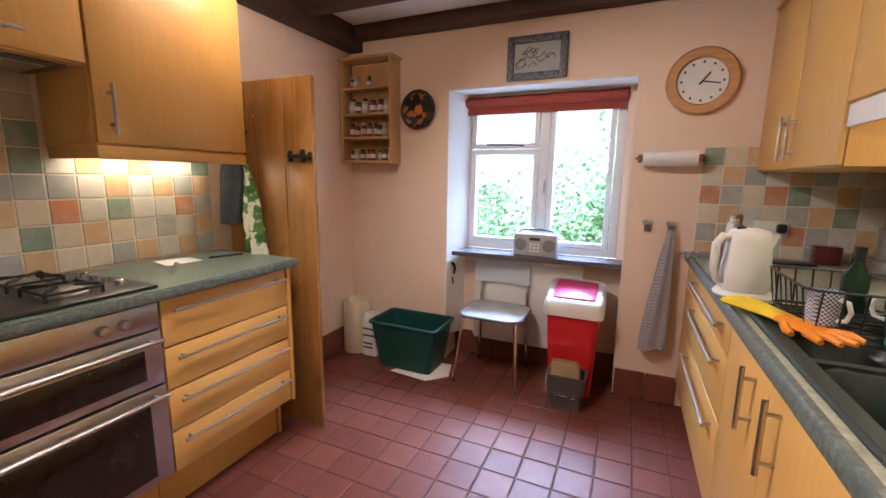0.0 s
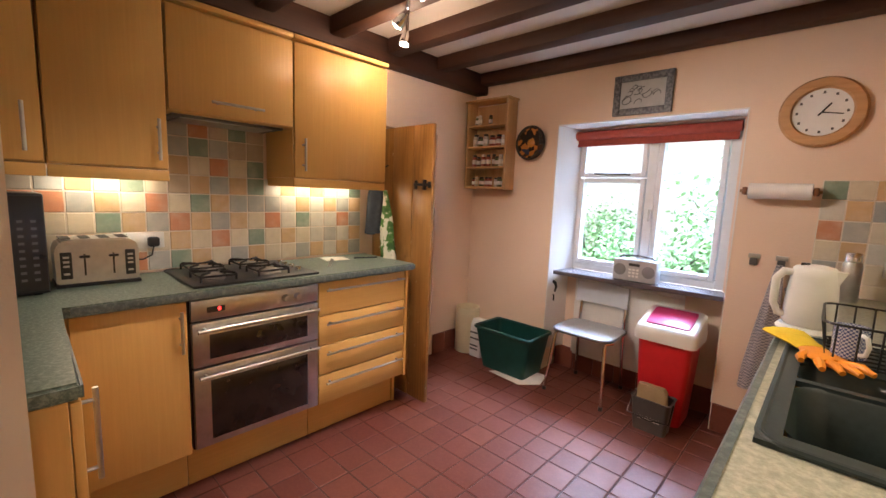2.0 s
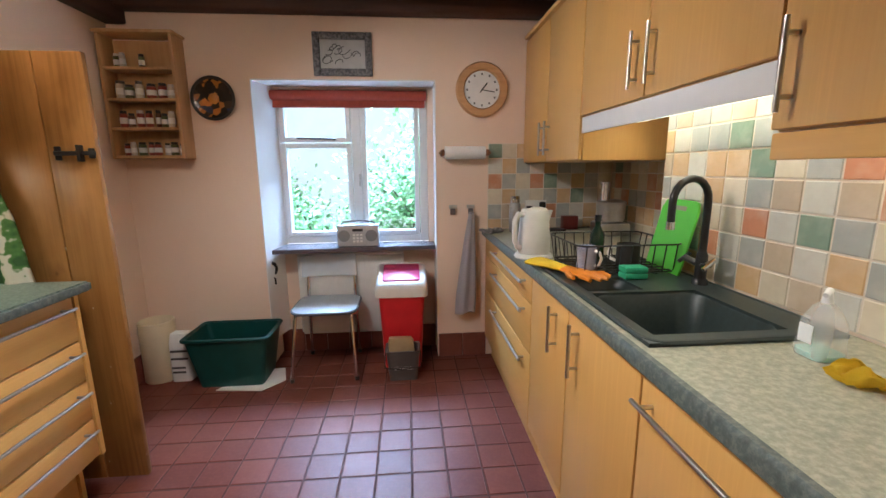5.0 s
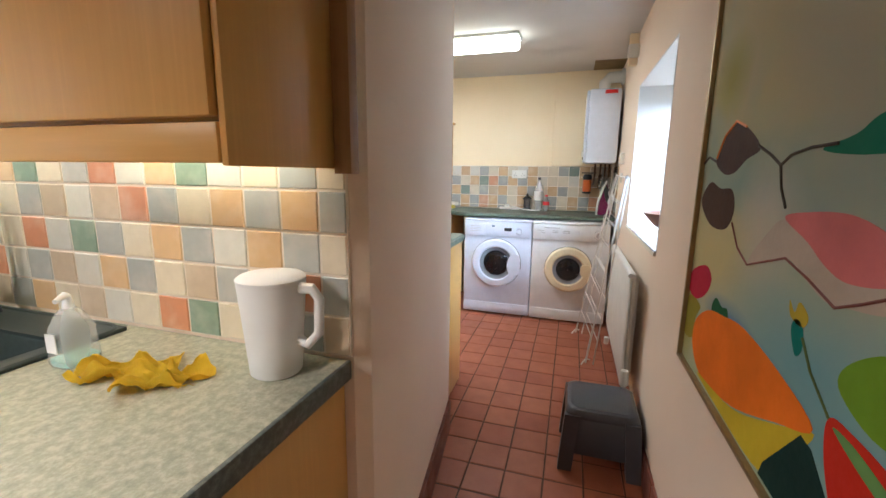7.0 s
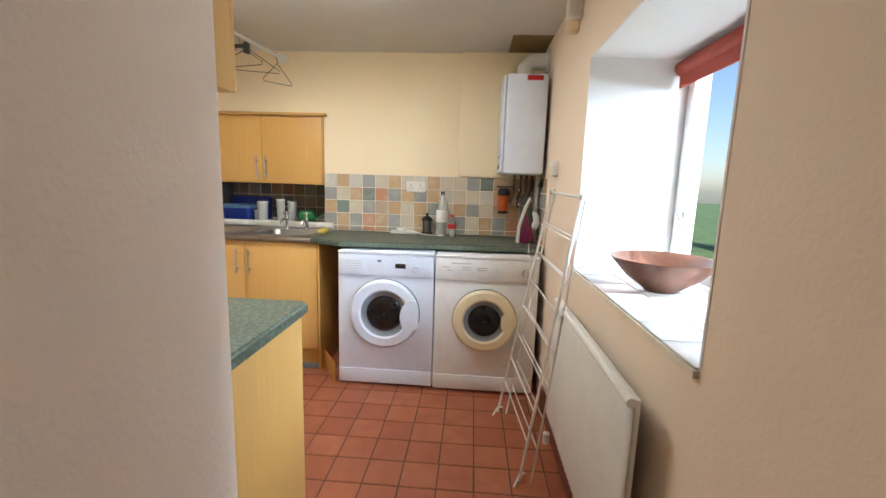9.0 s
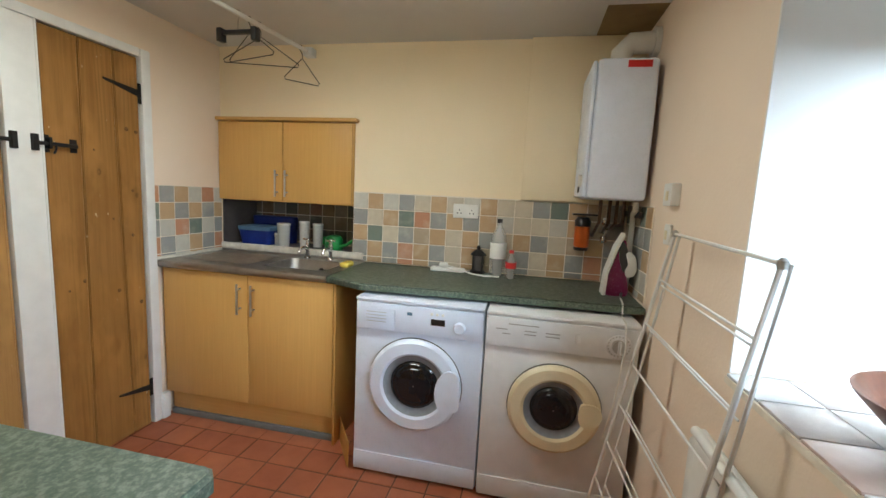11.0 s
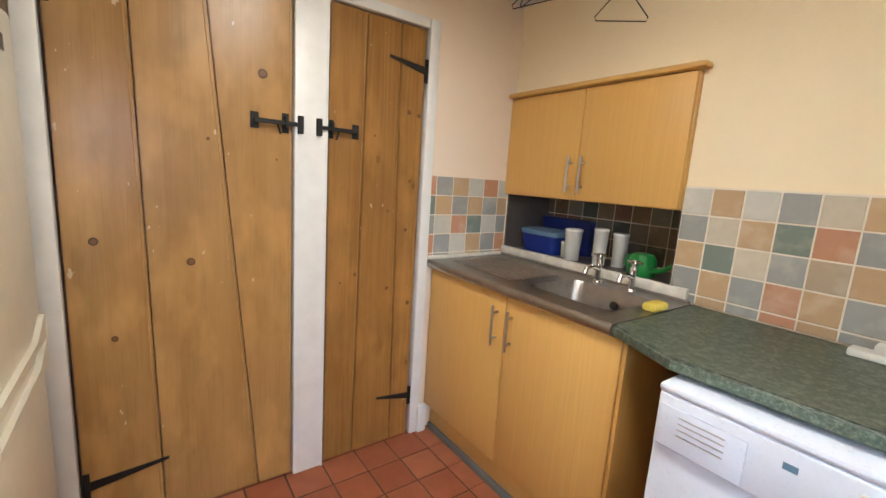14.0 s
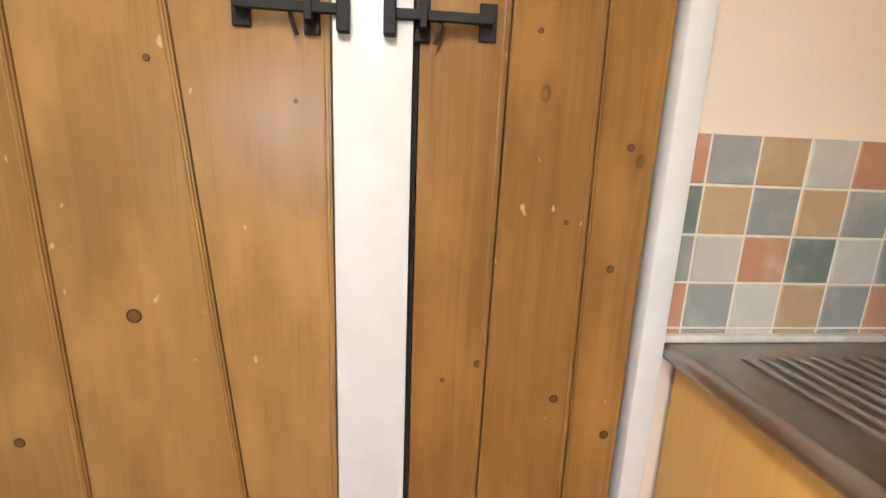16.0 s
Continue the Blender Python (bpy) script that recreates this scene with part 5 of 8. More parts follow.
part("thumb", tube(B(), [m @ Vector((0.04, -0.035, 0.011)), m @ Vector((0.075, -0.062, 0.011)), m @ Vector((0.10, -0.07, 0.009))], [0.012, 0.011, 0.007], 8), M_ORANGE, gl)
sd = thing("soap_dispenser", (1.81, 0.80, 0.91), "clear plastic soap bottle with a pump and a little green soap", "bottle")
part("bottle", loft(B(), [rrect(1.775, 0.765, 1.845, 0.835, 0.022, 0.9105), rrect(1.772, 0.762, 1.848, 0.838, 0.024, 0.92), rrect(1.776, 0.766, 1.844, 0.834, 0.024, 0.99), rrect(1.788, 0.778, 1.832, 0.822, 0.02, 1.02), rrect(1.798, 0.788, 1.822, 0.812, 0.011, 1.03)]), M_PLASTIC_CLEAR, sd)
part("soap", loft(B(), [rrect(1.777, 0.767, 1.843, 0.833, 0.02, 0.912), rrect(1.775, 0.765, 1.845, 0.835, 0.02, 0.924)]), plain("green_soap", (0.35, 0.62, 0.55), 0.2), sd, "mint green liquid soap")
part("pump", tube(B(), [(1.81, 0.80, 1.03), (1.81, 0.80, 1.055), (1.80, 0.79, 1.06), (1.775, 0.775, 1.055)], [0.011, 0.007, 0.007, 0.005], 10), M_FROST, sd)
part("printed_label", bx(1.77, 0.785, 0.945, 1.7715, 0.815, 0.985), M_FROST, sd)
jg = thing("water_jug", (1.912, 0.368, 0.91), "tall white plastic jug with a lid and handle", "jug")
jc = (1.912, 0.374, 0.911)
part("body", lathe(B(), jc, [(0.048, 0), (0.051, 0.004), (0.058, 0.10), (0.065, 0.185), (0.064, 0.19)], 30), M_FROST, jg)
part("lid", lathe(B(), jc, [(0.0655, 0.1905), (0.066, 0.197), (0.06, 0.202), (0.02, 0.206), (0.002, 0.207)], 30), M_FROST, jg)
part("handle", tube(B(), [(1.916, 0.318, 1.09), (1.920, 0.288, 1.09), (1.924, 0.275, 1.07), (1.922, 0.277, 1.0), (1.918, 0.300, 0.975), (1.916, 0.320, 0.985)], [0.012, 0.011, 0.010, 0.010, 0.010, 0.011], 10), M_FROST, jg)

fp = thing("food_processor", (2.16, 2.45, 0.91), "silver food processor with a tall feed tube", "food processor")
part("base", bx(2.07, 2.36, 0.911, 2.25, 2.54, 0.99, bevel=0.02), M_STEEL, fp)
part("bowl", lathe(B(), (2.16, 2.45, 0.99), [(0.07, 0), (0.08, 0.01), (0.085, 0.11), (0.086, 0.12), (0.06, 0.13), (0.03, 0.135)], 24), M_STEEL, fp)
part("feed_tube", lathe(B(), (2.12, 2.45, 1.115), [(0.028, 0), (0.027, 0.10), (0.034, 0.102), (0.034, 0.112), (0.01, 0.114)], 18), M_CHROME, fp)
vt = thing("vacuum_flask", (1.62, 2.64, 0.91), "slim steel vacuum flask in the worktop corner", "flask")
part("flask", lathe(B(), (1.62, 2.64, 0.911), [(0.034, 0), (0.036, 0.005), (0.036, 0.17), (0.03, 0.185)], 20), M_STEEL, vt)
part("stopper", lathe(B(), (1.62, 2.64, 0.911), [(0.031, 0.186), (0.031, 0.22), (0.025, 0.228)], 20), M_CHROME, vt)
so = thing("wall_socket", (1.68, 2.79, 1.1), "white double wall socket with a black plug by the kettle", "socket")
part("plate", bx(1.728, 2.781, 1.02, 1.873, 2.7935, 1.10, bevel=0.004), M_WHITEPL, so)
part("plug", bx(1.82, 2.745, 1.045, 1.86, 2.781, 1.09, bevel=0.01), M_BLACK, so, "black plug")
solid("black_scraper", bx(1.78, 2.60, 0.911, 1.95, 2.66, 0.925, bevel=0.005), M_BLACK, "flat black kitchen tool lying on the worktop", "utensil")
solid("red_tin", bx(1.96, 2.68, 0.911, 2.06, 2.74, 1.0, bevel=0.005), plain("dark_red_tin", (0.13, 0.02, 0.015), 0.3), "dark red tin at the back of the worktop", "tin")
cloth("grey_cloth", plain("grey_cloth_fabric", (0.42, 0.40, 0.38), 0.9, bump=0.3), "folded grey cloth in the worktop corner", 1.47, 2.62, 0.911, 0.14, 0.10, 0.4, 0.025, 9)

# ---- radio ----
rd = thing("radio", (0.6, 2.93, 0.796), "silver grey portable radio with two speakers on the sill", "radio")
part("casing", bx(0.455, 2.87, 0.7965, 0.735, 2.97, 0.943, bevel=0.01), plain("silver_plastic", (0.45, 0.45, 0.45), 0.4), rd)
for x in (0.503, 0.687):
    part("speaker", lathe(B(), (x, 2.8695, 0.87), [(0.04, 0), (0.04, -0.003), (0.036, -0.004), (0.002, -0.002)], 24, "y"), plain("speaker_mesh", (0.22, 0.22, 0.22), 0.6), rd)
part("display", bx(0.56, 2.866, 0.90, 0.63, 2.8698, 0.918), M_BLACK, rd)
for i in range(3):
    for j in range(3):
        part("button", bx(0.562 + j * 0.024, 2.866, 0.825 + i * 0.022, 0.578 + j * 0.024, 2.8698, 0.838 + i * 0.022), M_WHITEPL, rd)
part("carry_handle", tube(B(), [(0.475, 2.92, 0.94), (0.50, 2.92, 0.962), (0.60, 2.92, 0.968), (0.69, 2.92, 0.962), (0.715, 2.92, 0.94)], 0.006, 8), M_GREYPL, rd)

# ---- ceiling spots ----
sp = thing("ceiling_spotlights", (-0.15, 1.53, 2.2), "chrome ceiling spotlight bar with lit lamps", "lamp")
part("rail", tube(B(), [(-0.30, 1.58, 2.205), (0.46, 0.93, 2.205)], 0.009, 10), M_CHROME, sp)
for x, y in ((-0.15, 1.452), (0.3, 1.066)):
    part("stem", tube(B(), [(x, y, 2.205), (x, y, 2.302)], 0.006, 8), M_CHROME, sp)
for x, y, dx, dy in ((-0.26, 1.546, 0.0, -0.02), (-0.06, 1.375, -0.045, -0.03), (0.18, 1.17, 0.05, 0.04), (0.40, 0.98, 0.03, -0.02)):
    h = part("spot_head", tube(B(), [(x, y, 2.195), (x + dx * 0.5, y + dy * 0.5, 2.155), (x + dx, y + dy, 2.12)], [0.010, 0.026, 0.029], 16, False), M_CHROME, sp)
    d = Vector((dx, dy, -0.075)).normalized()
    part("bulb", lathe(B(), (x + dx * 0.8, y + dy * 0.8, 2.118), [(0.02, 0.01), (0.022, 0.004), (0.012, -0.006), (0.002, -0.009)], 16), M_BULB, h, "lit halogen bulb")
    if x < 0:
        lamp("spot_light", "POINT", 4.6, (1.0, 0.72, 0.45), pose(x + dx, y + dy, 2.095), radius=0.03)
    else:
        way, watts, wide = ((0.5, 0.4, -0.9), 50, 140) if x < 0.3 else ((0.05, -0.25, -1.0), 46, 126)
        lamp("spot_light", "SPOT", watts, (1.0, 0.85, 0.68), look((x + dx, y + dy, 2.095), (x + dx + way[0], y + dy + way[1], 2.095 + way[2])), radius=0.03, cone=radians(wide))

# ---- painting in the passage ----
pt = thing("painting", (2.0, KY0, 0.77), "large abstract painting of flowers and hills in a thin gilt frame", "painting")
PX0, PX1, PZ0, PZ1 = 1.30, 2.632, 0.765, 2.06
k = Mat("painted_canvas", 0.75, 0, 0.12)
n1, n2, n3 = k.noise(1.7, detail=3), k.noise(3.1, detail=4), k.noise(60.0, detail=2)
sep = k.node("ShaderNodeSeparateXYZ", Vector=k.t.nodes.new("ShaderNodeTexCoord").outputs["Object"])
hgt = k.node("ShaderNodeMapRange", Value=sep.outputs["Z"])
hgt.inputs["From Min"].default_value, hgt.inputs["From Max"].default_value = 0.75, 1.65
c = k.ramp(hgt.outputs["Result"], [(0.0, (0.46, 0.48, 0.28)), (0.3, (0.36, 0.48, 0.42)), (0.5, (0.60, 0.54, 0.28)), (0.68, (0.36, 0.44, 0.33)), (0.8, (0.48, 0.45, 0.22)), (1.0, (0.42, 0.40, 0.24))])
c = k.mix(c, (0.58, 0.50, 0.14), k.ramp(n1, [(0.5, (0, 0, 0)), (0.7, (0.6, 0.6, 0.6))]))
c = k.mix(c, (0.22, 0.36, 0.36), k.ramp(n2, [(0.52, (0, 0, 0)), (0.72, (0.7, 0.7, 0.7))]))


def cloud(c, cx, cz, rx, rz, colour, most):
    """A soft patch of pigment round one place of the canvas."""
    v = k.node("ShaderNodeMapping", Vector=k.t.nodes.new("ShaderNodeTexCoord").outputs["Object"], Location=(-0.7 * cx / rx, 0, -0.7 * cz / rz), Scale=(0.7 / rx, 0, 0.7 / rz))
    ln = k.t.nodes.new("ShaderNodeVectorMath")
    ln.operation = "LENGTH"
    k.t.links.new(v.outputs["Vector"], ln.inputs[0])
    wob = k.node("ShaderNodeMath")
    wob.operation = "MULTIPLY_ADD"
    k.t.links.new(n2, wob.inputs[0])
    wob.inputs[1].default_value = 0.5
    k.t.links.new(ln.outputs["Value"], wob.inputs[2])
    return k.mix(c, colour, k.ramp(wob.outputs[0], [(0.4, (most, most, most)), (0.95, (0, 0, 0))]))


for cx, cz, rx, rz, colour, most in ((2.35, 1.60, 0.5, 0.35, (0.47, 0.42, 0.24), 0.8), (2.48, 1.55, 0.14, 0.12, (0.32, 0.31, 0.03), 0.7), (2.2, 1.28, 0.75, 0.13, (0.27, 0.38, 0.33), 0.9),
                                     (2.42, 1.10, 0.42, 0.18, (0.62, 0.53, 0.24), 0.9), (2.18, 1.22, 0.16, 0.16, (0.60, 0.54, 0.42), 0.8), (1.95, 0.98, 0.5, 0.26, (0.20, 0.38, 0.40), 0.95),
                                     (2.30, 0.985, 0.16, 0.06, (0.12, 0.25, 0.40), 0.9), (2.60, 0.90, 0.1, 0.14, (0.33, 0.30, 0.05), 0.9), (1.9, 1.5, 0.4, 0.3, (0.42, 0.40, 0.30), 0.8)):
    c = cloud(c, cx, cz, rx, rz, colour, most)
k.put("Base Color", c)
k.bump(n3, 0.2, 0.002)
PY = KY0 + 0.022
part("canvas", bx(PX0 + 0.012, KY0 + 0.002, PZ0 + 0.012, PX1 - 0.012, PY, PZ1 - 0.012), k.m, pt)
M_GILT = plain("dull_gilt", (0.36, 0.26, 0.12), 0.4, 0.6, 0.15, 40)
for q in ((PX0, PZ0, PX0 + 0.012, PZ1), (PX1 - 0.012, PZ0, PX1, PZ1), (PX0 + 0.012, PZ0, PX1 - 0.012, PZ0 + 0.012), (PX0 + 0.012, PZ1 - 0.012, PX1 - 0.012, PZ1)):
    part("frame", bx(q[0], KY0 + 0.002, q[1], q[2], PY + 0.012, q[3], bevel=0.002), M_GILT, pt)


def smooth_loop(pts, n=5):
    """A closed outline rounded through its corners."""
    out = []
    m = len(pts)
    for i in range(m):
        p0, p1, p2, p3 = (Vector(pts[(i + d) % m]) for d in (-1, 0, 1, 2))
        for s in range(n):
            t = s / n
            out.append(tuple(0.5 * ((2 * p1) + (p2 - p0) * t + (2 * p0 - 5 * p1 + 4 * p2 - p3) * t * t + (3 * p1 - p0 - 3 * p2 + p3) * t * t * t)))
    return out


def daub(colour, outline, layer=1, name="painted_shape", rough=True):
    bm = prism(B(), smooth_loop(outline) if rough else outline, "y", PY + 0.0002, PY + 0.0006 * layer)
    part(name, bm, plain("oil_paint", colour, 0.7, var=0.14, scale=9, bump=0.2, spec=0.12), pt)


daub((0.075, 0.038, 0.028), [(2.52, 1.352), (2.47, 1.41), (2.405, 1.437), (2.32, 1.412), (2.255, 1.37), (2.32, 1.35), (2.38, 1.323), (2.45, 1.32)])
daub((0.085, 0.04, 0.022), [(2.605, 1.243), (2.545, 1.297), (2.46, 1.284), (2.38, 1.283), (2.352, 1.236), (2.393, 1.19), (2.51, 1.189)])
daub((0.50, 0.012, 0.045), [(2.622, 0.985), (2.61, 1.04), (2.497, 1.079), (2.44, 1.056), (2.468, 1.008), (2.55, 0.972)])
daub((0.85, 0.19, 0.006), [(2.53, 0.852), (2.52, 0.92), (2.43, 0.975), (2.32, 0.995), (2.219, 1.007), (2.064, 0.991), (1.93, 0.955), (2.033, 0.903), (2.216, 0.829), (2.40, 0.80), (2.47, 0.805)], 2)
daub((0.62, 0.48, 0.02), [(2.46, 0.792), (2.216, 0.825), (2.033, 0.90), (1.925, 0.95), (1.99, 0.86), (2.06, 0.79), (2.25, 0.782)], 1)
daub((0.012, 0.04, 0.035), [(2.06, 0.785), (2.05, 0.815), (1.955, 0.93), (1.925, 0.925), (1.87, 0.88), (1.86, 0.785)], 2, rough=False)
daub((0.55, 0.46, 0.36), [(2.238, 1.137), (2.162, 1.215), (2.107, 1.242), (2.0, 1.23), (1.85, 1.235), (1.78, 1.20), (1.83, 1.16), (1.909, 1.145), (1.959, 1.14), (2.026, 1.161), (2.09, 1.178)], 1)
daub((0.70, 0.20, 0.19), [(2.11, 1.246), (2.025, 1.262), (1.934, 1.266), (1.86, 1.25), (1.79, 1.22), (1.84, 1.19), (1.919, 1.177), (1.975, 1.19), (2.027, 1.215)], 2)
daub((0.012, 0.19, 0.10), [(2.03, 1.355), (1.954, 1.372), (1.90, 1.395), (1.75, 1.41), (1.72, 1.36), (1.90, 1.343)])
daub((0.19, 0.36, 0.02), [(1.895, 1.04), (1.878, 1.082), (1.80, 1.12), (1.72, 1.08), (1.74, 1.03), (1.82, 1.012)])
daub((0.60, 0.03, 0.012), [(1.902, 0.988), (1.86, 0.998), (1.75, 0.98), (1.70, 0.90), (1.76, 0.84), (1.85, 0.87), (1.893, 0.93)], 2)
daub((0.15, 0.32, 0.09), [(1.888, 0.984), (1.84, 0.985), (1.76, 0.965), (1.74, 0.945), (1.82, 0.96)], 3)
daub((0.01, 0.20, 0.16), [(2.033, 1.072), (2.022, 1.092), (1.999, 1.082), (1.993, 1.05), (2.01, 1.036)])
daub((0.52, 0.40, 0.03), [(2.05, 1.115), (2.03, 1.10), (2.02, 1.12), (1.99, 1.105), (2.0, 1.085), (2.04, 1.09)])
daub((0.02, 0.13, 0.045), [(2.41, 0.985), (2.39, 1.02), (2.345, 1.01), (2.31, 1.015), (2.30, 0.985), (2.36, 0.97)])
daub((0.30, 0.27, 0.03), [(2.622, 0.93), (2.60, 0.97), (2.50, 0.965), (2.53, 0.92), (2.54, 0.86), (2.62, 0.85)])


def brush_line(colour, pts, w):
    part("painted_line", tube(B(), [(x, PY + 0.0008, z) for x, z in pts], w, 5), plain("line_paint", colour, 0.6), pt)


brush_line((0.80, 0.22, 0.02), [(2.515, 1.36), (2.47, 1.413), (2.405, 1.44), (2.34, 1.421)], 0.003)
brush_line((0.05, 0.03, 0.02), [(2.629, 1.345), (2.58, 1.365), (2.52, 1.352)], 0.003)
brush_line((0.05, 0.04, 0.02), [(2.26, 1.375), (2.20, 1.355), (2.155, 1.335), (2.12, 1.352), (2.06, 1.36), (1.99, 1.362)], 0.003)
brush_line((0.05, 0.04, 0.02), [(2.155, 1.335), (2.14, 1.295), (2.113, 1.261)], 0.0025)
brush_line((0.20, 0.05, 0.03), [(2.352, 1.21), (2.30, 1.16), (2.237, 1.135), (2.15, 1.16), (2.086, 1.178), (2.01, 1.161), (1.932, 1.138), (1.882, 1.158), (1.80, 1.195)], 0.0024)
brush_line((0.10, 0.14, 0.03), [(1.995, 1.07), (1.96, 1.03), (1.90, 0.99)], 0.002)

# ---- utility units ----
UF = 5.152
us = thing("sink_cabinet", (5.4, 1.48, 0), "beech sink base cabinet with two closed doors in the corner", "cabinet")
part("body", bx(UF + T, 0.952, 0.15, UX1 - 0.01, 2.02, 0.78, bevel=0.002), M_BEECH, us)
part("side_panel", bx(UF + 0.002, 0.938, 0.0, UX1 - 0.01, 0.951, 0.911, bevel=0.002), M_BEECH, us)
for y0, y1, hy in ((0.955, 1.462, 1.425), (1.466, 2.015, 1.51)):
    d = part("door", bx(UF, y0, 0.165, UF + T - 0.002, y1, 0.909, bevel=0.004), M_BEECH, us)
    bar_handle(d, (UF, hy, 0.69), (UF, hy, 0.86), (-0.03, 0, 0))
part("plinth", bx(UF + 0.05, 0.955, 0.035, UX1 - 0.05, 2.02, 0.149, bevel=0.002), M_BEECH_H, us)
part("seal_strip", bx(UF + 0.035, 0.955, 0.0, UF + 0.06, 2.02, 0.034, bevel=0.004), plain("grey_seal", (0.16, 0.17, 0.17), 0.6), us, "grey rubber floor seal")
part("filler_panel", prism(B(), [(UF + 0.06, 0.93), (UF + 0.075, 0.94), (5.02, 0.80), (5.01, 0.785)], "z", 0.0, 0.14), M_BEECH_H, us)

ss = thing("steel_sink", (5.4, 1.5, 0.9), "dull stainless steel inset sink with a ribbed drainer", "sink")
SZ = 0.953
def oblong(x0, y0, x1, y1, z):
    return [(x0, y0, z), (x1, y0, z), (x1, y1, z), (x0, y1, z)]


outer, inner = (UF - 0.008, 0.985, UX1 - 0.004, 2.032), (5.245, 1.06, 5.545, 1.44)
bm = loft(B(), [oblong(*outer, 0.912), oblong(*outer, SZ), oblong(*inner, SZ), oblong(*inner, 0.912), oblong(*outer, 0.912)], cap=False)
bmesh.ops.remove_doubles(bm, verts=bm.verts[:], dist=1e-5)
bmesh.ops.recalc_face_normals(bm, faces=bm.faces[:])
part("deck", bm, M_STEEL_D, ss, smooth=None)
part("front_lip", tube(B(), [(UF - 0.008, 0.985, 0.933), (UF - 0.008, 2.032, 0.933)], 0.0205, 10), M_STEEL_D, ss)
bm = loft(B(), [rrect(5.243, 1.058, 5.547, 1.442, 0.06, SZ + 0.001), rrect(5.25, 1.065, 5.54, 1.435, 0.06, SZ - 0.012), rrect(5.265, 1.08, 5.525, 1.42, 0.06, SZ - 0.14), rrect(5.30, 1.12, 5.49, 1.38, 0.05, SZ - 0.15)], cap=False)
bm.faces.new([v for v in bm.verts][-20:])
part("bowl", bm, M_STEEL_D, ss)
part("overflow", lathe(B(), (5.526, 1.22, SZ - 0.06), [(0.018, -0.004), (0.017, -0.008), (0.004, -0.009)], 14, "x"), M_DARK, ss)
for i in range(9):
    part("drainer_rib", tube(B(), [(5.24 + i * 0.036, 1.52, SZ), (5.24 + i * 0.036, 1.54, SZ + 0.003), (5.24 + i * 0.036, 1.93 - 0.02 * (i % 2), SZ + 0.003), (5.24 + i * 0.036, 1.95, SZ)], 0.0055, 6), M_STEEL_D, ss)
part("back_upstand", bx(UX1 - 0.02, 0.99, SZ, UX1 - 0.004, 2.03, SZ + 0.012), M_STEEL_D, ss)
M_CAULK = plain("old_white_sealant", (0.66, 0.62, 0.54), 0.6, var=0.2, scale=20)
solid("trim", bx(UX1 - 0.024, 1.0, SZ + 0.013, UX1 - 0.001, 2.03, SZ + 0.055, bevel=0.005), M_CAULK, "grubby white tiled ledge behind the sink", "trim", "structure")
solid("trim", bx(5.118, UY1 - 0.022, SZ + 0.0, UX1 - 0.026, UY1 - 0.001, SZ + 0.018, bevel=0.006), M_CAULK, "old white sealant strip beside the drainer", "trim", "structure")
for y in (1.36, 1.20):
    e = thing("pillar_tap", (5.60, y, SZ), "chrome pillar tap with a cross head behind the sink", "tap", "sink taps")
    part("body", lathe(B(), (5.60, y, SZ), [(0.022, 0), (0.02, 0.008), (0.013, 0.014), (0.012, 0.075), (0.016, 0.085), (0.012, 0.10), (0.006, 0.115)], 16), M_CHROME, e)
    part("spout", tube(B(), [(5.595, y, SZ + 0.06), (5.55, y, SZ + 0.075), (5.51, y, SZ + 0.07), (5.50, y, SZ + 0.045)], [0.011, 0.011, 0.010, 0.010], 12), M_CHROME, e)
    bm = tube(B(), [(5.60, y - 0.032, SZ + 0.122), (5.60, y + 0.032, SZ + 0.122)], 0.005, 8)
    tube(bm, [(5.568, y, SZ + 0.122), (5.632, y, SZ + 0.122)], 0.005, 8)
    part("cross_head", lathe(bm, (5.60, y, SZ + 0.108), [(0.011, 0), (0.012, 0.014), (0.008, 0.024)], 12), M_CHROME, e)

wu = thing("worktop", (5.4, 0.2, 0.89), "dark green mottled laminate worktop over the washing machines", "worktop")
bm = prism(B(), [(UX1 - 0.006, -0.552), (5.11, -0.552), (5.047, 0.772), (UF - 0.015, 0.985), (UX1 - 0.006, 0.985)], "z", 0.915, 0.952)
bmesh.ops.bevel(bm, geom=[e for e in bm.edges if abs(e.verts[0].co.z - e.verts[1].co.z) < 1e-6], offset=0.007, segments=3, affect="EDGES")
part("top", bm, M_TOP_U, wu)
part("front_edge", loft(B(), [[(x - 0.0015, y, 0.921), (x + 0.006, y, 0.921), (x + 0.006, y, 0.945), (x - 0.0015, y, 0.945)] for x, y in ((5.11, -0.545), (5.047, 0.765))]), M_TOP_L, wu, "worn mottled worktop edge")
solid("dish_sponge", bx(5.375, 0.978, 0.9535, 5.468, 1.032, 0.984, bevel=0.012, seg=3), plain("pale_yellow_foam", (0.85, 0.68, 0.12), 0.95, var=0.2, scale=90, bump=0.6), "yellow washing-up sponge on the sink edge", "sponge")

# wall cabinet set in the recess
uc = thing("wall_cabinet", (5.64, 1.56, 1.31), "small beech two-door cabinet set in the wall recess", "cabinet")
part("body", bx(UX1 - 0.012, 1.078, 1.30, UX1 + 0.30, 2.03, 1.813, bevel=0.002), M_BEECH, uc)
for y0, y1, hy in ((1.082, 1.557, 1.525), (1.561, 2.032, 1.595)):
    d = part("door", bx(UX1 - 0.032, y0, 1.304, UX1 - 0.0125, y1, 1.810, bevel=0.004), M_BEECH, uc)
    bar_handle(d, (UX1 - 0.032, hy, 1.335), (UX1 - 0.032, hy, 1.505), (-0.03, 0, 0))
part("cornice", bx(UX1 - 0.06, 1.046, 1.814, UX1 + 0.0, 2.037, 1.836, bevel=0.008), M_BEECH_H, uc)

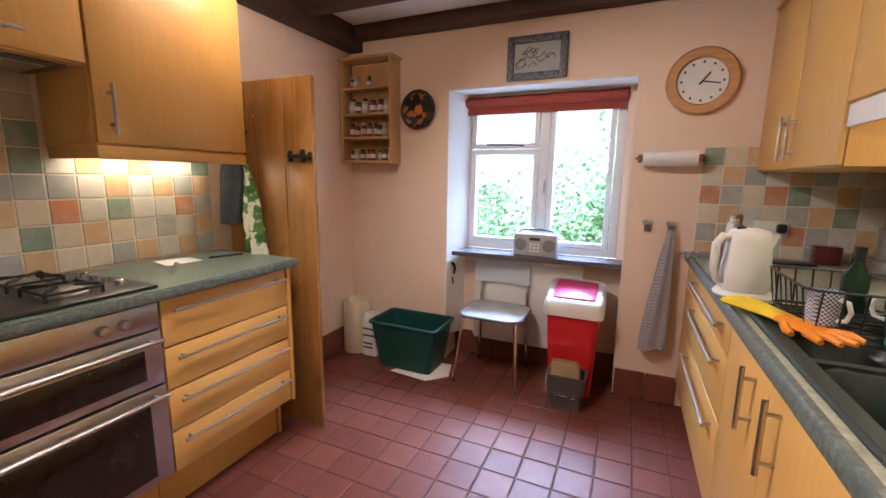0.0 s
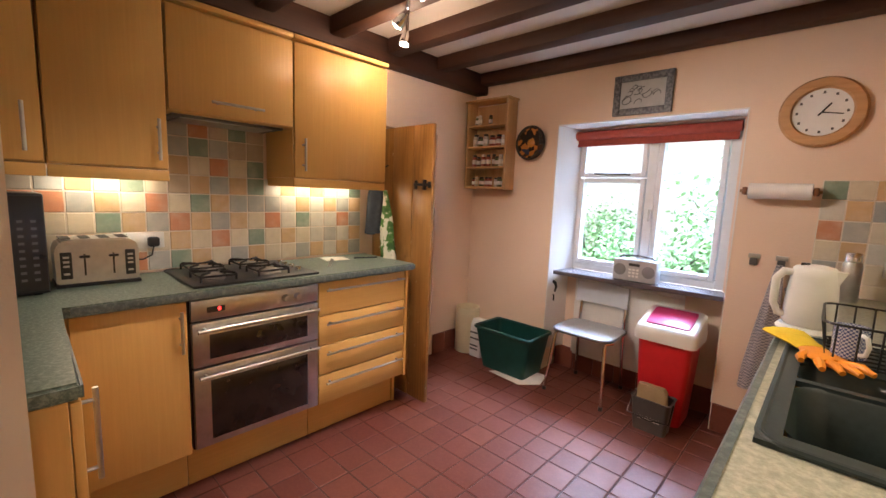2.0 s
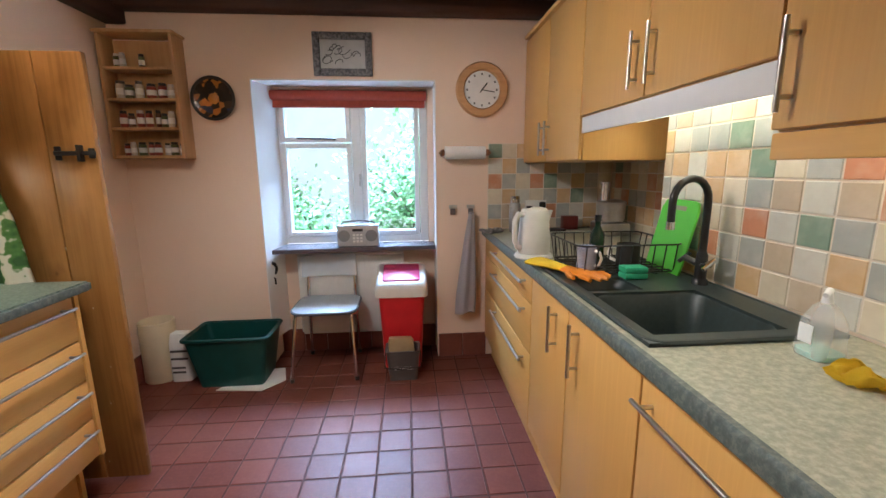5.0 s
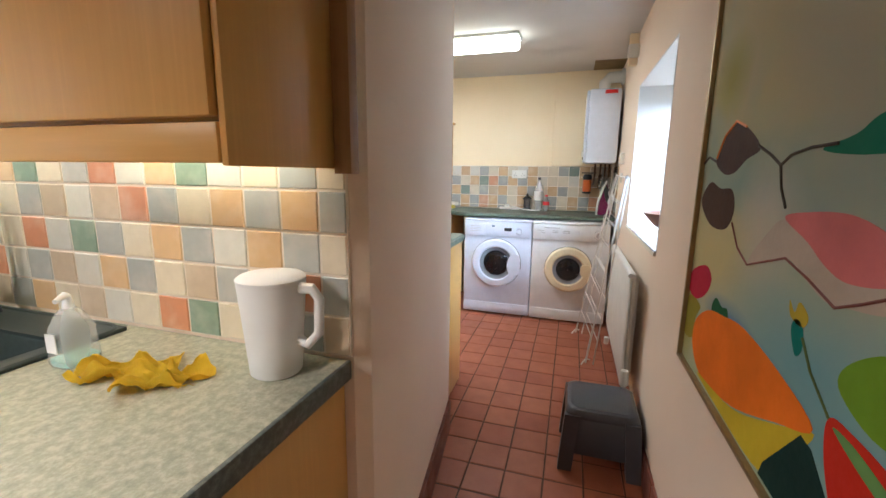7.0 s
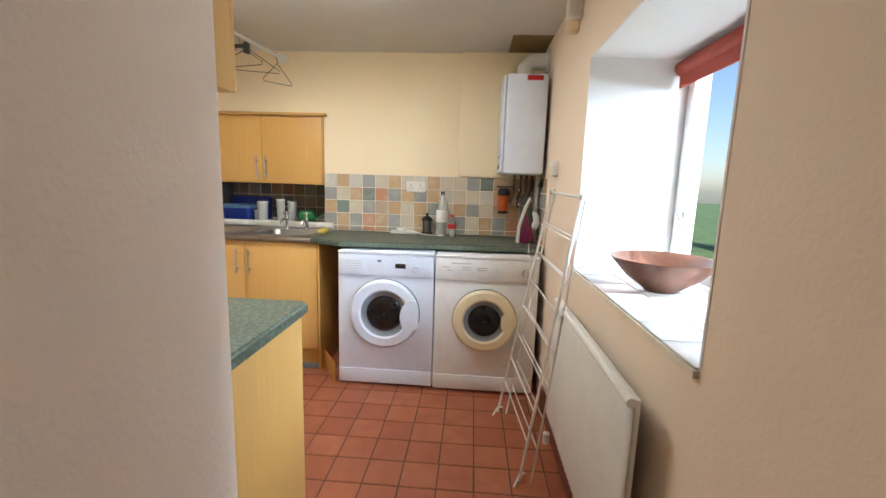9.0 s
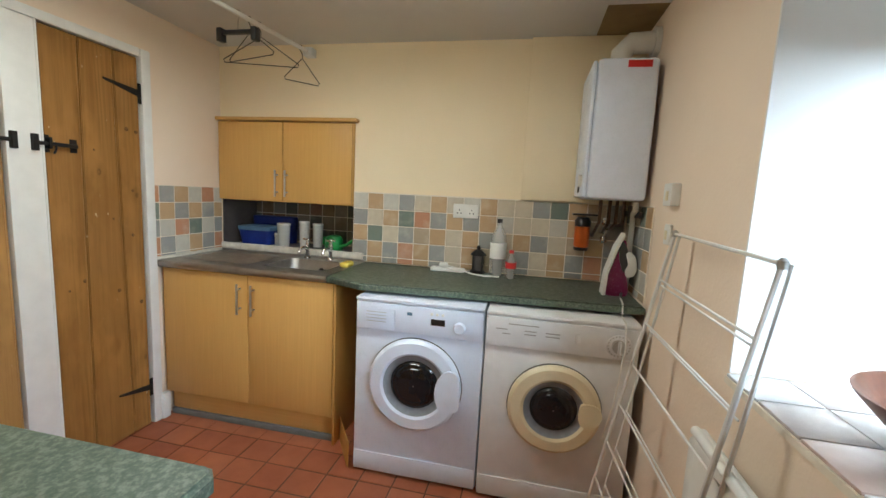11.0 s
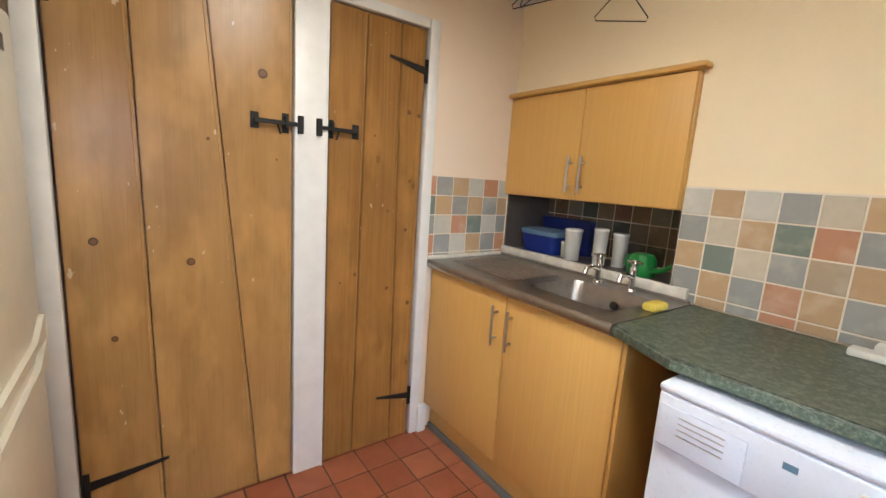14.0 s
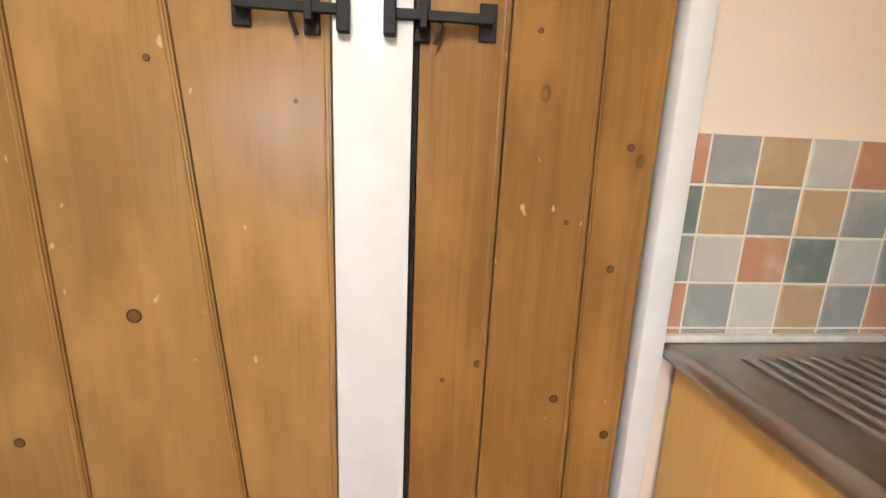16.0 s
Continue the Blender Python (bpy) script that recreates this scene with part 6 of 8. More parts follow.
# dark panels added to colour in the shade inside the recess
M_RECESS_SHADE = plain("recess_shade_gloss", (0.10, 0.085, 0.08), 0.35, var=0.2)
slab("recess_shade_panels", M_RECESS_SHADE, "dark panels coloured for the shade in the cabinet recess", (UX1 + 0.002, 2.026, 0.99, UX1 + 0.352, 2.034, 1.30), (UX1 + 0.002, 1.076, 0.99, UX1 + 0.352, 1.082, 1.30), (UX1 + 0.03, 1.082, 0.9855, UX1 + 0.352, 2.026, 0.9895), category="trim")

# things in the recess
RZ = 0.9895
M_BLUE = plain("deep_blue_plastic", (0.012, 0.03, 0.22), 0.35, var=0.15)
M_BLUE2 = plain("pale_blue_plastic", (0.12, 0.22, 0.34), 0.3, var=0.1)
M_GREEN = plain("bright_green_plastic", (0.015, 0.22, 0.045), 0.35, var=0.1)
t1 = thing("food_tub", (5.82, 1.86, RZ), "blue plastic food tub with a pale lid in the recess", "tub")
part("tub", loft(B(), [rrect(5.75, 1.75, 5.90, 1.97, 0.03, RZ + 0.001), rrect(5.735, 1.735, 5.915, 1.985, 0.035, RZ + 0.10)]), M_BLUE, t1)
part("lid", loft(B(), [rrect(5.73, 1.73, 5.92, 1.99, 0.035, RZ + 0.101), rrect(5.73, 1.73, 5.92, 1.99, 0.035, RZ + 0.125), rrect(5.74, 1.74, 5.91, 1.98, 0.03, RZ + 0.13)]), M_BLUE2, t1)
solid("blue_basin", loft(B(), [rrect(5.925, 1.66, 5.985, 1.99, 0.02, RZ + 0.001), rrect(5.922, 1.655, 5.99, 2.0, 0.02, RZ + 0.19), rrect(5.93, 1.67, 5.98, 1.98, 0.015, RZ + 0.195)]), M_BLUE, "dark blue plastic basin stored upright in the recess", "basin")
M_MILK = plain("milky_plastic", (0.52, 0.52, 0.49), 0.4, var=0.05)
for y, r, h, x in ((1.70, 0.022, 0.075, 5.79), (1.64, 0.043, 0.15, 5.77), (1.50, 0.034, 0.17, 5.80), (1.43, 0.036, 0.155, 5.86)):
    e = thing("plastic_beaker", (x, y, RZ), "milky plastic storage beaker standing in the recess", "beaker", "beakers in the recess")
    part("cup", lathe(B(), (x, y, RZ + 0.001), [(r * 0.85, 0), (r, h)], 20), M_MILK, e)
    part("lid", lathe(B(), (x, y, RZ + 0.001), [(r * 1.06, h), (r * 1.06, h + 0.008), (r * 0.9, h + 0.011), (0.002, h + 0.011)], 20), M_WHITEPL, e)
wc = thing("watering_can", (5.79, 1.26, RZ), "small bright green plastic watering can in the recess", "watering can")
part("body", lathe(B(), (5.79, 1.27, RZ + 0.001), [(0.058, 0), (0.062, 0.006), (0.06, 0.07), (0.045, 0.095), (0.028, 0.10)], 22), M_GREEN, wc)
part("spout", tube(B(), [(5.77, 1.22, RZ + 0.03), (5.75, 1.16, RZ + 0.045), (5.73, 1.10, RZ + 0.085)], [0.014, 0.011, 0.009], 10), M_GREEN, wc)
part("handle", tube(B(), [(5.79, 1.31, RZ + 0.085), (5.79, 1.345, RZ + 0.08), (5.79, 1.35, RZ + 0.04), (5.79, 1.325, RZ + 0.02)], 0.008, 8), M_GREEN, wc)

# ---- washing machine and dryer ----
def front_loader(name, label, category, y0, y1, xf, top, mat, ring, ring_r, glass_r, cz, cy, tab):
    e = thing(name, (xf + 0.27, (y0 + y1) / 2, 0), label, category)
    part("cabinet", bx(xf + 0.004, y0, 0.015, xf + 0.54, y1, top - 0.02, bevel=0.008), mat, e)
    part("lid", bx(xf - 0.006, y0, top - 0.019, xf + 0.54, y1, top, bevel=0.008), mat, e)
    part("control_panel", bx(xf - 0.008, y0 + 0.006, top - 0.155, xf + 0.003, y1 - 0.006, top - 0.022, bevel=0.004), mat, e)
    part("kick_panel", bx(xf - 0.004, y0 + 0.004, 0.018, xf + 0.003, y1 - 0.004, 0.115, bevel=0.003), mat, e)
    for y in (y0 + 0.05, y1 - 0.05):
        for x in (xf + 0.05, xf + 0.48):
            part("foot", lathe(B(), (x, y, 0), [(0.018, 0), (0.014, 0.016)], 10), M_BLACK, e)
    c = (xf, cy, cz)
    part("seam", lathe(B(), (xf + 0.003, cy, cz), [(ring_r + 0.004, -0.002), (ring_r + 0.004, -0.006)], 40, "x"), M_GREYPL, e, "dark door seam")
    d = part("door", lathe(B(), c, [(ring_r, -0.003), (ring_r, -0.018), (ring_r - 0.015, -0.032), (glass_r + 0.012, -0.034), (glass_r, -0.024)], 44, "x", False), ring, e)
    part("gasket", lathe(B(), c, [(glass_r, -0.025), (glass_r * 0.96, -0.019), (glass_r * 0.84, -0.009), (glass_r * 0.78, -0.007)], 40, "x", False), M_GASKET, d, "grey rubber door gasket")
    part("glass", lathe(B(), c, [(glass_r * 0.79, -0.006), (glass_r * 0.74, -0.015), (glass_r * 0.62, -0.021), (glass_r * 0.3, -0.025), (0.004, -0.026)], 40, "x", False), M_PORT, d, "dark bulging door glass")
    for w, h in ((0.70, 0.0185), (0.55, 0.0235)):
        part("glass_ridge", lathe(B(), c, [(glass_r * w + 0.002, -h + 0.001), (glass_r * w, -h - 0.0012), (glass_r * w - 0.002, -h + 0.0002)], 40, "x", False), M_PORT, d)
    part("pull", prism(B(), smooth_loop(tab, 4), "x", xf - 0.043, xf - 0.022), ring, d, "door pull")
    return e


wm = front_loader("washing_machine", "white front-loading washing machine under the worktop", "washing machine", 0.138, 0.758, 5.0, 0.902, M_APPL, M_APPL, 0.225, 0.15, 0.50, 0.452, [(0.31, 0.40), (0.235, 0.42), (0.232, 0.50), (0.24, 0.58), (0.29, 0.60), (0.335, 0.55), (0.345, 0.47)])
XP = 5.0 - 0.008
part("detergent_drawer", bx(XP - 0.004, 0.56, 0.75, XP, 0.745, 0.855, bevel=0.003), M_APPL, wm)
for z in (0.79, 0.805, 0.82, 0.835):
    part("printed_mark", bx(XP - 0.0046, 0.60, z, XP - 0.0041, 0.70, z + 0.003), M_STEEL, wm)
part("display", bx(XP - 0.003, 0.318, 0.80, XP + 0.001, 0.385, 0.83, bevel=0.002), M_BLACK, wm)
part("dial", lathe(B(), (XP, 0.25, 0.80), [(0.028, 0), (0.027, -0.012), (0.022, -0.018), (0.003, -0.019)], 22, "x"), M_APPL, wm)
for i in range(3):
    part("button", lathe(B(), (XP, 0.382 - i * 0.026, 0.852), [(0.007, 0), (0.006, -0.004), (0.001, -0.0045)], 12, "x"), M_WHITEPL, wm)
part("brand_mark", bx(XP - 0.001, 0.475, 0.835, XP + 0.001, 0.50, 0.85), M_BLUE2, wm)
dy = front_loader("tumble_dryer", "aged white front-loading tumble dryer with a cream door ring", "tumble dryer", -0.515, 0.13, 4.985, 0.902, M_APPL2, M_CREAM, 0.20, 0.13, 0.49, -0.188, [(-0.30, 0.45), (-0.30, 0.535), (-0.36, 0.54), (-0.388, 0.50), (-0.365, 0.45)])
XP = 4.985 - 0.008
part("dial_ring", lathe(B(), (XP, -0.43, 0.805), [(0.05, 0), (0.049, -0.002), (0.03, -0.0025)], 28, "x"), M_APPL2, dy)
for i in range(20):
    a = i * math.tau / 20
    y, z = -0.43 + 0.043 * math.cos(a), 0.805 + 0.043 * math.sin(a)
    part("dial_mark", bx(XP - 0.0030, y - 0.0022, z - 0.0022, XP - 0.0020, y + 0.0022, z + 0.0022), M_STEEL_D, dy)
part("dial", lathe(B(), (XP, -0.43, 0.805), [(0.03, -0.002), (0.028, -0.014), (0.003, -0.015)], 24, "x"), M_STEEL, dy)
part("dial_grip", bx(XP - 0.026, -0.436, 0.777, XP - 0.013, -0.424, 0.833, bevel=0.003), M_APPL2, dy)
part("switch", bx(XP - 0.008, -0.275, 0.80, XP, -0.255, 0.84, bevel=0.003), M_APPL2, dy)
for y, w, z in ((0.035, 0.05, 0.825), (0.02, 0.035, 0.805), (-0.10, 0.13, 0.85), (-0.09, 0.05, 0.825), (-0.09, 0.05, 0.81), (-0.19, 0.06, 0.825), (-0.19, 0.06, 0.81)):
    part("printed_mark", bx(XP - 0.0008, y, z, XP + 0.0002, y + w, z + 0.004), M_STEEL_D, dy)
part("top_seam", bx(XP + 0.002, -0.51, 0.872, XP + 0.010, 0.126, 0.875), M_GREYPL, dy)

# ---- boiler corner ----
bo = thing("boiler", (5.42, -0.4, 1.41), "white wall-hung gas boiler with a red label", "boiler")
part("casing", bx(5.225, -0.535, 1.415, 5.63, -0.275, 2.045, bevel=0.02), M_APPL, bo)
part("front_panel", bx(5.235, -0.274, 1.425, 5.62, -0.255, 2.035, bevel=0.008), M_APPL, bo)
part("knob", lathe(B(), (5.30, -0.2549, 1.50), [(0.03, 0), (0.028, 0.014), (0.003, 0.016)], 18, "y"), M_WHITEPL, bo)
part("gauge", bx(5.36, -0.2548, 1.445, 5.40, -0.248, 1.475, bevel=0.003), M_GREYPL, bo)
part("red_label", bx(5.2235, -0.50, 2.0, 5.2252, -0.40, 2.03), M_RED, bo, "red maker's label")
part("flue", tube(B(), [(5.42, -0.40, 2.04), (5.42, -0.40, 2.12), (5.42, -0.44, 2.165), (5.42, -0.56, 2.17)], 0.05, 18), M_WHITEPL, bo, "white flue pipe")
part("flue_collar", tube(B(), [(5.42, -0.535, 2.17), (5.42, -0.56, 2.17)], 0.068, 18), M_WHITEPL, bo)
pp = thing("boiler_pipework", (5.5, -0.45, 1.3), "dark copper valves and pipes under the boiler", "pipes")
M_COPPER = plain("tarnished_copper", (0.12, 0.07, 0.045), 0.4, 0.8, 0.3, 30)
part("mounting_rail", bx(5.30, -0.545, 1.335, 5.62, -0.53, 1.365), M_BLACK, pp)
for i, y in enumerate((-0.50, -0.46, -0.42, -0.37)):
    part("pipe", tube(B(), [(5.50 - i * 0.03, y, 1.414), (5.50 - i * 0.03, y, 1.30), (5.60, y, 1.28 - 0.02 * i), (5.645, y, 1.28 - 0.02 * i)], 0.009, 8), M_COPPER, pp)
for z in (1.20, 1.25, 1.30):
    part("valve", lathe(B(), (5.60, -0.43, z), [(0.012, -0.02), (0.018, -0.01), (0.018, 0.01), (0.012, 0.02)], 12), M_CHROME, pp)
part("drain_pipe", tube(B(), [(5.34, -0.52, 1.41), (5.34, -0.52, 1.37), (5.40, -0.525, 1.35), (5.42, -0.53, 1.30), (5.42, -0.53, 0.93)], 0.0135, 10), M_WHITEPL, pp, "white plastic waste pipe")
to = thing("torch", (5.60, -0.30, 1.15), "black and orange torch hanging on the tiles", "torch")
part("body", lathe(B(), (5.60, -0.315, 1.15), [(0.035, 0), (0.04, 0.01), (0.04, 0.11), (0.035, 0.115)], 18), plain("orange_plastic", (0.62, 0.12, 0.015), 0.4), to)
part("head", lathe(B(), (5.60, -0.315, 1.266), [(0.042, 0), (0.044, 0.03), (0.03, 0.05)], 18), M_BLACK, to)
part("foot_ring", lathe(B(), (5.60, -0.315, 1.132), [(0.036, 0), (0.04, 0.008), (0.04, 0.018)], 18), M_BLACK, to)
part("strap", bx(5.615, -0.40, 1.325, 5.653, -0.26, 1.335), M_BLACK, to)
solid("pipe_boxing", bx(UX1 - 0.03, KY0 + 0.001, 1.397, UX1 - 0.001, 0.032, 2.284, bevel=0.004), M_WALL_U, "cream plastered boxing over pipes by the boiler", "boxing", "structure")
# thin brown sheet on the ceiling above the boiler
solid("ceiling_patch", bx(5.28, KY0 + 0.001, 2.2835, 5.655, -0.30, 2.2848), plain("brown_patch", (0.30, 0.21, 0.10), 0.9, var=0.3, scale=5), "brown ceiling patch above the boiler", "stain", "structure")

# ---- things on the utility worktop ----
WZ = 0.9525
ir = thing("steam_iron", (5.33, -0.42, WZ), "purple and white steam iron standing on its heel", "iron")
part("soleplate", loft(B(), [[(5.335 + xa, -0.461 + u * 0.74, WZ + v * 1.1) for u, v in ((0.085, 0.0), (0.074, 0.10), (0.025, 0.22), (-0.02, 0.28), (-0.024, 0.27), (0.012, 0.21), (0.058, 0.10), (0.066, 0.0))] for xa in (-0.045, 0.045)]), M_WHITEPL, ir, "pale soleplate")
M_PURPLE = plain("purple_plastic", (0.16, 0.008, 0.06), 0.25, var=0.1)
part("body", loft(B(), [[(5.335 + xa, -0.461 + u * 0.74, WZ + v * 1.1) for u, v in smooth_loop([(0.062, 0.004), (0.055, 0.09), (0.014, 0.19), (-0.02, 0.25), (-0.04, 0.22), (-0.03, 0.13), (-0.06, 0.08), (-0.065, 0.004)], 3)] for xa in (-0.038, 0.0, 0.038)]), M_PURPLE, ir)
part("grip_recess", loft(B(), [[(5.335 + xa, u, WZ + v) for u, v in smooth_loop([(-0.453, 0.262), (-0.474, 0.268), (-0.500, 0.215), (-0.507, 0.135), (-0.487, 0.118), (-0.470, 0.155), (-0.458, 0.205)], 3)] for xa in (-0.042, 0.042)]), M_BLACK, ir, "black panel under the grip")
part("handle", loft(B(), [[(5.335 + xa, -0.515 + (u + 0.515) * q, WZ + 0.158 + (v - 0.158) * q) for u, v in smooth_loop([(-0.490, 0.212), (-0.515, 0.216), (-0.538, 0.185), (-0.544, 0.135), (-0.528, 0.102), (-0.500, 0.100), (-0.492, 0.128), (-0.502, 0.16)], 3)] for xa, q in ((-0.048, 0.86), (-0.043, 1.0), (0.043, 1.0), (0.048, 0.86))]), M_WHITEPL, ir, "white iron handle")
part("flex_sleeve", tube(B(), [(5.335, -0.500, WZ + 0.022), (5.275, -0.480, WZ + 0.012), (5.225, -0.470, WZ + 0.007)], 0.0058, 8), M_BLACK, ir, "black flex sleeve")
part("flex", tube(B(), [(5.226, -0.470, WZ + 0.007), (5.125, -0.460, WZ + 0.0045), (5.098, -0.456, 0.935), (5.083, -0.454, 0.908), (4.990, -0.451, 0.907), (4.972, -0.450, 0.892), (4.946, -0.450, 0.81), (4.955, -0.440, 0.68), (4.962, -0.430, 0.55), (4.966, -0.400, 0.40)], 0.004, 6), M_WHITEPL, ir, "white flex")
b1 = thing("water_bottle", (5.585, 0.14, WZ), "large clear plastic bottle with a white label", "bottle")
part("bottle", lathe(B(), (5.585, 0.14, WZ), [(0.042, 0), (0.047, 0.008), (0.047, 0.20), (0.042, 0.235), (0.018, 0.285), (0.014, 0.29), (0.014, 0.31)], 22), M_PLASTIC_CLEAR, b1)
part("label_band", lathe(B(), (5.585, 0.14, WZ), [(0.0475, 0.10), (0.0475, 0.19)], 22, cap=False), M_PAPER, b1, "white printed label")
part("cap", lathe(B(), (5.585, 0.14, WZ), [(0.0155, 0.305), (0.0155, 0.328), (0.002, 0.329)], 16), M_BLACK, b1)
b2 = thing("drink_bottle", (5.52, 0.06, WZ), "small clear drink bottle with a red label and cap", "bottle")
part("bottle", lathe(B(), (5.52, 0.06, WZ), [(0.028, 0), (0.031, 0.006), (0.028, 0.05), (0.031, 0.09), (0.012, 0.135), (0.012, 0.145)], 20), M_PLASTIC_CLEAR, b2)
part("label_band", lathe(B(), (5.52, 0.06, WZ), [(0.0315, 0.058), (0.0318, 0.092)], 20, cap=False), M_RED, b2, "red label")
part("cap", lathe(B(), (5.52, 0.06, WZ), [(0.014, 0.143), (0.014, 0.16), (0.002, 0.161)], 14), M_RED, b2)
ln = thing("lantern", (5.60, 0.255, WZ), "small black metal candle lantern on the worktop", "lantern")
part("base", lathe(B(), (5.60, 0.255, WZ), [(0.045, 0), (0.045, 0.012), (0.036, 0.018)], 8), M_IRON, ln)
part("roof", lathe(B(), (5.60, 0.255, WZ), [(0.045, 0.105), (0.045, 0.112), (0.022, 0.135), (0.01, 0.14), (0.012, 0.155), (0.002, 0.165)], 8), M_IRON, ln)
for a in range(4):
    t = radians(45 + 90 * a)
    part("post", tube(B(), [(5.60 + 0.038 * math.cos(t), 0.255 + 0.038 * math.sin(t), WZ + 0.015), (5.60 + 0.038 * math.cos(t), 0.255 + 0.038 * math.sin(t), WZ + 0.108)], 0.004, 6), M_IRON, ln)
part("glass", lathe(B(), (5.60, 0.255, WZ), [(0.031, 0.018), (0.031, 0.105)], 12, cap=False), plain("smoky_glass", (0.10, 0.09, 0.09), 0.1), ln)
ex = thing("extension_lead", (5.56, 0.44, WZ), "white extension socket block with its plug and cable", "extension lead")
part("block", bx(5.545, 0.33, WZ, 5.60, 0.53, WZ + 0.022, bevel=0.005), M_WHITEPL, ex)
part("plug", bx(5.545, 0.43, WZ + 0.023, 5.59, 0.48, WZ + 0.05, bevel=0.008), M_WHITEPL, ex)
part("cable", tube(B(), [(5.56, 0.43, WZ + 0.035), (5.52, 0.36, WZ + 0.03), (5.50, 0.28, WZ + 0.01), (5.48, 0.20, WZ + 0.006), (5.50, 0.12, WZ + 0.006)], 0.005, 6), M_WHITEPL, ex)
so = thing("wall_socket", (UX1, 0.35, 1.31), "white double wall socket on the tiles", "socket")
part("plate", bx(UX1 - 0.022, 0.276, 1.268, UX1 - 0.0095, 0.428, 1.352, bevel=0.004), M_WHITEPL, so)
for y in (0.315, 0.39):
    for dy_, dz in ((0, 0.012), (-0.011, -0.008), (0.011, -0.008)):
        part("pin_hole", bx(UX1 - 0.0228, y + dy_ - 0.003, 1.305 + dz - 0.004, UX1 - 0.0218, y + dy_ + 0.003, 1.305 + dz + 0.004), M_BLACK, so)
for x0, z0, x1, z1, nm in ((4.86, 1.40, 4.95, 1.485, "thermostat"), (4.90, 1.25, 4.97, 1.33, "wall_switch")):
    e = thing(nm, (x0, KY0, z0), "small white plastic control box on the plaster wall", "switch")
    part("box", bx(x0, KY0 + 0.0005, z0, x1, KY0 + (0.035 if nm == "thermostat" else 0.012), z1, bevel=0.005), M_WHITEPL, e)
    part("dial", bx(x0 + 0.025, KY0 + 0.0355 if nm == "thermostat" else KY0 + 0.0125, z0 + 0.02, x0 + 0.05, KY0 + (0.039 if nm == "thermostat" else 0.016), z0 + 0.055, bevel=0.001), M_CREAM, e)

# ---- two plank doors ----
DY = 2.03


def plank_door(name, label, xs, mat, group=""):
    e = thing(name, ((xs[0][0] + xs[-1][0]) / 2, DY, 0), label, "door", kind="structure")
    for (a0, a1), (b0, b1) in zip(xs, xs[1:]):
        bm = loft(B(), [[(lo + 0.002, DY, z), (hi - 0.002, DY, z), (hi - 0.002, DY + 0.026, z), (lo + 0.002, DY + 0.026, z)] for lo, hi, z in ((a1, b1, 0.008), (a0, b0, 2.025))])
        bmesh.ops.bevel(bm, geom=bm.edges[:], offset=0.0035, segments=2, affect="EDGES")
        part("plank", bm, mat, e)
        part("bead", tube(B(), [(b1 - 0.012, DY + 0.001, 0.012), (b0 - 0.012, DY + 0.001, 2.02)], 0.0028, 6), mat, e)
    return e


def strap_hinge(e, x, z, way, ln):
    bm = loft(B(), [[(x, DY - 0.006, z - 0.017), (x, DY - 0.001, z - 0.017), (x, DY - 0.001, z + 0.017), (x, DY - 0.006, z + 0.017)],
                    [(x + way * ln, DY - 0.005, z + 0.026), (x + way * ln, DY - 0.001, z + 0.026), (x + way * ln, DY - 0.001, z + 0.036), (x + way * ln, DY - 0.005, z + 0.036)]])
    box(bm, x - 0.012, DY - 0.0075, z - 0.052, x + 0.008, DY - 0.001, z + 0.052, 0.002, 1)
    part("hinge", bm, M_IRON, e, "black iron strap hinge")


def iron_latch(e, x, way, z=1.533):
    """A Suffolk latch whose bar runs to the door's edge at x."""
    bm = B()
    def blk(u0, u1, y0, y1, z0, z1):
        a, b = sorted((x + way * u0, x + way * u1))
        box(bm, a, DY + y0, z + z0, b, DY + y1, z + z1, 0.0015, 1)
    blk(-0.175, -0.145, -0.006, -0.001, -0.03, 0.03)
    blk(-0.165, 0.012, -0.027, -0.018, -0.009, 0.007)
    blk(-0.165, -0.150, -0.019, -0.005, -0.009, 0.007)
    blk(-0.062, -0.036, -0.007, -0.001, -0.037, 0.037)
    blk(-0.056, -0.044, -0.034, -0.006, -0.022, 0.026)
    blk(-0.006, 0.014, -0.034, -0.001, -0.035, 0.033)
    tube(bm, [(x - way * 0.082, DY - 0.014, z - 0.002), (x - way * 0.078, DY - 0.02, z - 0.02), (x - way * 0.07, DY - 0.018, z - 0.042)], 0.004, 6)
    part("latch", bm, M_IRON, e, "black iron thumb latch")


d2 = plank_door("door_2", "wide closed stripped pine plank door with an iron latch", ((3.752, 3.752), (3.951, 3.988), (4.162, 4.322), (4.458, 4.458)), M_PINE2)
iron_latch(d2, 4.478, 1)
M_KNOT = plain("pine_knot", (0.17, 0.075, 0.022), 0.4, var=0.3, scale=60)
M_KNOT_RIM = plain("pine_knot_rim", (0.055, 0.024, 0.009), 0.5, var=0.3, scale=60)


def knot(e, x, z, r):
    """A round knot with a dark rim, flush in a plank."""
    k = part("knot", lathe(B(), (x, DY, z), [(r * 0.72, 0.002), (r * 0.72, -0.0005), (0.002, -0.0006)], 14, "y"), M_KNOT, e)
    part("knot_rim", lathe(B(), (x, DY, z), [(r, 0.002), (r, -0.0004), (r * 0.73, -0.0006)], 14, "y", False), M_KNOT_RIM, k)


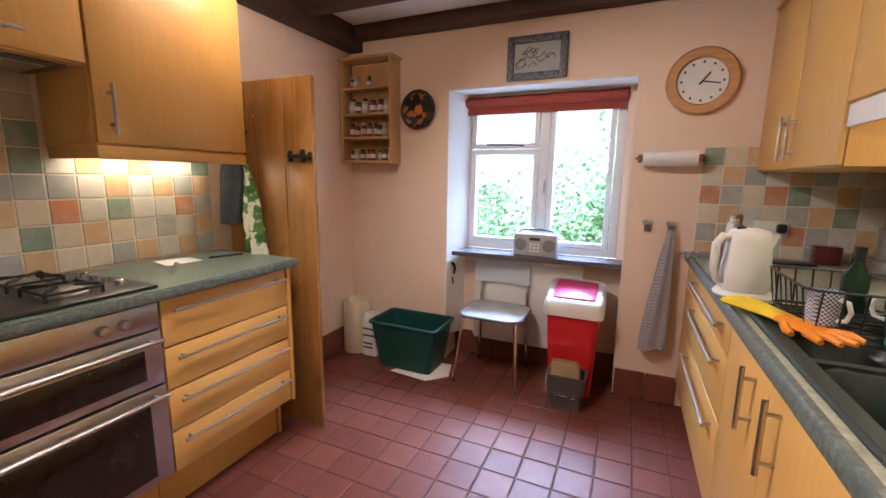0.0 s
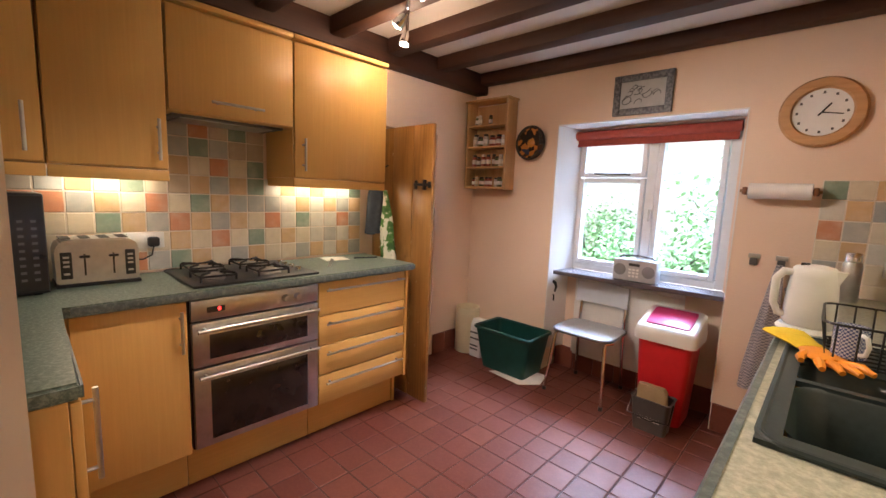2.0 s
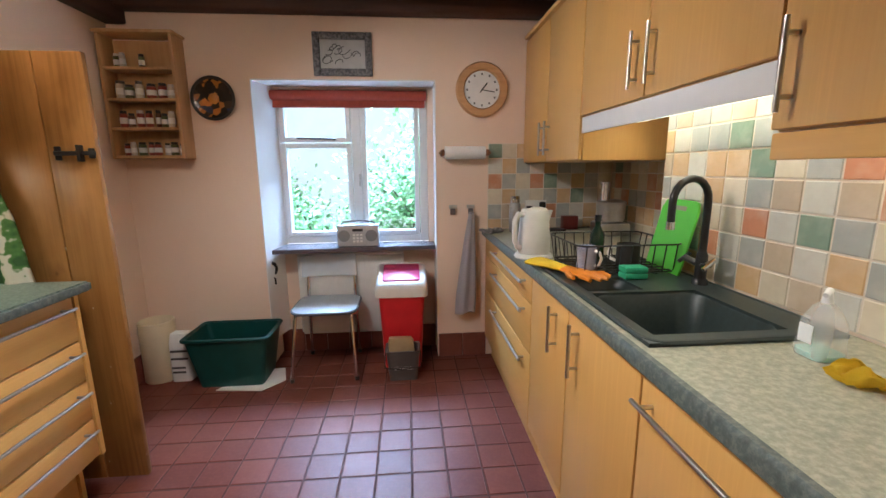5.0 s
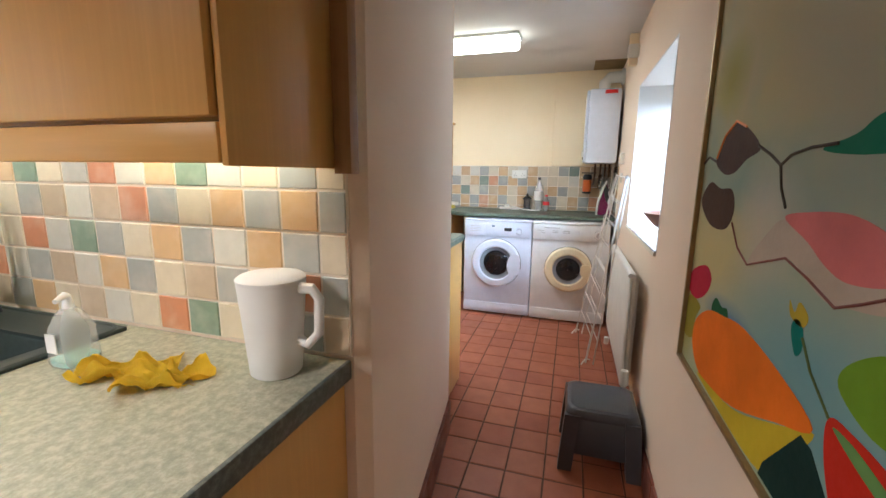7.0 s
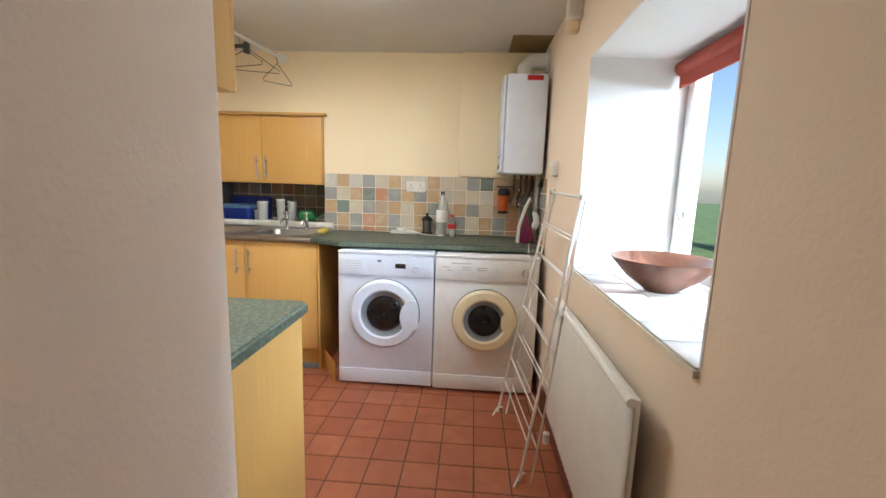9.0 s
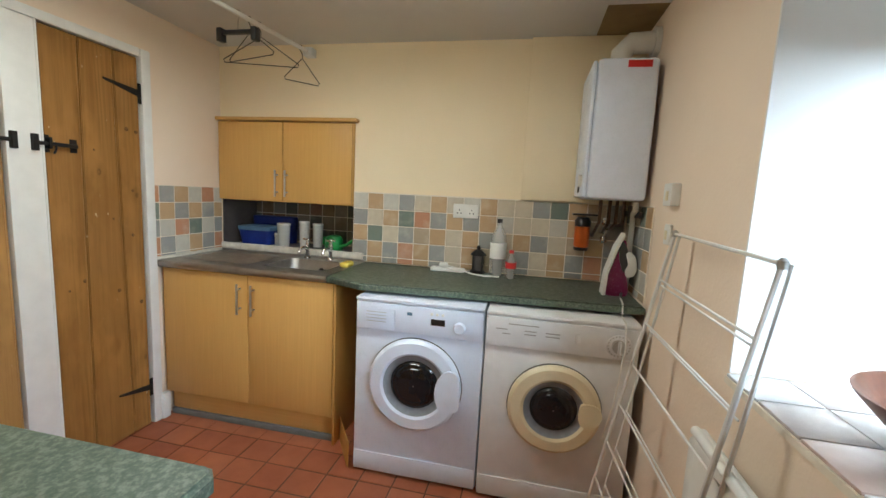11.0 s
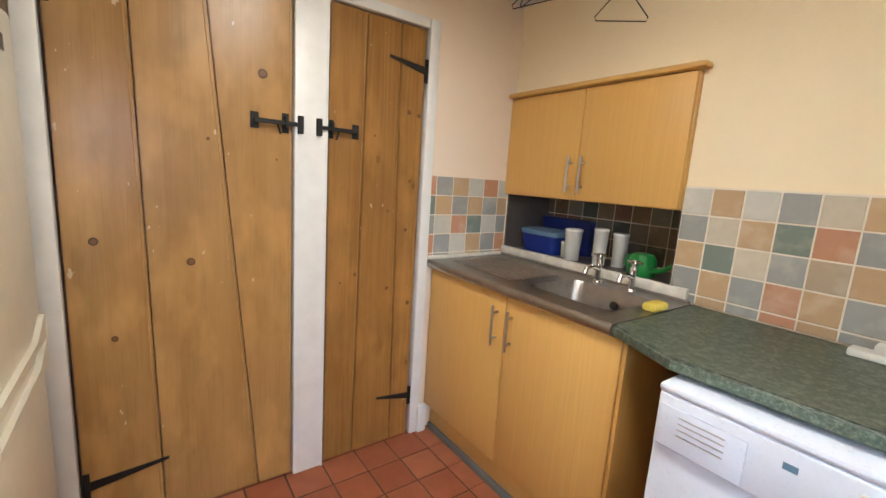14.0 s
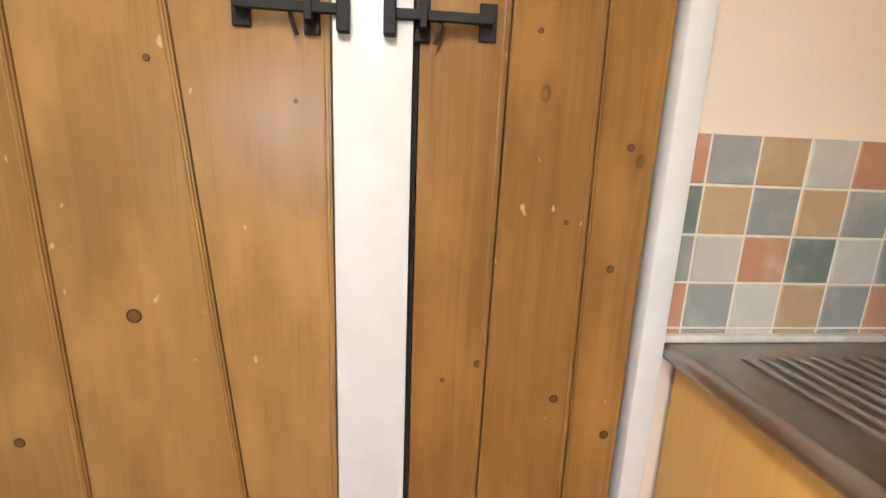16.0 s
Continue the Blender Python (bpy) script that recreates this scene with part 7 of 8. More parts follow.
for x, z, r in ((4.099, 1.004, 0.014), (3.830, 1.087, 0.013), (3.868, 0.748, 0.010), (4.349, 1.701, 0.017), (4.165, 1.447, 0.006), (4.398, 1.392, 0.004)):
    knot(d2, x, z, r)
strap_hinge(d2, 3.765, 0.22, 1, 0.24)
strap_hinge(d2, 3.765, 1.84, 1, 0.24)
d3 = plank_door("door_3", "narrow closed waxed pine plank door with iron strap hinges", ((4.604, 4.604), (4.767, 4.748), (4.926, 4.956), (5.058, 5.058)), M_PINE)
iron_latch(d3, 4.560, -1)
for x, z, r in ((4.982, 1.652, 0.010), (5.035, 1.644, 0.009), (5.003, 1.340, 0.007), (4.738, 0.905, 0.008), (4.993, 1.106, 0.008), (5.025, 0.736, 0.010), (4.893, 1.197, 0.005), (4.904, 0.824, 0.009), (4.668, 0.870, 0.005), (4.814, 1.529, 0.005)):
    knot(d3, x, z, r)
strap_hinge(d3, 5.062, 0.225, -1, 0.19)
strap_hinge(d3, 5.062, 1.845, -1, 0.19)
part("shadow_gap", bx(4.5945, DY + 0.006, 0.008, 4.6035, DY + 0.03, 2.02), M_DARK, d3)
tr = thing("trim", (4.53, DY, 0), "white painted door post and architraves", "trim", kind="structure")
part("post", bx(4.462, DY - 0.016, 0.0, 4.592, DY + 0.06, 2.03, bevel=0.004), M_WHITE, tr)
part("stop_bead", bx(4.585, DY - 0.0185, 0.0, 4.5935, DY - 0.0165, 2.03), M_WHITE, tr)
part("architrave", bx(5.070, DY - 0.014, 0.0, 5.124, DY + 0.03, 2.075, bevel=0.006), M_WHITE, tr)
part("architrave", bx(3.688, DY - 0.014, 0.0, 3.744, DY + 0.03, 2.075, bevel=0.006), M_WHITE, tr)
part("head", bx(3.746, DY - 0.014, 2.031, 5.064, DY + 0.03, 2.075, bevel=0.006), M_WHITE, tr)
part("plinth_block", bx(5.112, DY - 0.03, 0.0, 5.165, DY + 0.008, 0.155, bevel=0.008), M_WHITE, tr)

# ---- fridge and side counter ----
fr = thing("fridge_freezer", (3.46, 1.66, 0), "tall ivory fridge freezer with moulded door grips", "fridge freezer")
FXF = 3.705
part("cabinet", bx(3.205, 1.37, 0.02, FXF - 0.055, 1.945, 1.72, bevel=0.01), M_FRIDGE, fr)
for z0, z1 in ((0.06, 0.80), (0.825, 1.715)):
    d = part("door", bx(FXF - 0.05, 1.37, z0, FXF, 1.945, z1, bevel=0.016, seg=3), M_FRIDGE, fr)
    zz = z1 - 0.035 if z0 < 0.5 else z0 + 0.02
    part("grip", prism(B(), [(1.40, zz), (1.80, zz + 0.004), (1.90, zz + 0.05), (1.915, zz + 0.05), (1.915, zz - 0.02), (1.40, zz - 0.02)], "x", FXF - 0.004, FXF + 0.014), M_FRIDGE, d, "moulded door grip")
part("badge", bx(FXF, 1.80, 1.60, FXF + 0.0012, 1.83, 1.64), M_GREYPL, fr)
for x, y in ((3.25, 1.42), (3.25, 1.9), (3.6, 1.42), (3.6, 1.9)):
    part("foot", lathe(B(), (x, y, 0), [(0.018, 0), (0.018, 0.022)], 10), M_BLACK, fr)
cloth("green_bag", plain("dark_green_cloth", (0.02, 0.06, 0.045), 0.9, bump=0.3), "crumpled dark green bag on the fridge top", 3.52, 1.76, 1.7205, 0.34, 0.32, 0.2, 0.09, 21, "bag")
pc = thing("base_cabinet", (3.46, 0.9, 0), "beech base cabinet beside the passage with a plain end panel", "cabinet")
part("body", bx(3.205, 0.466, 0.15, 3.664, 1.36, 0.904, bevel=0.002), M_BEECH, pc)
part("end_panel", bx(3.203, 0.444, 0.0, 3.686, 0.465, 0.905, bevel=0.002), M_BEECH, pc)
for y0, y1, hy in ((0.469, 0.91, 0.87), (0.914, 1.358, 0.955)):
    d = part("door", bx(3.666, y0, 0.155, 3.684, y1, 0.898, bevel=0.004), M_BEECH, pc)
    bar_handle(d, (3.684, hy, 0.69), (3.684, hy, 0.86), (0.03, 0, 0))
part("plinth", bx(3.21, 0.468, 0.0, 3.62, 1.36, 0.149, bevel=0.002), M_BEECH_H, pc)
wp = thing("worktop", (3.48, 0.9, 0.87), "mottled green laminate worktop at the passage end", "worktop")
bm = prism(B(), [(3.203, 0.428), (3.698, 0.428), (3.716, 0.446), (3.716, 1.365), (3.203, 1.365)], "z", 0.908, 0.948)
bmesh.ops.bevel(bm, geom=[e for e in bm.edges if abs(e.verts[0].co.z - e.verts[1].co.z) < 1e-6], offset=0.008, segments=3, affect="EDGES")
part("top", bm, M_TOP_L, wp)
part("front_edge", bx(3.710, 0.456, 0.914, 3.7175, 1.355, 0.942, bevel=0.003), M_TOP_L, wp, "worn mottled worktop edge")
wo = thing("wall_cabinet", (3.35, 0.9, 1.51), "beech wall cabinet over the passage end worktop", "cabinet")
part("body", bx(3.203, 0.43, 1.512, 3.33, 1.365, 2.12, bevel=0.002), M_BEECH, wo)
for y0, y1, hy in ((0.432, 0.895, 0.86), (0.898, 1.363, 0.935)):
    d = part("door", bx(3.332, y0, 1.515, 3.35, y1, 2.115, bevel=0.004), M_BEECH, wo)
    bar_handle(d, (3.35, hy, 1.55), (3.35, hy, 1.72), (0.03, 0, 0))

# ---- passage: stool, radiator, airer ----
st = thing("step_stool", (3.18, -0.375, 0), "charcoal plastic step stool by the passage wall", "stool")
part("seat", loft(B(), [rrect(3.035, -0.525, 3.325, -0.22, 0.04, 0.245), rrect(3.03, -0.53, 3.33, -0.215, 0.04, 0.262), rrect(3.04, -0.52, 3.32, -0.225, 0.045, 0.285), rrect(3.055, -0.505, 3.305, -0.24, 0.045, 0.291), rrect(3.06, -0.50, 3.30, -0.245, 0.045, 0.288)]), M_STOOL, st)
for sx in (-1, 1):
    for sy in (-1, 1):
        cx, cy = 3.18 + sx * 0.12, -0.3725 + sy * 0.125
        part("leg", loft(B(), [[(cx + sx * 0.022 + u * 0.034, cy + sy * 0.02 + v * 0.03, 0.0) for u, v in ((-1, -1), (1, -1), (1, 1), (-1, 1))], [(cx + u * 0.036, cy + v * 0.032, 0.262) for u, v in ((-1, -1), (1, -1), (1, 1), (-1, 1))]]), M_STOOL, st)
for q in ((3.05, -0.522, 0.09, 3.31, -0.508, 0.25), (3.05, -0.237, 0.15, 3.31, -0.223, 0.25), (3.036, -0.50, 0.07, 3.05, -0.245, 0.25), (3.31, -0.50, 0.07, 3.324, -0.245, 0.25)):
    part("apron", bx(*q, bevel=0.003), M_STOOL, st)
r2 = radiator(3.40, 4.30, 0.24, 0.84, -0.485, 1, "long white panel radiator under the utility window")
part("valve", lathe(B(), (3.36, -0.49, 0.27), [(0.012, 0), (0.021, 0.01), (0.023, 0.07), (0.018, 0.085), (0.003, 0.087)], 14), M_WHITEPL, r2, "white thermostatic valve")
part("pipe", tube(B(), [(3.36, -0.49, 0.0), (3.36, -0.49, 0.28), (3.40, -0.49, 0.28)], 0.0075, 8), M_CHROME, r2)
part("far_valve", lathe(B(), (4.34, -0.49, 0.10), [(0.016, 0), (0.018, 0.05), (0.004, 0.055)], 12), M_WHITEPL, r2)
ai = thing("clothes_airer", (4.35, -0.4, 0), "white wire folding clothes airer leaning by the window", "airer")
M_WIRE = plain("white_coated_wire", (0.74, 0.73, 0.70), 0.35, var=0.06)
TL, TR = Vector((4.67, -0.495, 1.31)), Vector((4.075, -0.50, 1.30))
FL, FR = Vector((4.768, -0.285, 0.0)), Vector((4.186, -0.35, 0.0))
for a, b in ((TL, FL), (TR, FR)):
    part("side_rail", tube(B(), [a, b], 0.0065, 8), M_WIRE, ai)
    part("foot", tube(B(), [b + Vector((-0.05, 0.03, 0.006)), b + Vector((0, 0, 0.03)), b + Vector((0.05, -0.03, 0.006))], 0.005, 6), M_WIRE, ai)
off = Vector((0.012, 0.05, 0.0))
for a, b in ((TL, FL), (TR, FR)):
    part("rear_rail", tube(B(), [a - off * 0.3, b - off], 0.005, 6), M_WIRE, ai)
for i in range(8):
    f = i / 8.3
    a, b = TL.lerp(FL, f), TR.lerp(FR, f)
    part("rung", tube(B(), [a, b], 0.0035 if i else 0.005, 6), M_WIRE, ai)
    if i:
        part("rung", tube(B(), [a - off * f + Vector((0, 0, -0.02)), b - off * f + Vector((0, 0, -0.02))], 0.003, 6), M_WIRE, ai)
for p in (TL, TR):
    part("end_cap", lathe(B(), (p.x, p.y, p.z - 0.010), [(0.0095, 0), (0.010, 0.016), (0.004, 0.022)], 10), M_STEEL, ai)

# ---- utility window ----
w2 = thing("window_2", (3.810, -1.0, 0.97), "white utility window in a deep splayed recess", "window", kind="structure")
for q in ((3.285, -1.03, 0.985, 3.340, -0.965, 1.875), (4.280, -1.03, 0.985, 4.335, -0.965, 1.875), (3.340, -1.03, 0.985, 4.280, -0.965, 1.03), (3.340, -1.03, 1.83, 4.280, -0.965, 1.875), (3.790, -1.03, 1.03, 3.840, -0.965, 1.83)):
    part("window_frame", bx(*q, bevel=0.004), M_UPVC, w2)
for x0, x1 in ((3.340, 3.790), (3.840, 4.280)):
    p = part("pane", bx(x0, -1.0, 1.03, x1, -0.994, 1.83), M_GLASS, w2, "clear glass pane")
    p.visible_shadow = False
hd = tube(B(), [(4.240, -0.964, 1.25), (4.240, -0.935, 1.25), (4.210, -0.925, 1.25), (4.160, -0.925, 1.17)], 0.009, 8)
part("window_handle", box(hd, 4.225, -0.966, 1.21, 4.258, -0.955, 1.30, 0.003, 1), M_STEEL, w2, "grey window handle")
M_SILLT = glazed("pale_sill_tile", [(0.62, 0.62, 0.62), (0.55, 0.50, 0.48), (0.66, 0.64, 0.60), (0.58, 0.44, 0.38)], 0.25)
sl2 = thing("window_sill", (3.810, -0.75, 0.955), "tiled window sill with pale glazed tiles", "sill", kind="structure")
part("bed", bx(3.282, -0.965, 0.956, 4.338, KY0 + 0.012, 0.972), M_GROUT, sl2)
for i in range(7):
    for j in range(3):
        part("tile", bx(3.285 + i * 0.151, -0.962 + j * 0.138, 0.9722, 3.285 + i * 0.151 + 0.146, -0.962 + j * 0.138 + 0.134, 0.980, bevel=0.002), M_SILLT, sl2)
slab("reveal_utility", M_REVEAL, "white painted reveals of the utility window",
     (3.274, KY0 - 0.405, 0.982, 3.282, KY0 + 0.002, 1.887), (4.337, KY0 - 0.405, 0.982, 4.345, KY0 + 0.002, 1.887), (3.282, KY0 - 0.405, 1.879, 4.337, KY0 + 0.002, 1.888), category="trim")
b2_ = thing("roller_blind", (3.810, -0.93, 1.84), "red roller blind rolled up over the utility window", "blind")
part("roll", tube(B(), [(3.300, -0.925, 1.835), (4.320, -0.925, 1.835)], 0.03, 16), M_BLIND, b2_)
part("fabric", bx(3.310, -0.923, 1.755, 4.310, -0.917, 1.83), M_BLIND, b2_)
wbw = thing("wooden_bowl", (3.95, -0.77, 0.981), "wide turned wooden bowl on the tiled sill", "bowl")
part("bowl", lathe(B(), (3.95, -0.77, 0.981), [(0.055, 0), (0.06, 0.008), (0.12, 0.05), (0.175, 0.11), (0.18, 0.118), (0.17, 0.116), (0.11, 0.058), (0.04, 0.02), (0.003, 0.018)], 40), wood("dark_turned_wood", (0.15, 0.055, 0.025), (0.09, 0.03, 0.014), 0, 0.35), wbw)

# ---- ceiling of the utility room ----
cl = thing("fluorescent_light", (4.43, 0.85, 2.28), "lit fluorescent ceiling light with a plastic diffuser", "lamp")
part("housing", bx(4.335, 0.24, 2.265, 4.525, 1.46, 2.2845, bevel=0.004), M_WHITE, cl)
part("diffuser", bx(4.345, 0.25, 2.196, 4.515, 1.45, 2.264, bevel=0.02), M_TUBE, cl, "glowing ribbed diffuser")
lamp("ceiling_tube_light", "AREA", 15, (1.0, 0.96, 0.85), look((4.43, 0.85, 2.19), (4.43, 0.8502, 0)), size=(0.16, 1.1))
cr = thing("clothes_rail", (5.35, 1.4, 2.2), "white tubular clothes rail under the ceiling", "rail")
part("rail", tube(B(), [(4.75, 1.475, 2.225), (5.62, 1.375, 2.225)], 0.011, 10), M_WHITE, cr)
part("bracket", bx(5.60, 1.345, 2.20, 5.659, 1.405, 2.25, bevel=0.004), M_WHITE, cr)
part("ceiling_bracket", tube(B(), [(4.95, 1.452, 2.225), (4.95, 1.452, 2.286)], 0.008, 8), M_WHITE, cr)


def hanger(x, y, ang, label, w=0.19, drop=0.12):
    e = thing("wire_hanger", (x, y, 2.2), label, "hanger", "wire hangers")
    c, s = math.cos(ang), math.sin(ang)
    pts = [(0.0, 0.015), (0.014, 0.022), (0.018, 0.0), (0.0, -0.03), (0.0, -0.055), (-w, -0.055 - drop), (-w + 0.005, -0.07 - drop), (w - 0.005, -0.07 - drop + 0.012), (w, -0.055 - drop + 0.012), (0.0, -0.055)]
    part("wire", tube(B(), [(x + c * u, y + s * u, 2.225 + v) for u, v in pts], 0.0022, 6), M_IRON, e)


hanger(5.15, 1.43, 1.2, "thin dark wire clothes hanger on the rail")
hanger(5.22, 1.42, 1.75, "bent dark wire clothes hanger on the rail", 0.20, 0.13)
hanger(5.56, 1.383, 2.2, "small dark wire clothes hanger at the rail end", 0.10, 0.13)
tg = thing("trouser_hanger", (5.07, 1.44, 2.13), "black plastic clip hanger on the rail", "hanger")
part("hook", tube(B(), [(5.07, 1.44, 2.24), (5.082, 1.44, 2.245), (5.084, 1.44, 2.22), (5.07, 1.44, 2.19), (5.07, 1.44, 2.15)], 0.003, 6), M_CHROME, tg)
part("bar", bx(5.058, 1.34, 2.128, 5.082, 1.54, 2.148, bevel=0.004), M_BLACK, tg)
for y in (1.33, 1.52):
    part("clip", bx(5.05, y, 2.095, 5.09, y + 0.028, 2.158, bevel=0.004), M_BLACK, tg)
jb = thing("junction_box", (4.9, -0.52, 2.15), "white junction box on a cream pipe boxing by the ceiling", "box")
part("post", bx(4.60, KY0 + 0.001, 2.08, 4.66, KY0 + 0.06, 2.284, bevel=0.004), M_WALL_U, jb)
part("box", bx(4.54, KY0 + 0.001, 2.12, 4.598, KY0 + 0.07, 2.20, bevel=0.006), M_WHITEPL, jb)

# ---- outside ----
M_LAWN = plain("grass_ground", (0.10, 0.16, 0.05), 0.95, var=0.4, scale=3)
gm = B()
gm.faces.new([gm.verts.new(p) for p in ((-60, -60, -0.12), (60, -60, -0.12), (60, 60, -0.12), (-60, 60, -0.12))])
solid("ground", gm, M_LAWN, "grass and gravel round the cottage", "ground", "structure", None)
k = Mat("shrub_leaf", 0.5, 0, 0.4)
r = k.t.nodes.new("ShaderNodeNewGeometry").outputs["Random Per Island"]
k.put("Base Color", k.ramp(r, [(0.0, (0.16, 0.30, 0.12)), (0.5, (0.26, 0.44, 0.19)), (1.0, (0.40, 0.58, 0.30))]))
k.put("Subsurface Weight", 0.0)
M_LEAF = k.m
M_BARK = plain("bark", (0.09, 0.065, 0.045), 0.9, bump=0.5)


def shrub(x, y, h, w, n, seed, label):
    rng = random.Random(seed)
    e = thing("shrub", (x, y, -0.12), label, "shrub", "garden shrubs")
    bm = B()
    tips = []
    for i in range(9):
        a, ln = rng.uniform(0, 6.28), rng.uniform(0.6, 1.0)
        tip = (x + math.cos(a) * w * 0.5 * ln, y + math.sin(a) * w * 0.5 * ln, h * rng.uniform(0.55, 0.95))
        mid_ = (x + math.cos(a) * w * 0.16, y + math.sin(a) * w * 0.16, h * 0.4)
        tube(bm, [(x, y, -0.12), mid_, tip], [0.03, 0.018, 0.006], 6)
        tips.append((Vector(mid_), Vector(tip)))
    part("trunk", bm, M_BARK, e)
    vs, fs = [], []
    for i in range(n):
        a, b = tips[rng.randrange(len(tips))]
        c = a.lerp(b, rng.uniform(0.1, 1.1)) + Vector((rng.gauss(0, 1), rng.gauss(0, 1), rng.gauss(0, 1))) * w * 0.13
        if c.z < -0.05:
            continue
        d = Vector((rng.gauss(0, 1), rng.gauss(0, 1), rng.gauss(-0.2, 0.7))).normalized()
        s = d.orthogonal().normalized()
        ln = rng.uniform(0.04, 0.085)
        k0 = len(vs)
        vs += [c, c + d * ln * 0.5 + s * ln * 0.28, c + d * ln, c + d * ln * 0.5 - s * ln * 0.28]
        fs.append((k0, k0 + 1, k0 + 2, k0 + 3))
    me = bpy.data.meshes.new("crown")
    me.from_pydata([tuple(v) for v in vs], [], fs)
    me.materials.append(M_LEAF)
    ob = new("crown", me)
    ob.parent = e
    ob.matrix_parent_inverse = e.matrix_basis.inverted()
    tagged(ob, "many small green leaves", kind="stuff")


shrub(1.12, 4.9, 1.95, 1.35, 5200, 1, "leafy green garden shrub outside the kitchen window")
shrub(-0.05, 5.3, 1.08, 1.3, 3000, 2, "low bright green shrub outside the kitchen window")
shrub(2.0, 6.2, 2.3, 1.7, 3600, 3, "tall leafy shrub in the back of the garden")
shrub(-1.4, 6.6, 1.15, 1.6, 2400, 4, "low garden shrub by the pale wall")
hs = thing("garden_house", (-1.5, 11, 0), "pale rendered house with a slate roof across the garden", "house")
part("wall", bx(-7, 10.5, -0.12, 3.6, 14, 4.4), plain("white_render", (0.84, 0.83, 0.80), 0.9, var=0.06, scale=2), hs)
part("roof", prism(B(), [(10.2, 4.4), (14.3, 4.4), (12.25, 6.2)], "x", -7.2, 3.8), plain("slate_roof", (0.14, 0.14, 0.15), 0.7, var=0.2, scale=6), hs)
for x in (-6.4, -5.0):
    w = part("window", bx(x, 10.47, 0.9, x + 0.9, 10.52, 2.0), M_WHITE, hs)
    part("pane", bx(x + 0.07, 10.46, 0.97, x + 0.83, 10.475, 1.93), M_DGLASS, w)
gw = thing("garden_wall", (4, -6, 0), "pale garden wall opposite the utility window", "wall")
part("wall", bx(-4, -7.2, -0.12, 14, -6.9, 1.5), plain("pale_stone", (0.55, 0.52, 0.46), 0.9, var=0.2, scale=5), gw)
part("coping", bx(-4, -7.25, 1.5, 14, -6.85, 1.58), plain("coping_stone", (0.45, 0.43, 0.4), 0.9), gw)
# the roof that covers the rooms
slab("roof_slab", M_CEIL, "plain upper floor over both rooms", (KX0 - 0.25, KY0 - 0.5, 2.402, UX1 + 0.42, 3.24, 2.5), category="ceiling")
slab("wall_back", M_WALL_P, "plain plaster wall closing the back of the house", (UX0, UY1 + 0.2, 0, UX1 + 0.42, UY1 + 0.3, 2.4))

# ---- floor and wall tiles ----
def tile_mesh(name, w, h, d, mat, bevel=0.0035):
    """A tile lying flat, its middle at the origin and its face up."""
    rings = [[(-w / 2, -h / 2, 0), (w / 2, -h / 2, 0), (w / 2, h / 2, 0), (-w / 2, h / 2, 0)]]
    rings.append([(x, y, d - bevel) for x, y, z in rings[0]])
    rings.append([((abs(x) - bevel) * (1 if x > 0 else -1), (abs(y) - bevel) * (1 if y > 0 else -1), d) for x, y, z in rings[0]])
    return mesh_of(name, loft(B(), rings), mat)


def lay(parent, me, m, name="tile"):
    ob = new(name, me)
    ob.parent = parent
    ob.matrix_parent_inverse = parent.matrix_basis.inverted()
    ob.matrix_basis = m
    return ob


def floor_of(name, label, mat, grout, x0, y0, x1, y1, P, joint, near, skip):
    """A tiled floor; P is the tile spacing and joint a place where four tiles meet."""
    e = thing(name, (x0, y0, 0), label, "floor", kind="structure")
    part("bed", bx(x0, y0, -0.1, x1, y1, -0.0025), grout, e, "dark cement joints between the tiles")
    a0, b0 = (math.floor((o - j) / P) * P + j for o, j in ((x0, joint[0]), (y0, joint[1])))
    me = tile_mesh("floor_tile", P - 0.005, P - 0.005, 0.012, mat)
    rest, left = B(), 0
    rng = random.Random(5)
    made = 0
    for i in range(int((x1 - a0) / P) + 1):
        for j in range(int((y1 - b0) / P) + 1):
            x, y = a0 + (i + 0.5) * P, b0 + (j + 0.5) * P
            if x - P / 2 > x1 or y - P / 2 > y1 or skip(x, y):
                continue
            tilt = (rng.uniform(-0.25, 0.25), rng.uniform(-0.25, 0.25), rng.uniform(-0.5, 0.5))
            z = -0.012 + rng.uniform(-0.0008, 0.0008)
            if near(x, y) and made < 300:
                lay(e, me, pose(x, y, z, *tilt), "floor_tile")
                made += 1
            else:
                box(rest, x - P / 2 + 0.0025, y - P / 2 + 0.0025, -0.012, x + P / 2 - 0.0025, y + P / 2 - 0.0025, 0)
                left += 1
    if left:
        part("far_tiles", rest, mat, e, "the further floor tiles", None, "stuff")
    else:
        rest.free()


floor_of("floor_kitchen", "dark red quarry tile kitchen floor with a worn sheen", M_QUARRY, M_FGROUT, KX0 - 0.02, KY0 - 0.06, 2.08, 3.02, 0.1555, (0.62, 1.963),
         lambda x, y: -0.32 < x < 1.45 and y > 0.25, lambda x, y: (x < -0.45 and y < 1.6) or (x > 1.62 and y > 0.38) or x > 2.09)
floor_of("floor_utility", "orange red quarry tile floor of passage and utility room", M_QUARRY_U, M_FGROUT_U, 2.08, KY0 - 0.06, UX1 + 0.02, UY1 + 0.08, 0.1675, (3.257, 0.026),
         lambda x, y: x < 5.1, lambda x, y: x < 2.08 or (x < 3.12 and y > 0.48))


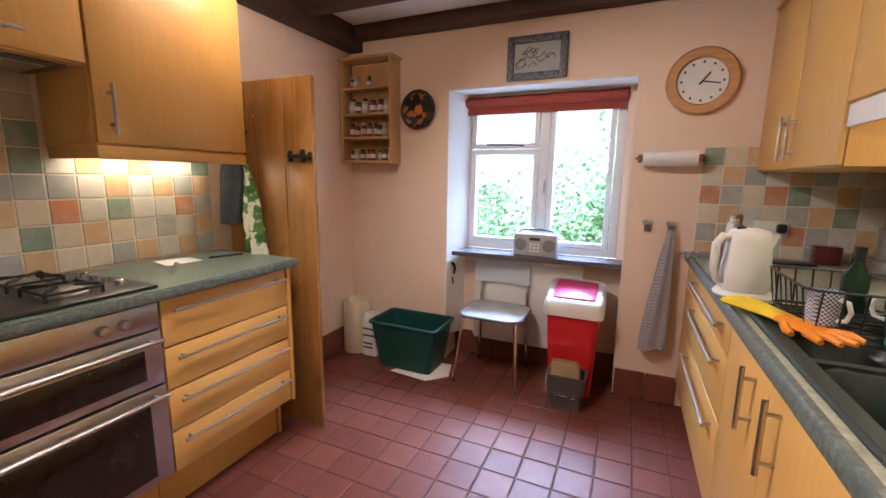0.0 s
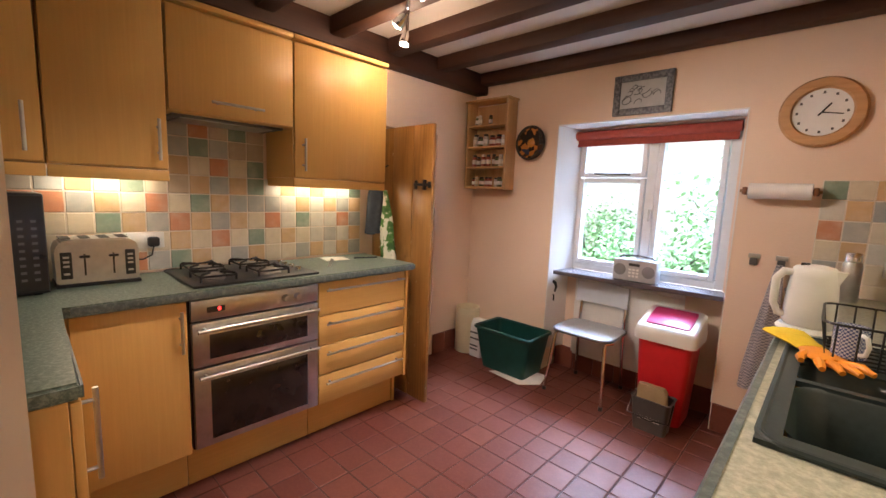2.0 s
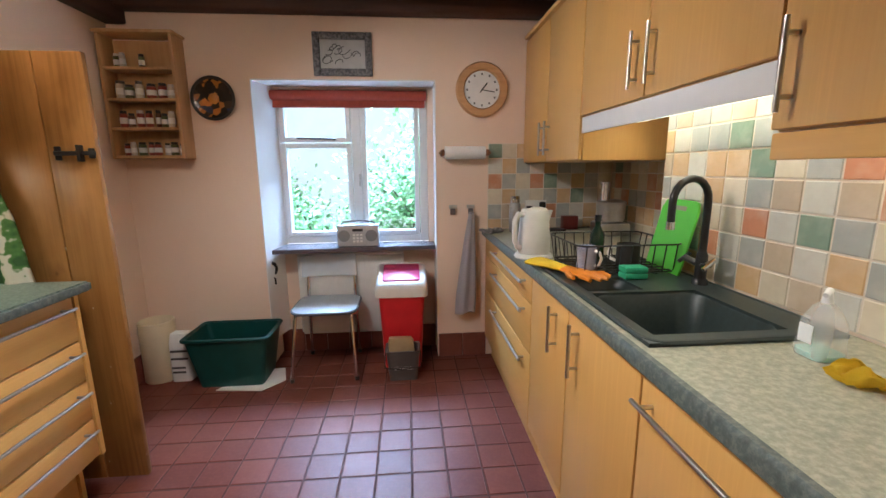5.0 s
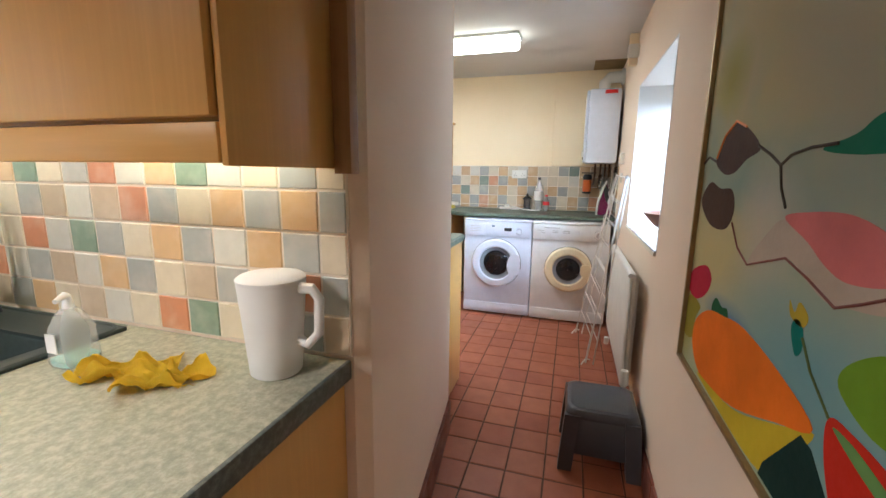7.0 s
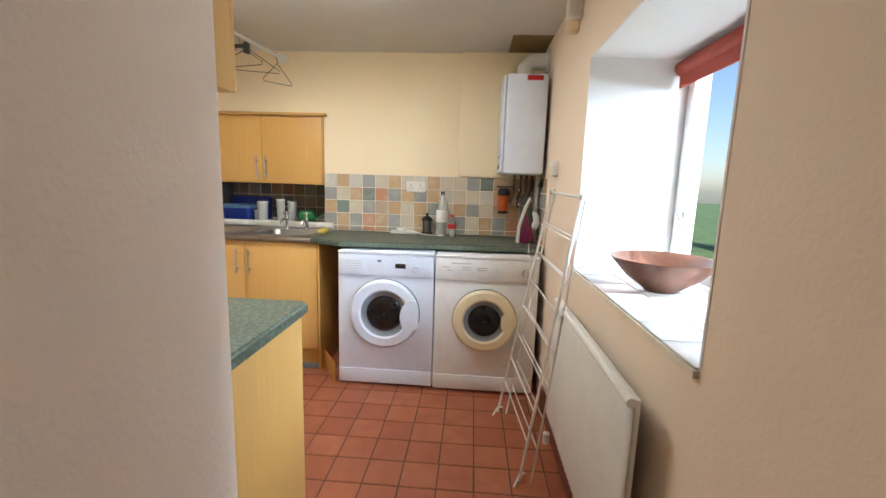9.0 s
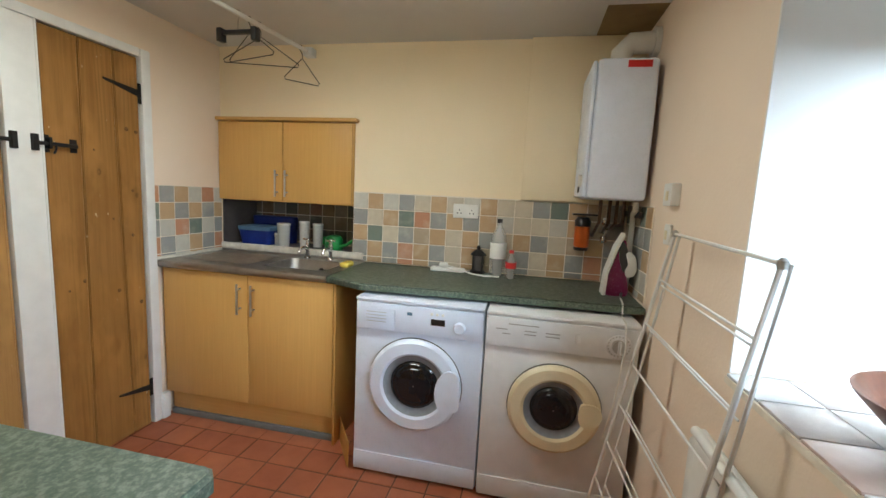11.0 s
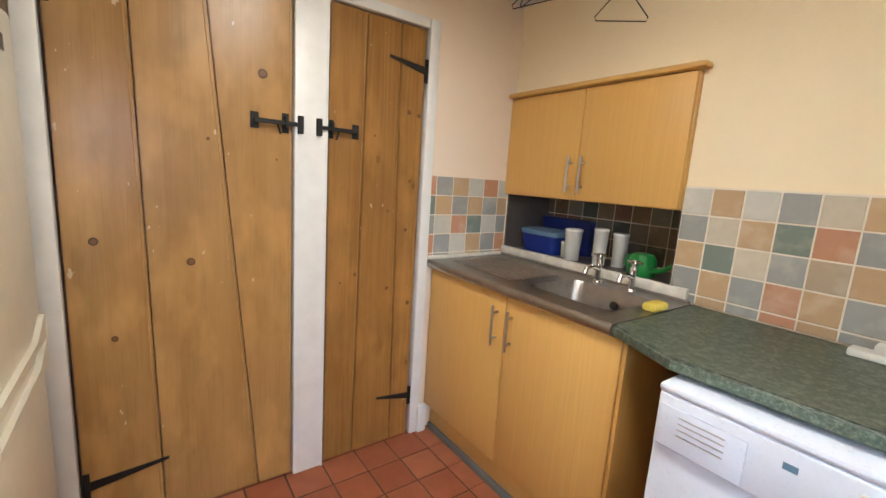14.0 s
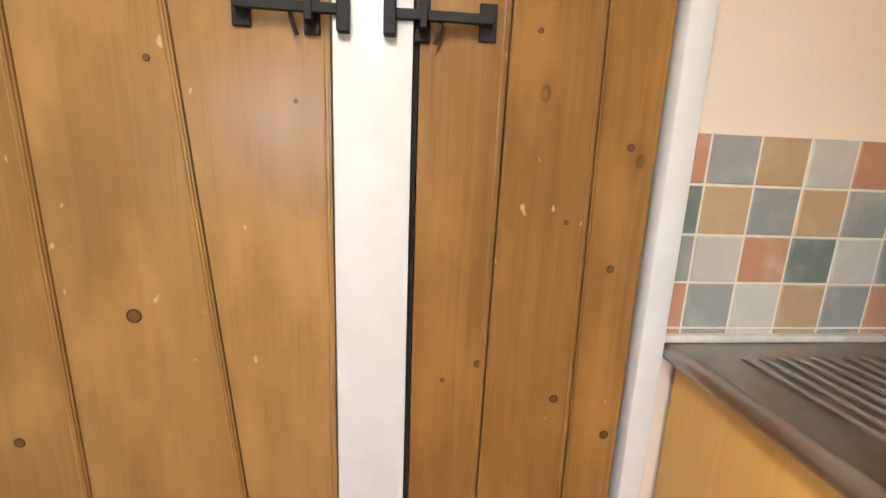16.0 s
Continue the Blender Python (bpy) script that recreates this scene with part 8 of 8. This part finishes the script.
def wall_tiles(name, label, mat, grout, face, a0, a1, z0, z1, pitch, off=0.0, skip=None, zoff=0.0, rise=0.0, first=0, step=1, top=0, glazes=()):
    """Tiles on a wall; face is (axis, place, way): the axis that the wall faces.
    glazes names the colours row by row from the row top down, from the column first on."""
    axis, place, way = face
    rise = rise or pitch
    e = thing(name, (place, a0, z0) if axis == "x" else (a0, place, z0), label, "wall tiles", kind="structure")
    back = sorted((place, place - way * 0.006))
    bed = B()
    if skip is None:
        box(bed, back[0], a0, z0, back[1], a1, z1) if axis == "x" else box(bed, a0, back[0], z0, a1, back[1], z1)
    rng = random.Random(name)
    cache = {}
    i0, i1 = math.floor((a0 - off) / pitch), math.ceil((a1 - off) / pitch)
    j1 = math.ceil((z1 - z0 - zoff) / rise)
    for i in range(i0, i1):
        for j in range(-1 if zoff else 0, j1):
            u0, u1 = max(a0, off + i * pitch), min(a1, off + (i + 1) * pitch)
            v0, v1 = max(z0, z0 + zoff + j * rise), min(z1, z0 + zoff + (j + 1) * rise)
            w, h = round(u1 - u0 - 0.0055, 4), round(v1 - v0 - 0.0055, 4)
            if w < 0.012 or h < 0.012:
                continue
            u, v = (u0 + u1) / 2, (v0 + v1) / 2
            if skip and skip(u, v):
                continue
            if skip:
                box(bed, back[0], u0, v0, back[1], u1, v1) if axis == "x" else box(bed, u0, back[0], v0, u1, back[1], v1)
            row, col = min(top - j, len(glazes) - 1), (i - first) * step
            known = row >= 0 and 0 <= col < len(glazes[row]) and glazes[row][col] in mat
            n = glazes[row][col] if known else rng.choice("ccwggooseGew")
            if (w, h, n) not in cache:
                cache[(w, h, n)] = tile_mesh("tile", w, h, 0.006, mat[n], 0.002)
            t = rng.uniform(-0.4, 0.4), rng.uniform(-0.4, 0.4)
            if axis == "x":
                m = pose(place - way * 0.003, u, v) @ pose(0, 0, 0, 90, 0, 90 * way) @ pose(0, 0, 0, *t)
            else:
                m = pose(u, place - way * 0.003, v) @ pose(0, 0, 0, 90, 0, 0 if way < 0 else 180) @ pose(0, 0, 0, *t)
            lay(e, cache[(w, h, n)], m)
    part("grout", bed, grout, e, "pale grout between the tiles", None)
    return e


wall_tiles("tiled_splashback_cooker", "mixed cream, ochre, terracotta and green wall tiles behind the hob", M_TILE, M_GROUT, ("x", KX0 + 0.006, 1), -0.55, 1.635, 0.912, 1.62, 0.0915, 0.525,
           lambda u, v: v > 1.36 and not 0.46 < u < 1.0, 0.098, 0.0905, -5, 1, 6,
           (".....gseGe", ".....gGgee", ".....ocscG", "gowGceogoGwocowwG", "sgocscGogggwowogo", "ccGogsogocswGwwsg", "cocwcocscGcocwgwo", "cgcsgGocgoccgowog"))
wall_tiles("tiled_splashback_sink", "mixed pastel glazed wall tiles behind the sink", M_TILE, M_GROUT, ("x", KX1 - 0.006, -1), 0.252, RY, 0.912, 1.56, 0.0948, 0.318,
           lambda u, v: v > 1.36 and not 0.88 < u < 1.9, 0.095, 0.0895, -1, 1, 3,
           ("cgcwGowsgcGo", "gogocgsewegc", "cgowgocgGwsc", "gscgecgowegws", "egccGscwecog"))
wall_tiles("tiled_splashback_corner", "mixed pastel glazed wall tiles in the window wall corner", M_TILE, M_GROUT, ("y", KY1 - 0.006, -1), 1.472, RX - 0.008, 0.912, 1.472, 0.0945, 1.474, None, 0.065, 0.1, 0, 1, 4,
           ("Gcocgcwog", "wogwogwec", "sgcsGwogc", "cowcgoGwe", "gecwsgwog", "oecwcgwoe"))
wall_tiles("tiled_splashback_recess", "mixed pastel glazed wall tiles in the recess beyond the sink", M_TILE, M_GROUT, ("x", RX - 0.006, -1), RY + 0.004, 2.785, 0.912, 1.345, 0.0945, RY, None, 0.065, 0.1)
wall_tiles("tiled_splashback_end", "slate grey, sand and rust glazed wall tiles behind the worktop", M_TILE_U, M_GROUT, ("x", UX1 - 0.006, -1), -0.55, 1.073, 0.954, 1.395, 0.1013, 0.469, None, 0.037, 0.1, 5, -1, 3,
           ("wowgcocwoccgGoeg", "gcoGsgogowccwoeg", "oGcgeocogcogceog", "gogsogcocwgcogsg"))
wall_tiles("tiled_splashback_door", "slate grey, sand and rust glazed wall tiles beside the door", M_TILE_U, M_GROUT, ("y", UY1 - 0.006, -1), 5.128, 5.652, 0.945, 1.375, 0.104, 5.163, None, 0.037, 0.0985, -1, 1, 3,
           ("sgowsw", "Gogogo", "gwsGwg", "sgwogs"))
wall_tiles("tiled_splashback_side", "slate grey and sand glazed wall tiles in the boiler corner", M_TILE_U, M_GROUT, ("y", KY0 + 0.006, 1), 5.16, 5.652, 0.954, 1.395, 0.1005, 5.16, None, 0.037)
# utility glazes cut to 0.36, so the recess shade is in the tile colour
M_TILE_SHADED = {n: glazed("shaded_recess_tile", [tuple(v * 0.36 for v in c)], 0.3, (-0.5, 0.4)) for n, c in GLAZE_U.items()}
wall_tiles("tiled_recess_back", "slate grey glazed tiles, darkened for shade, at the recess back", M_TILE_SHADED, M_GROUT, ("x", UX1 + 0.354, -1), 1.08, 2.03, 1.0, 1.30, 0.1, 1.08)
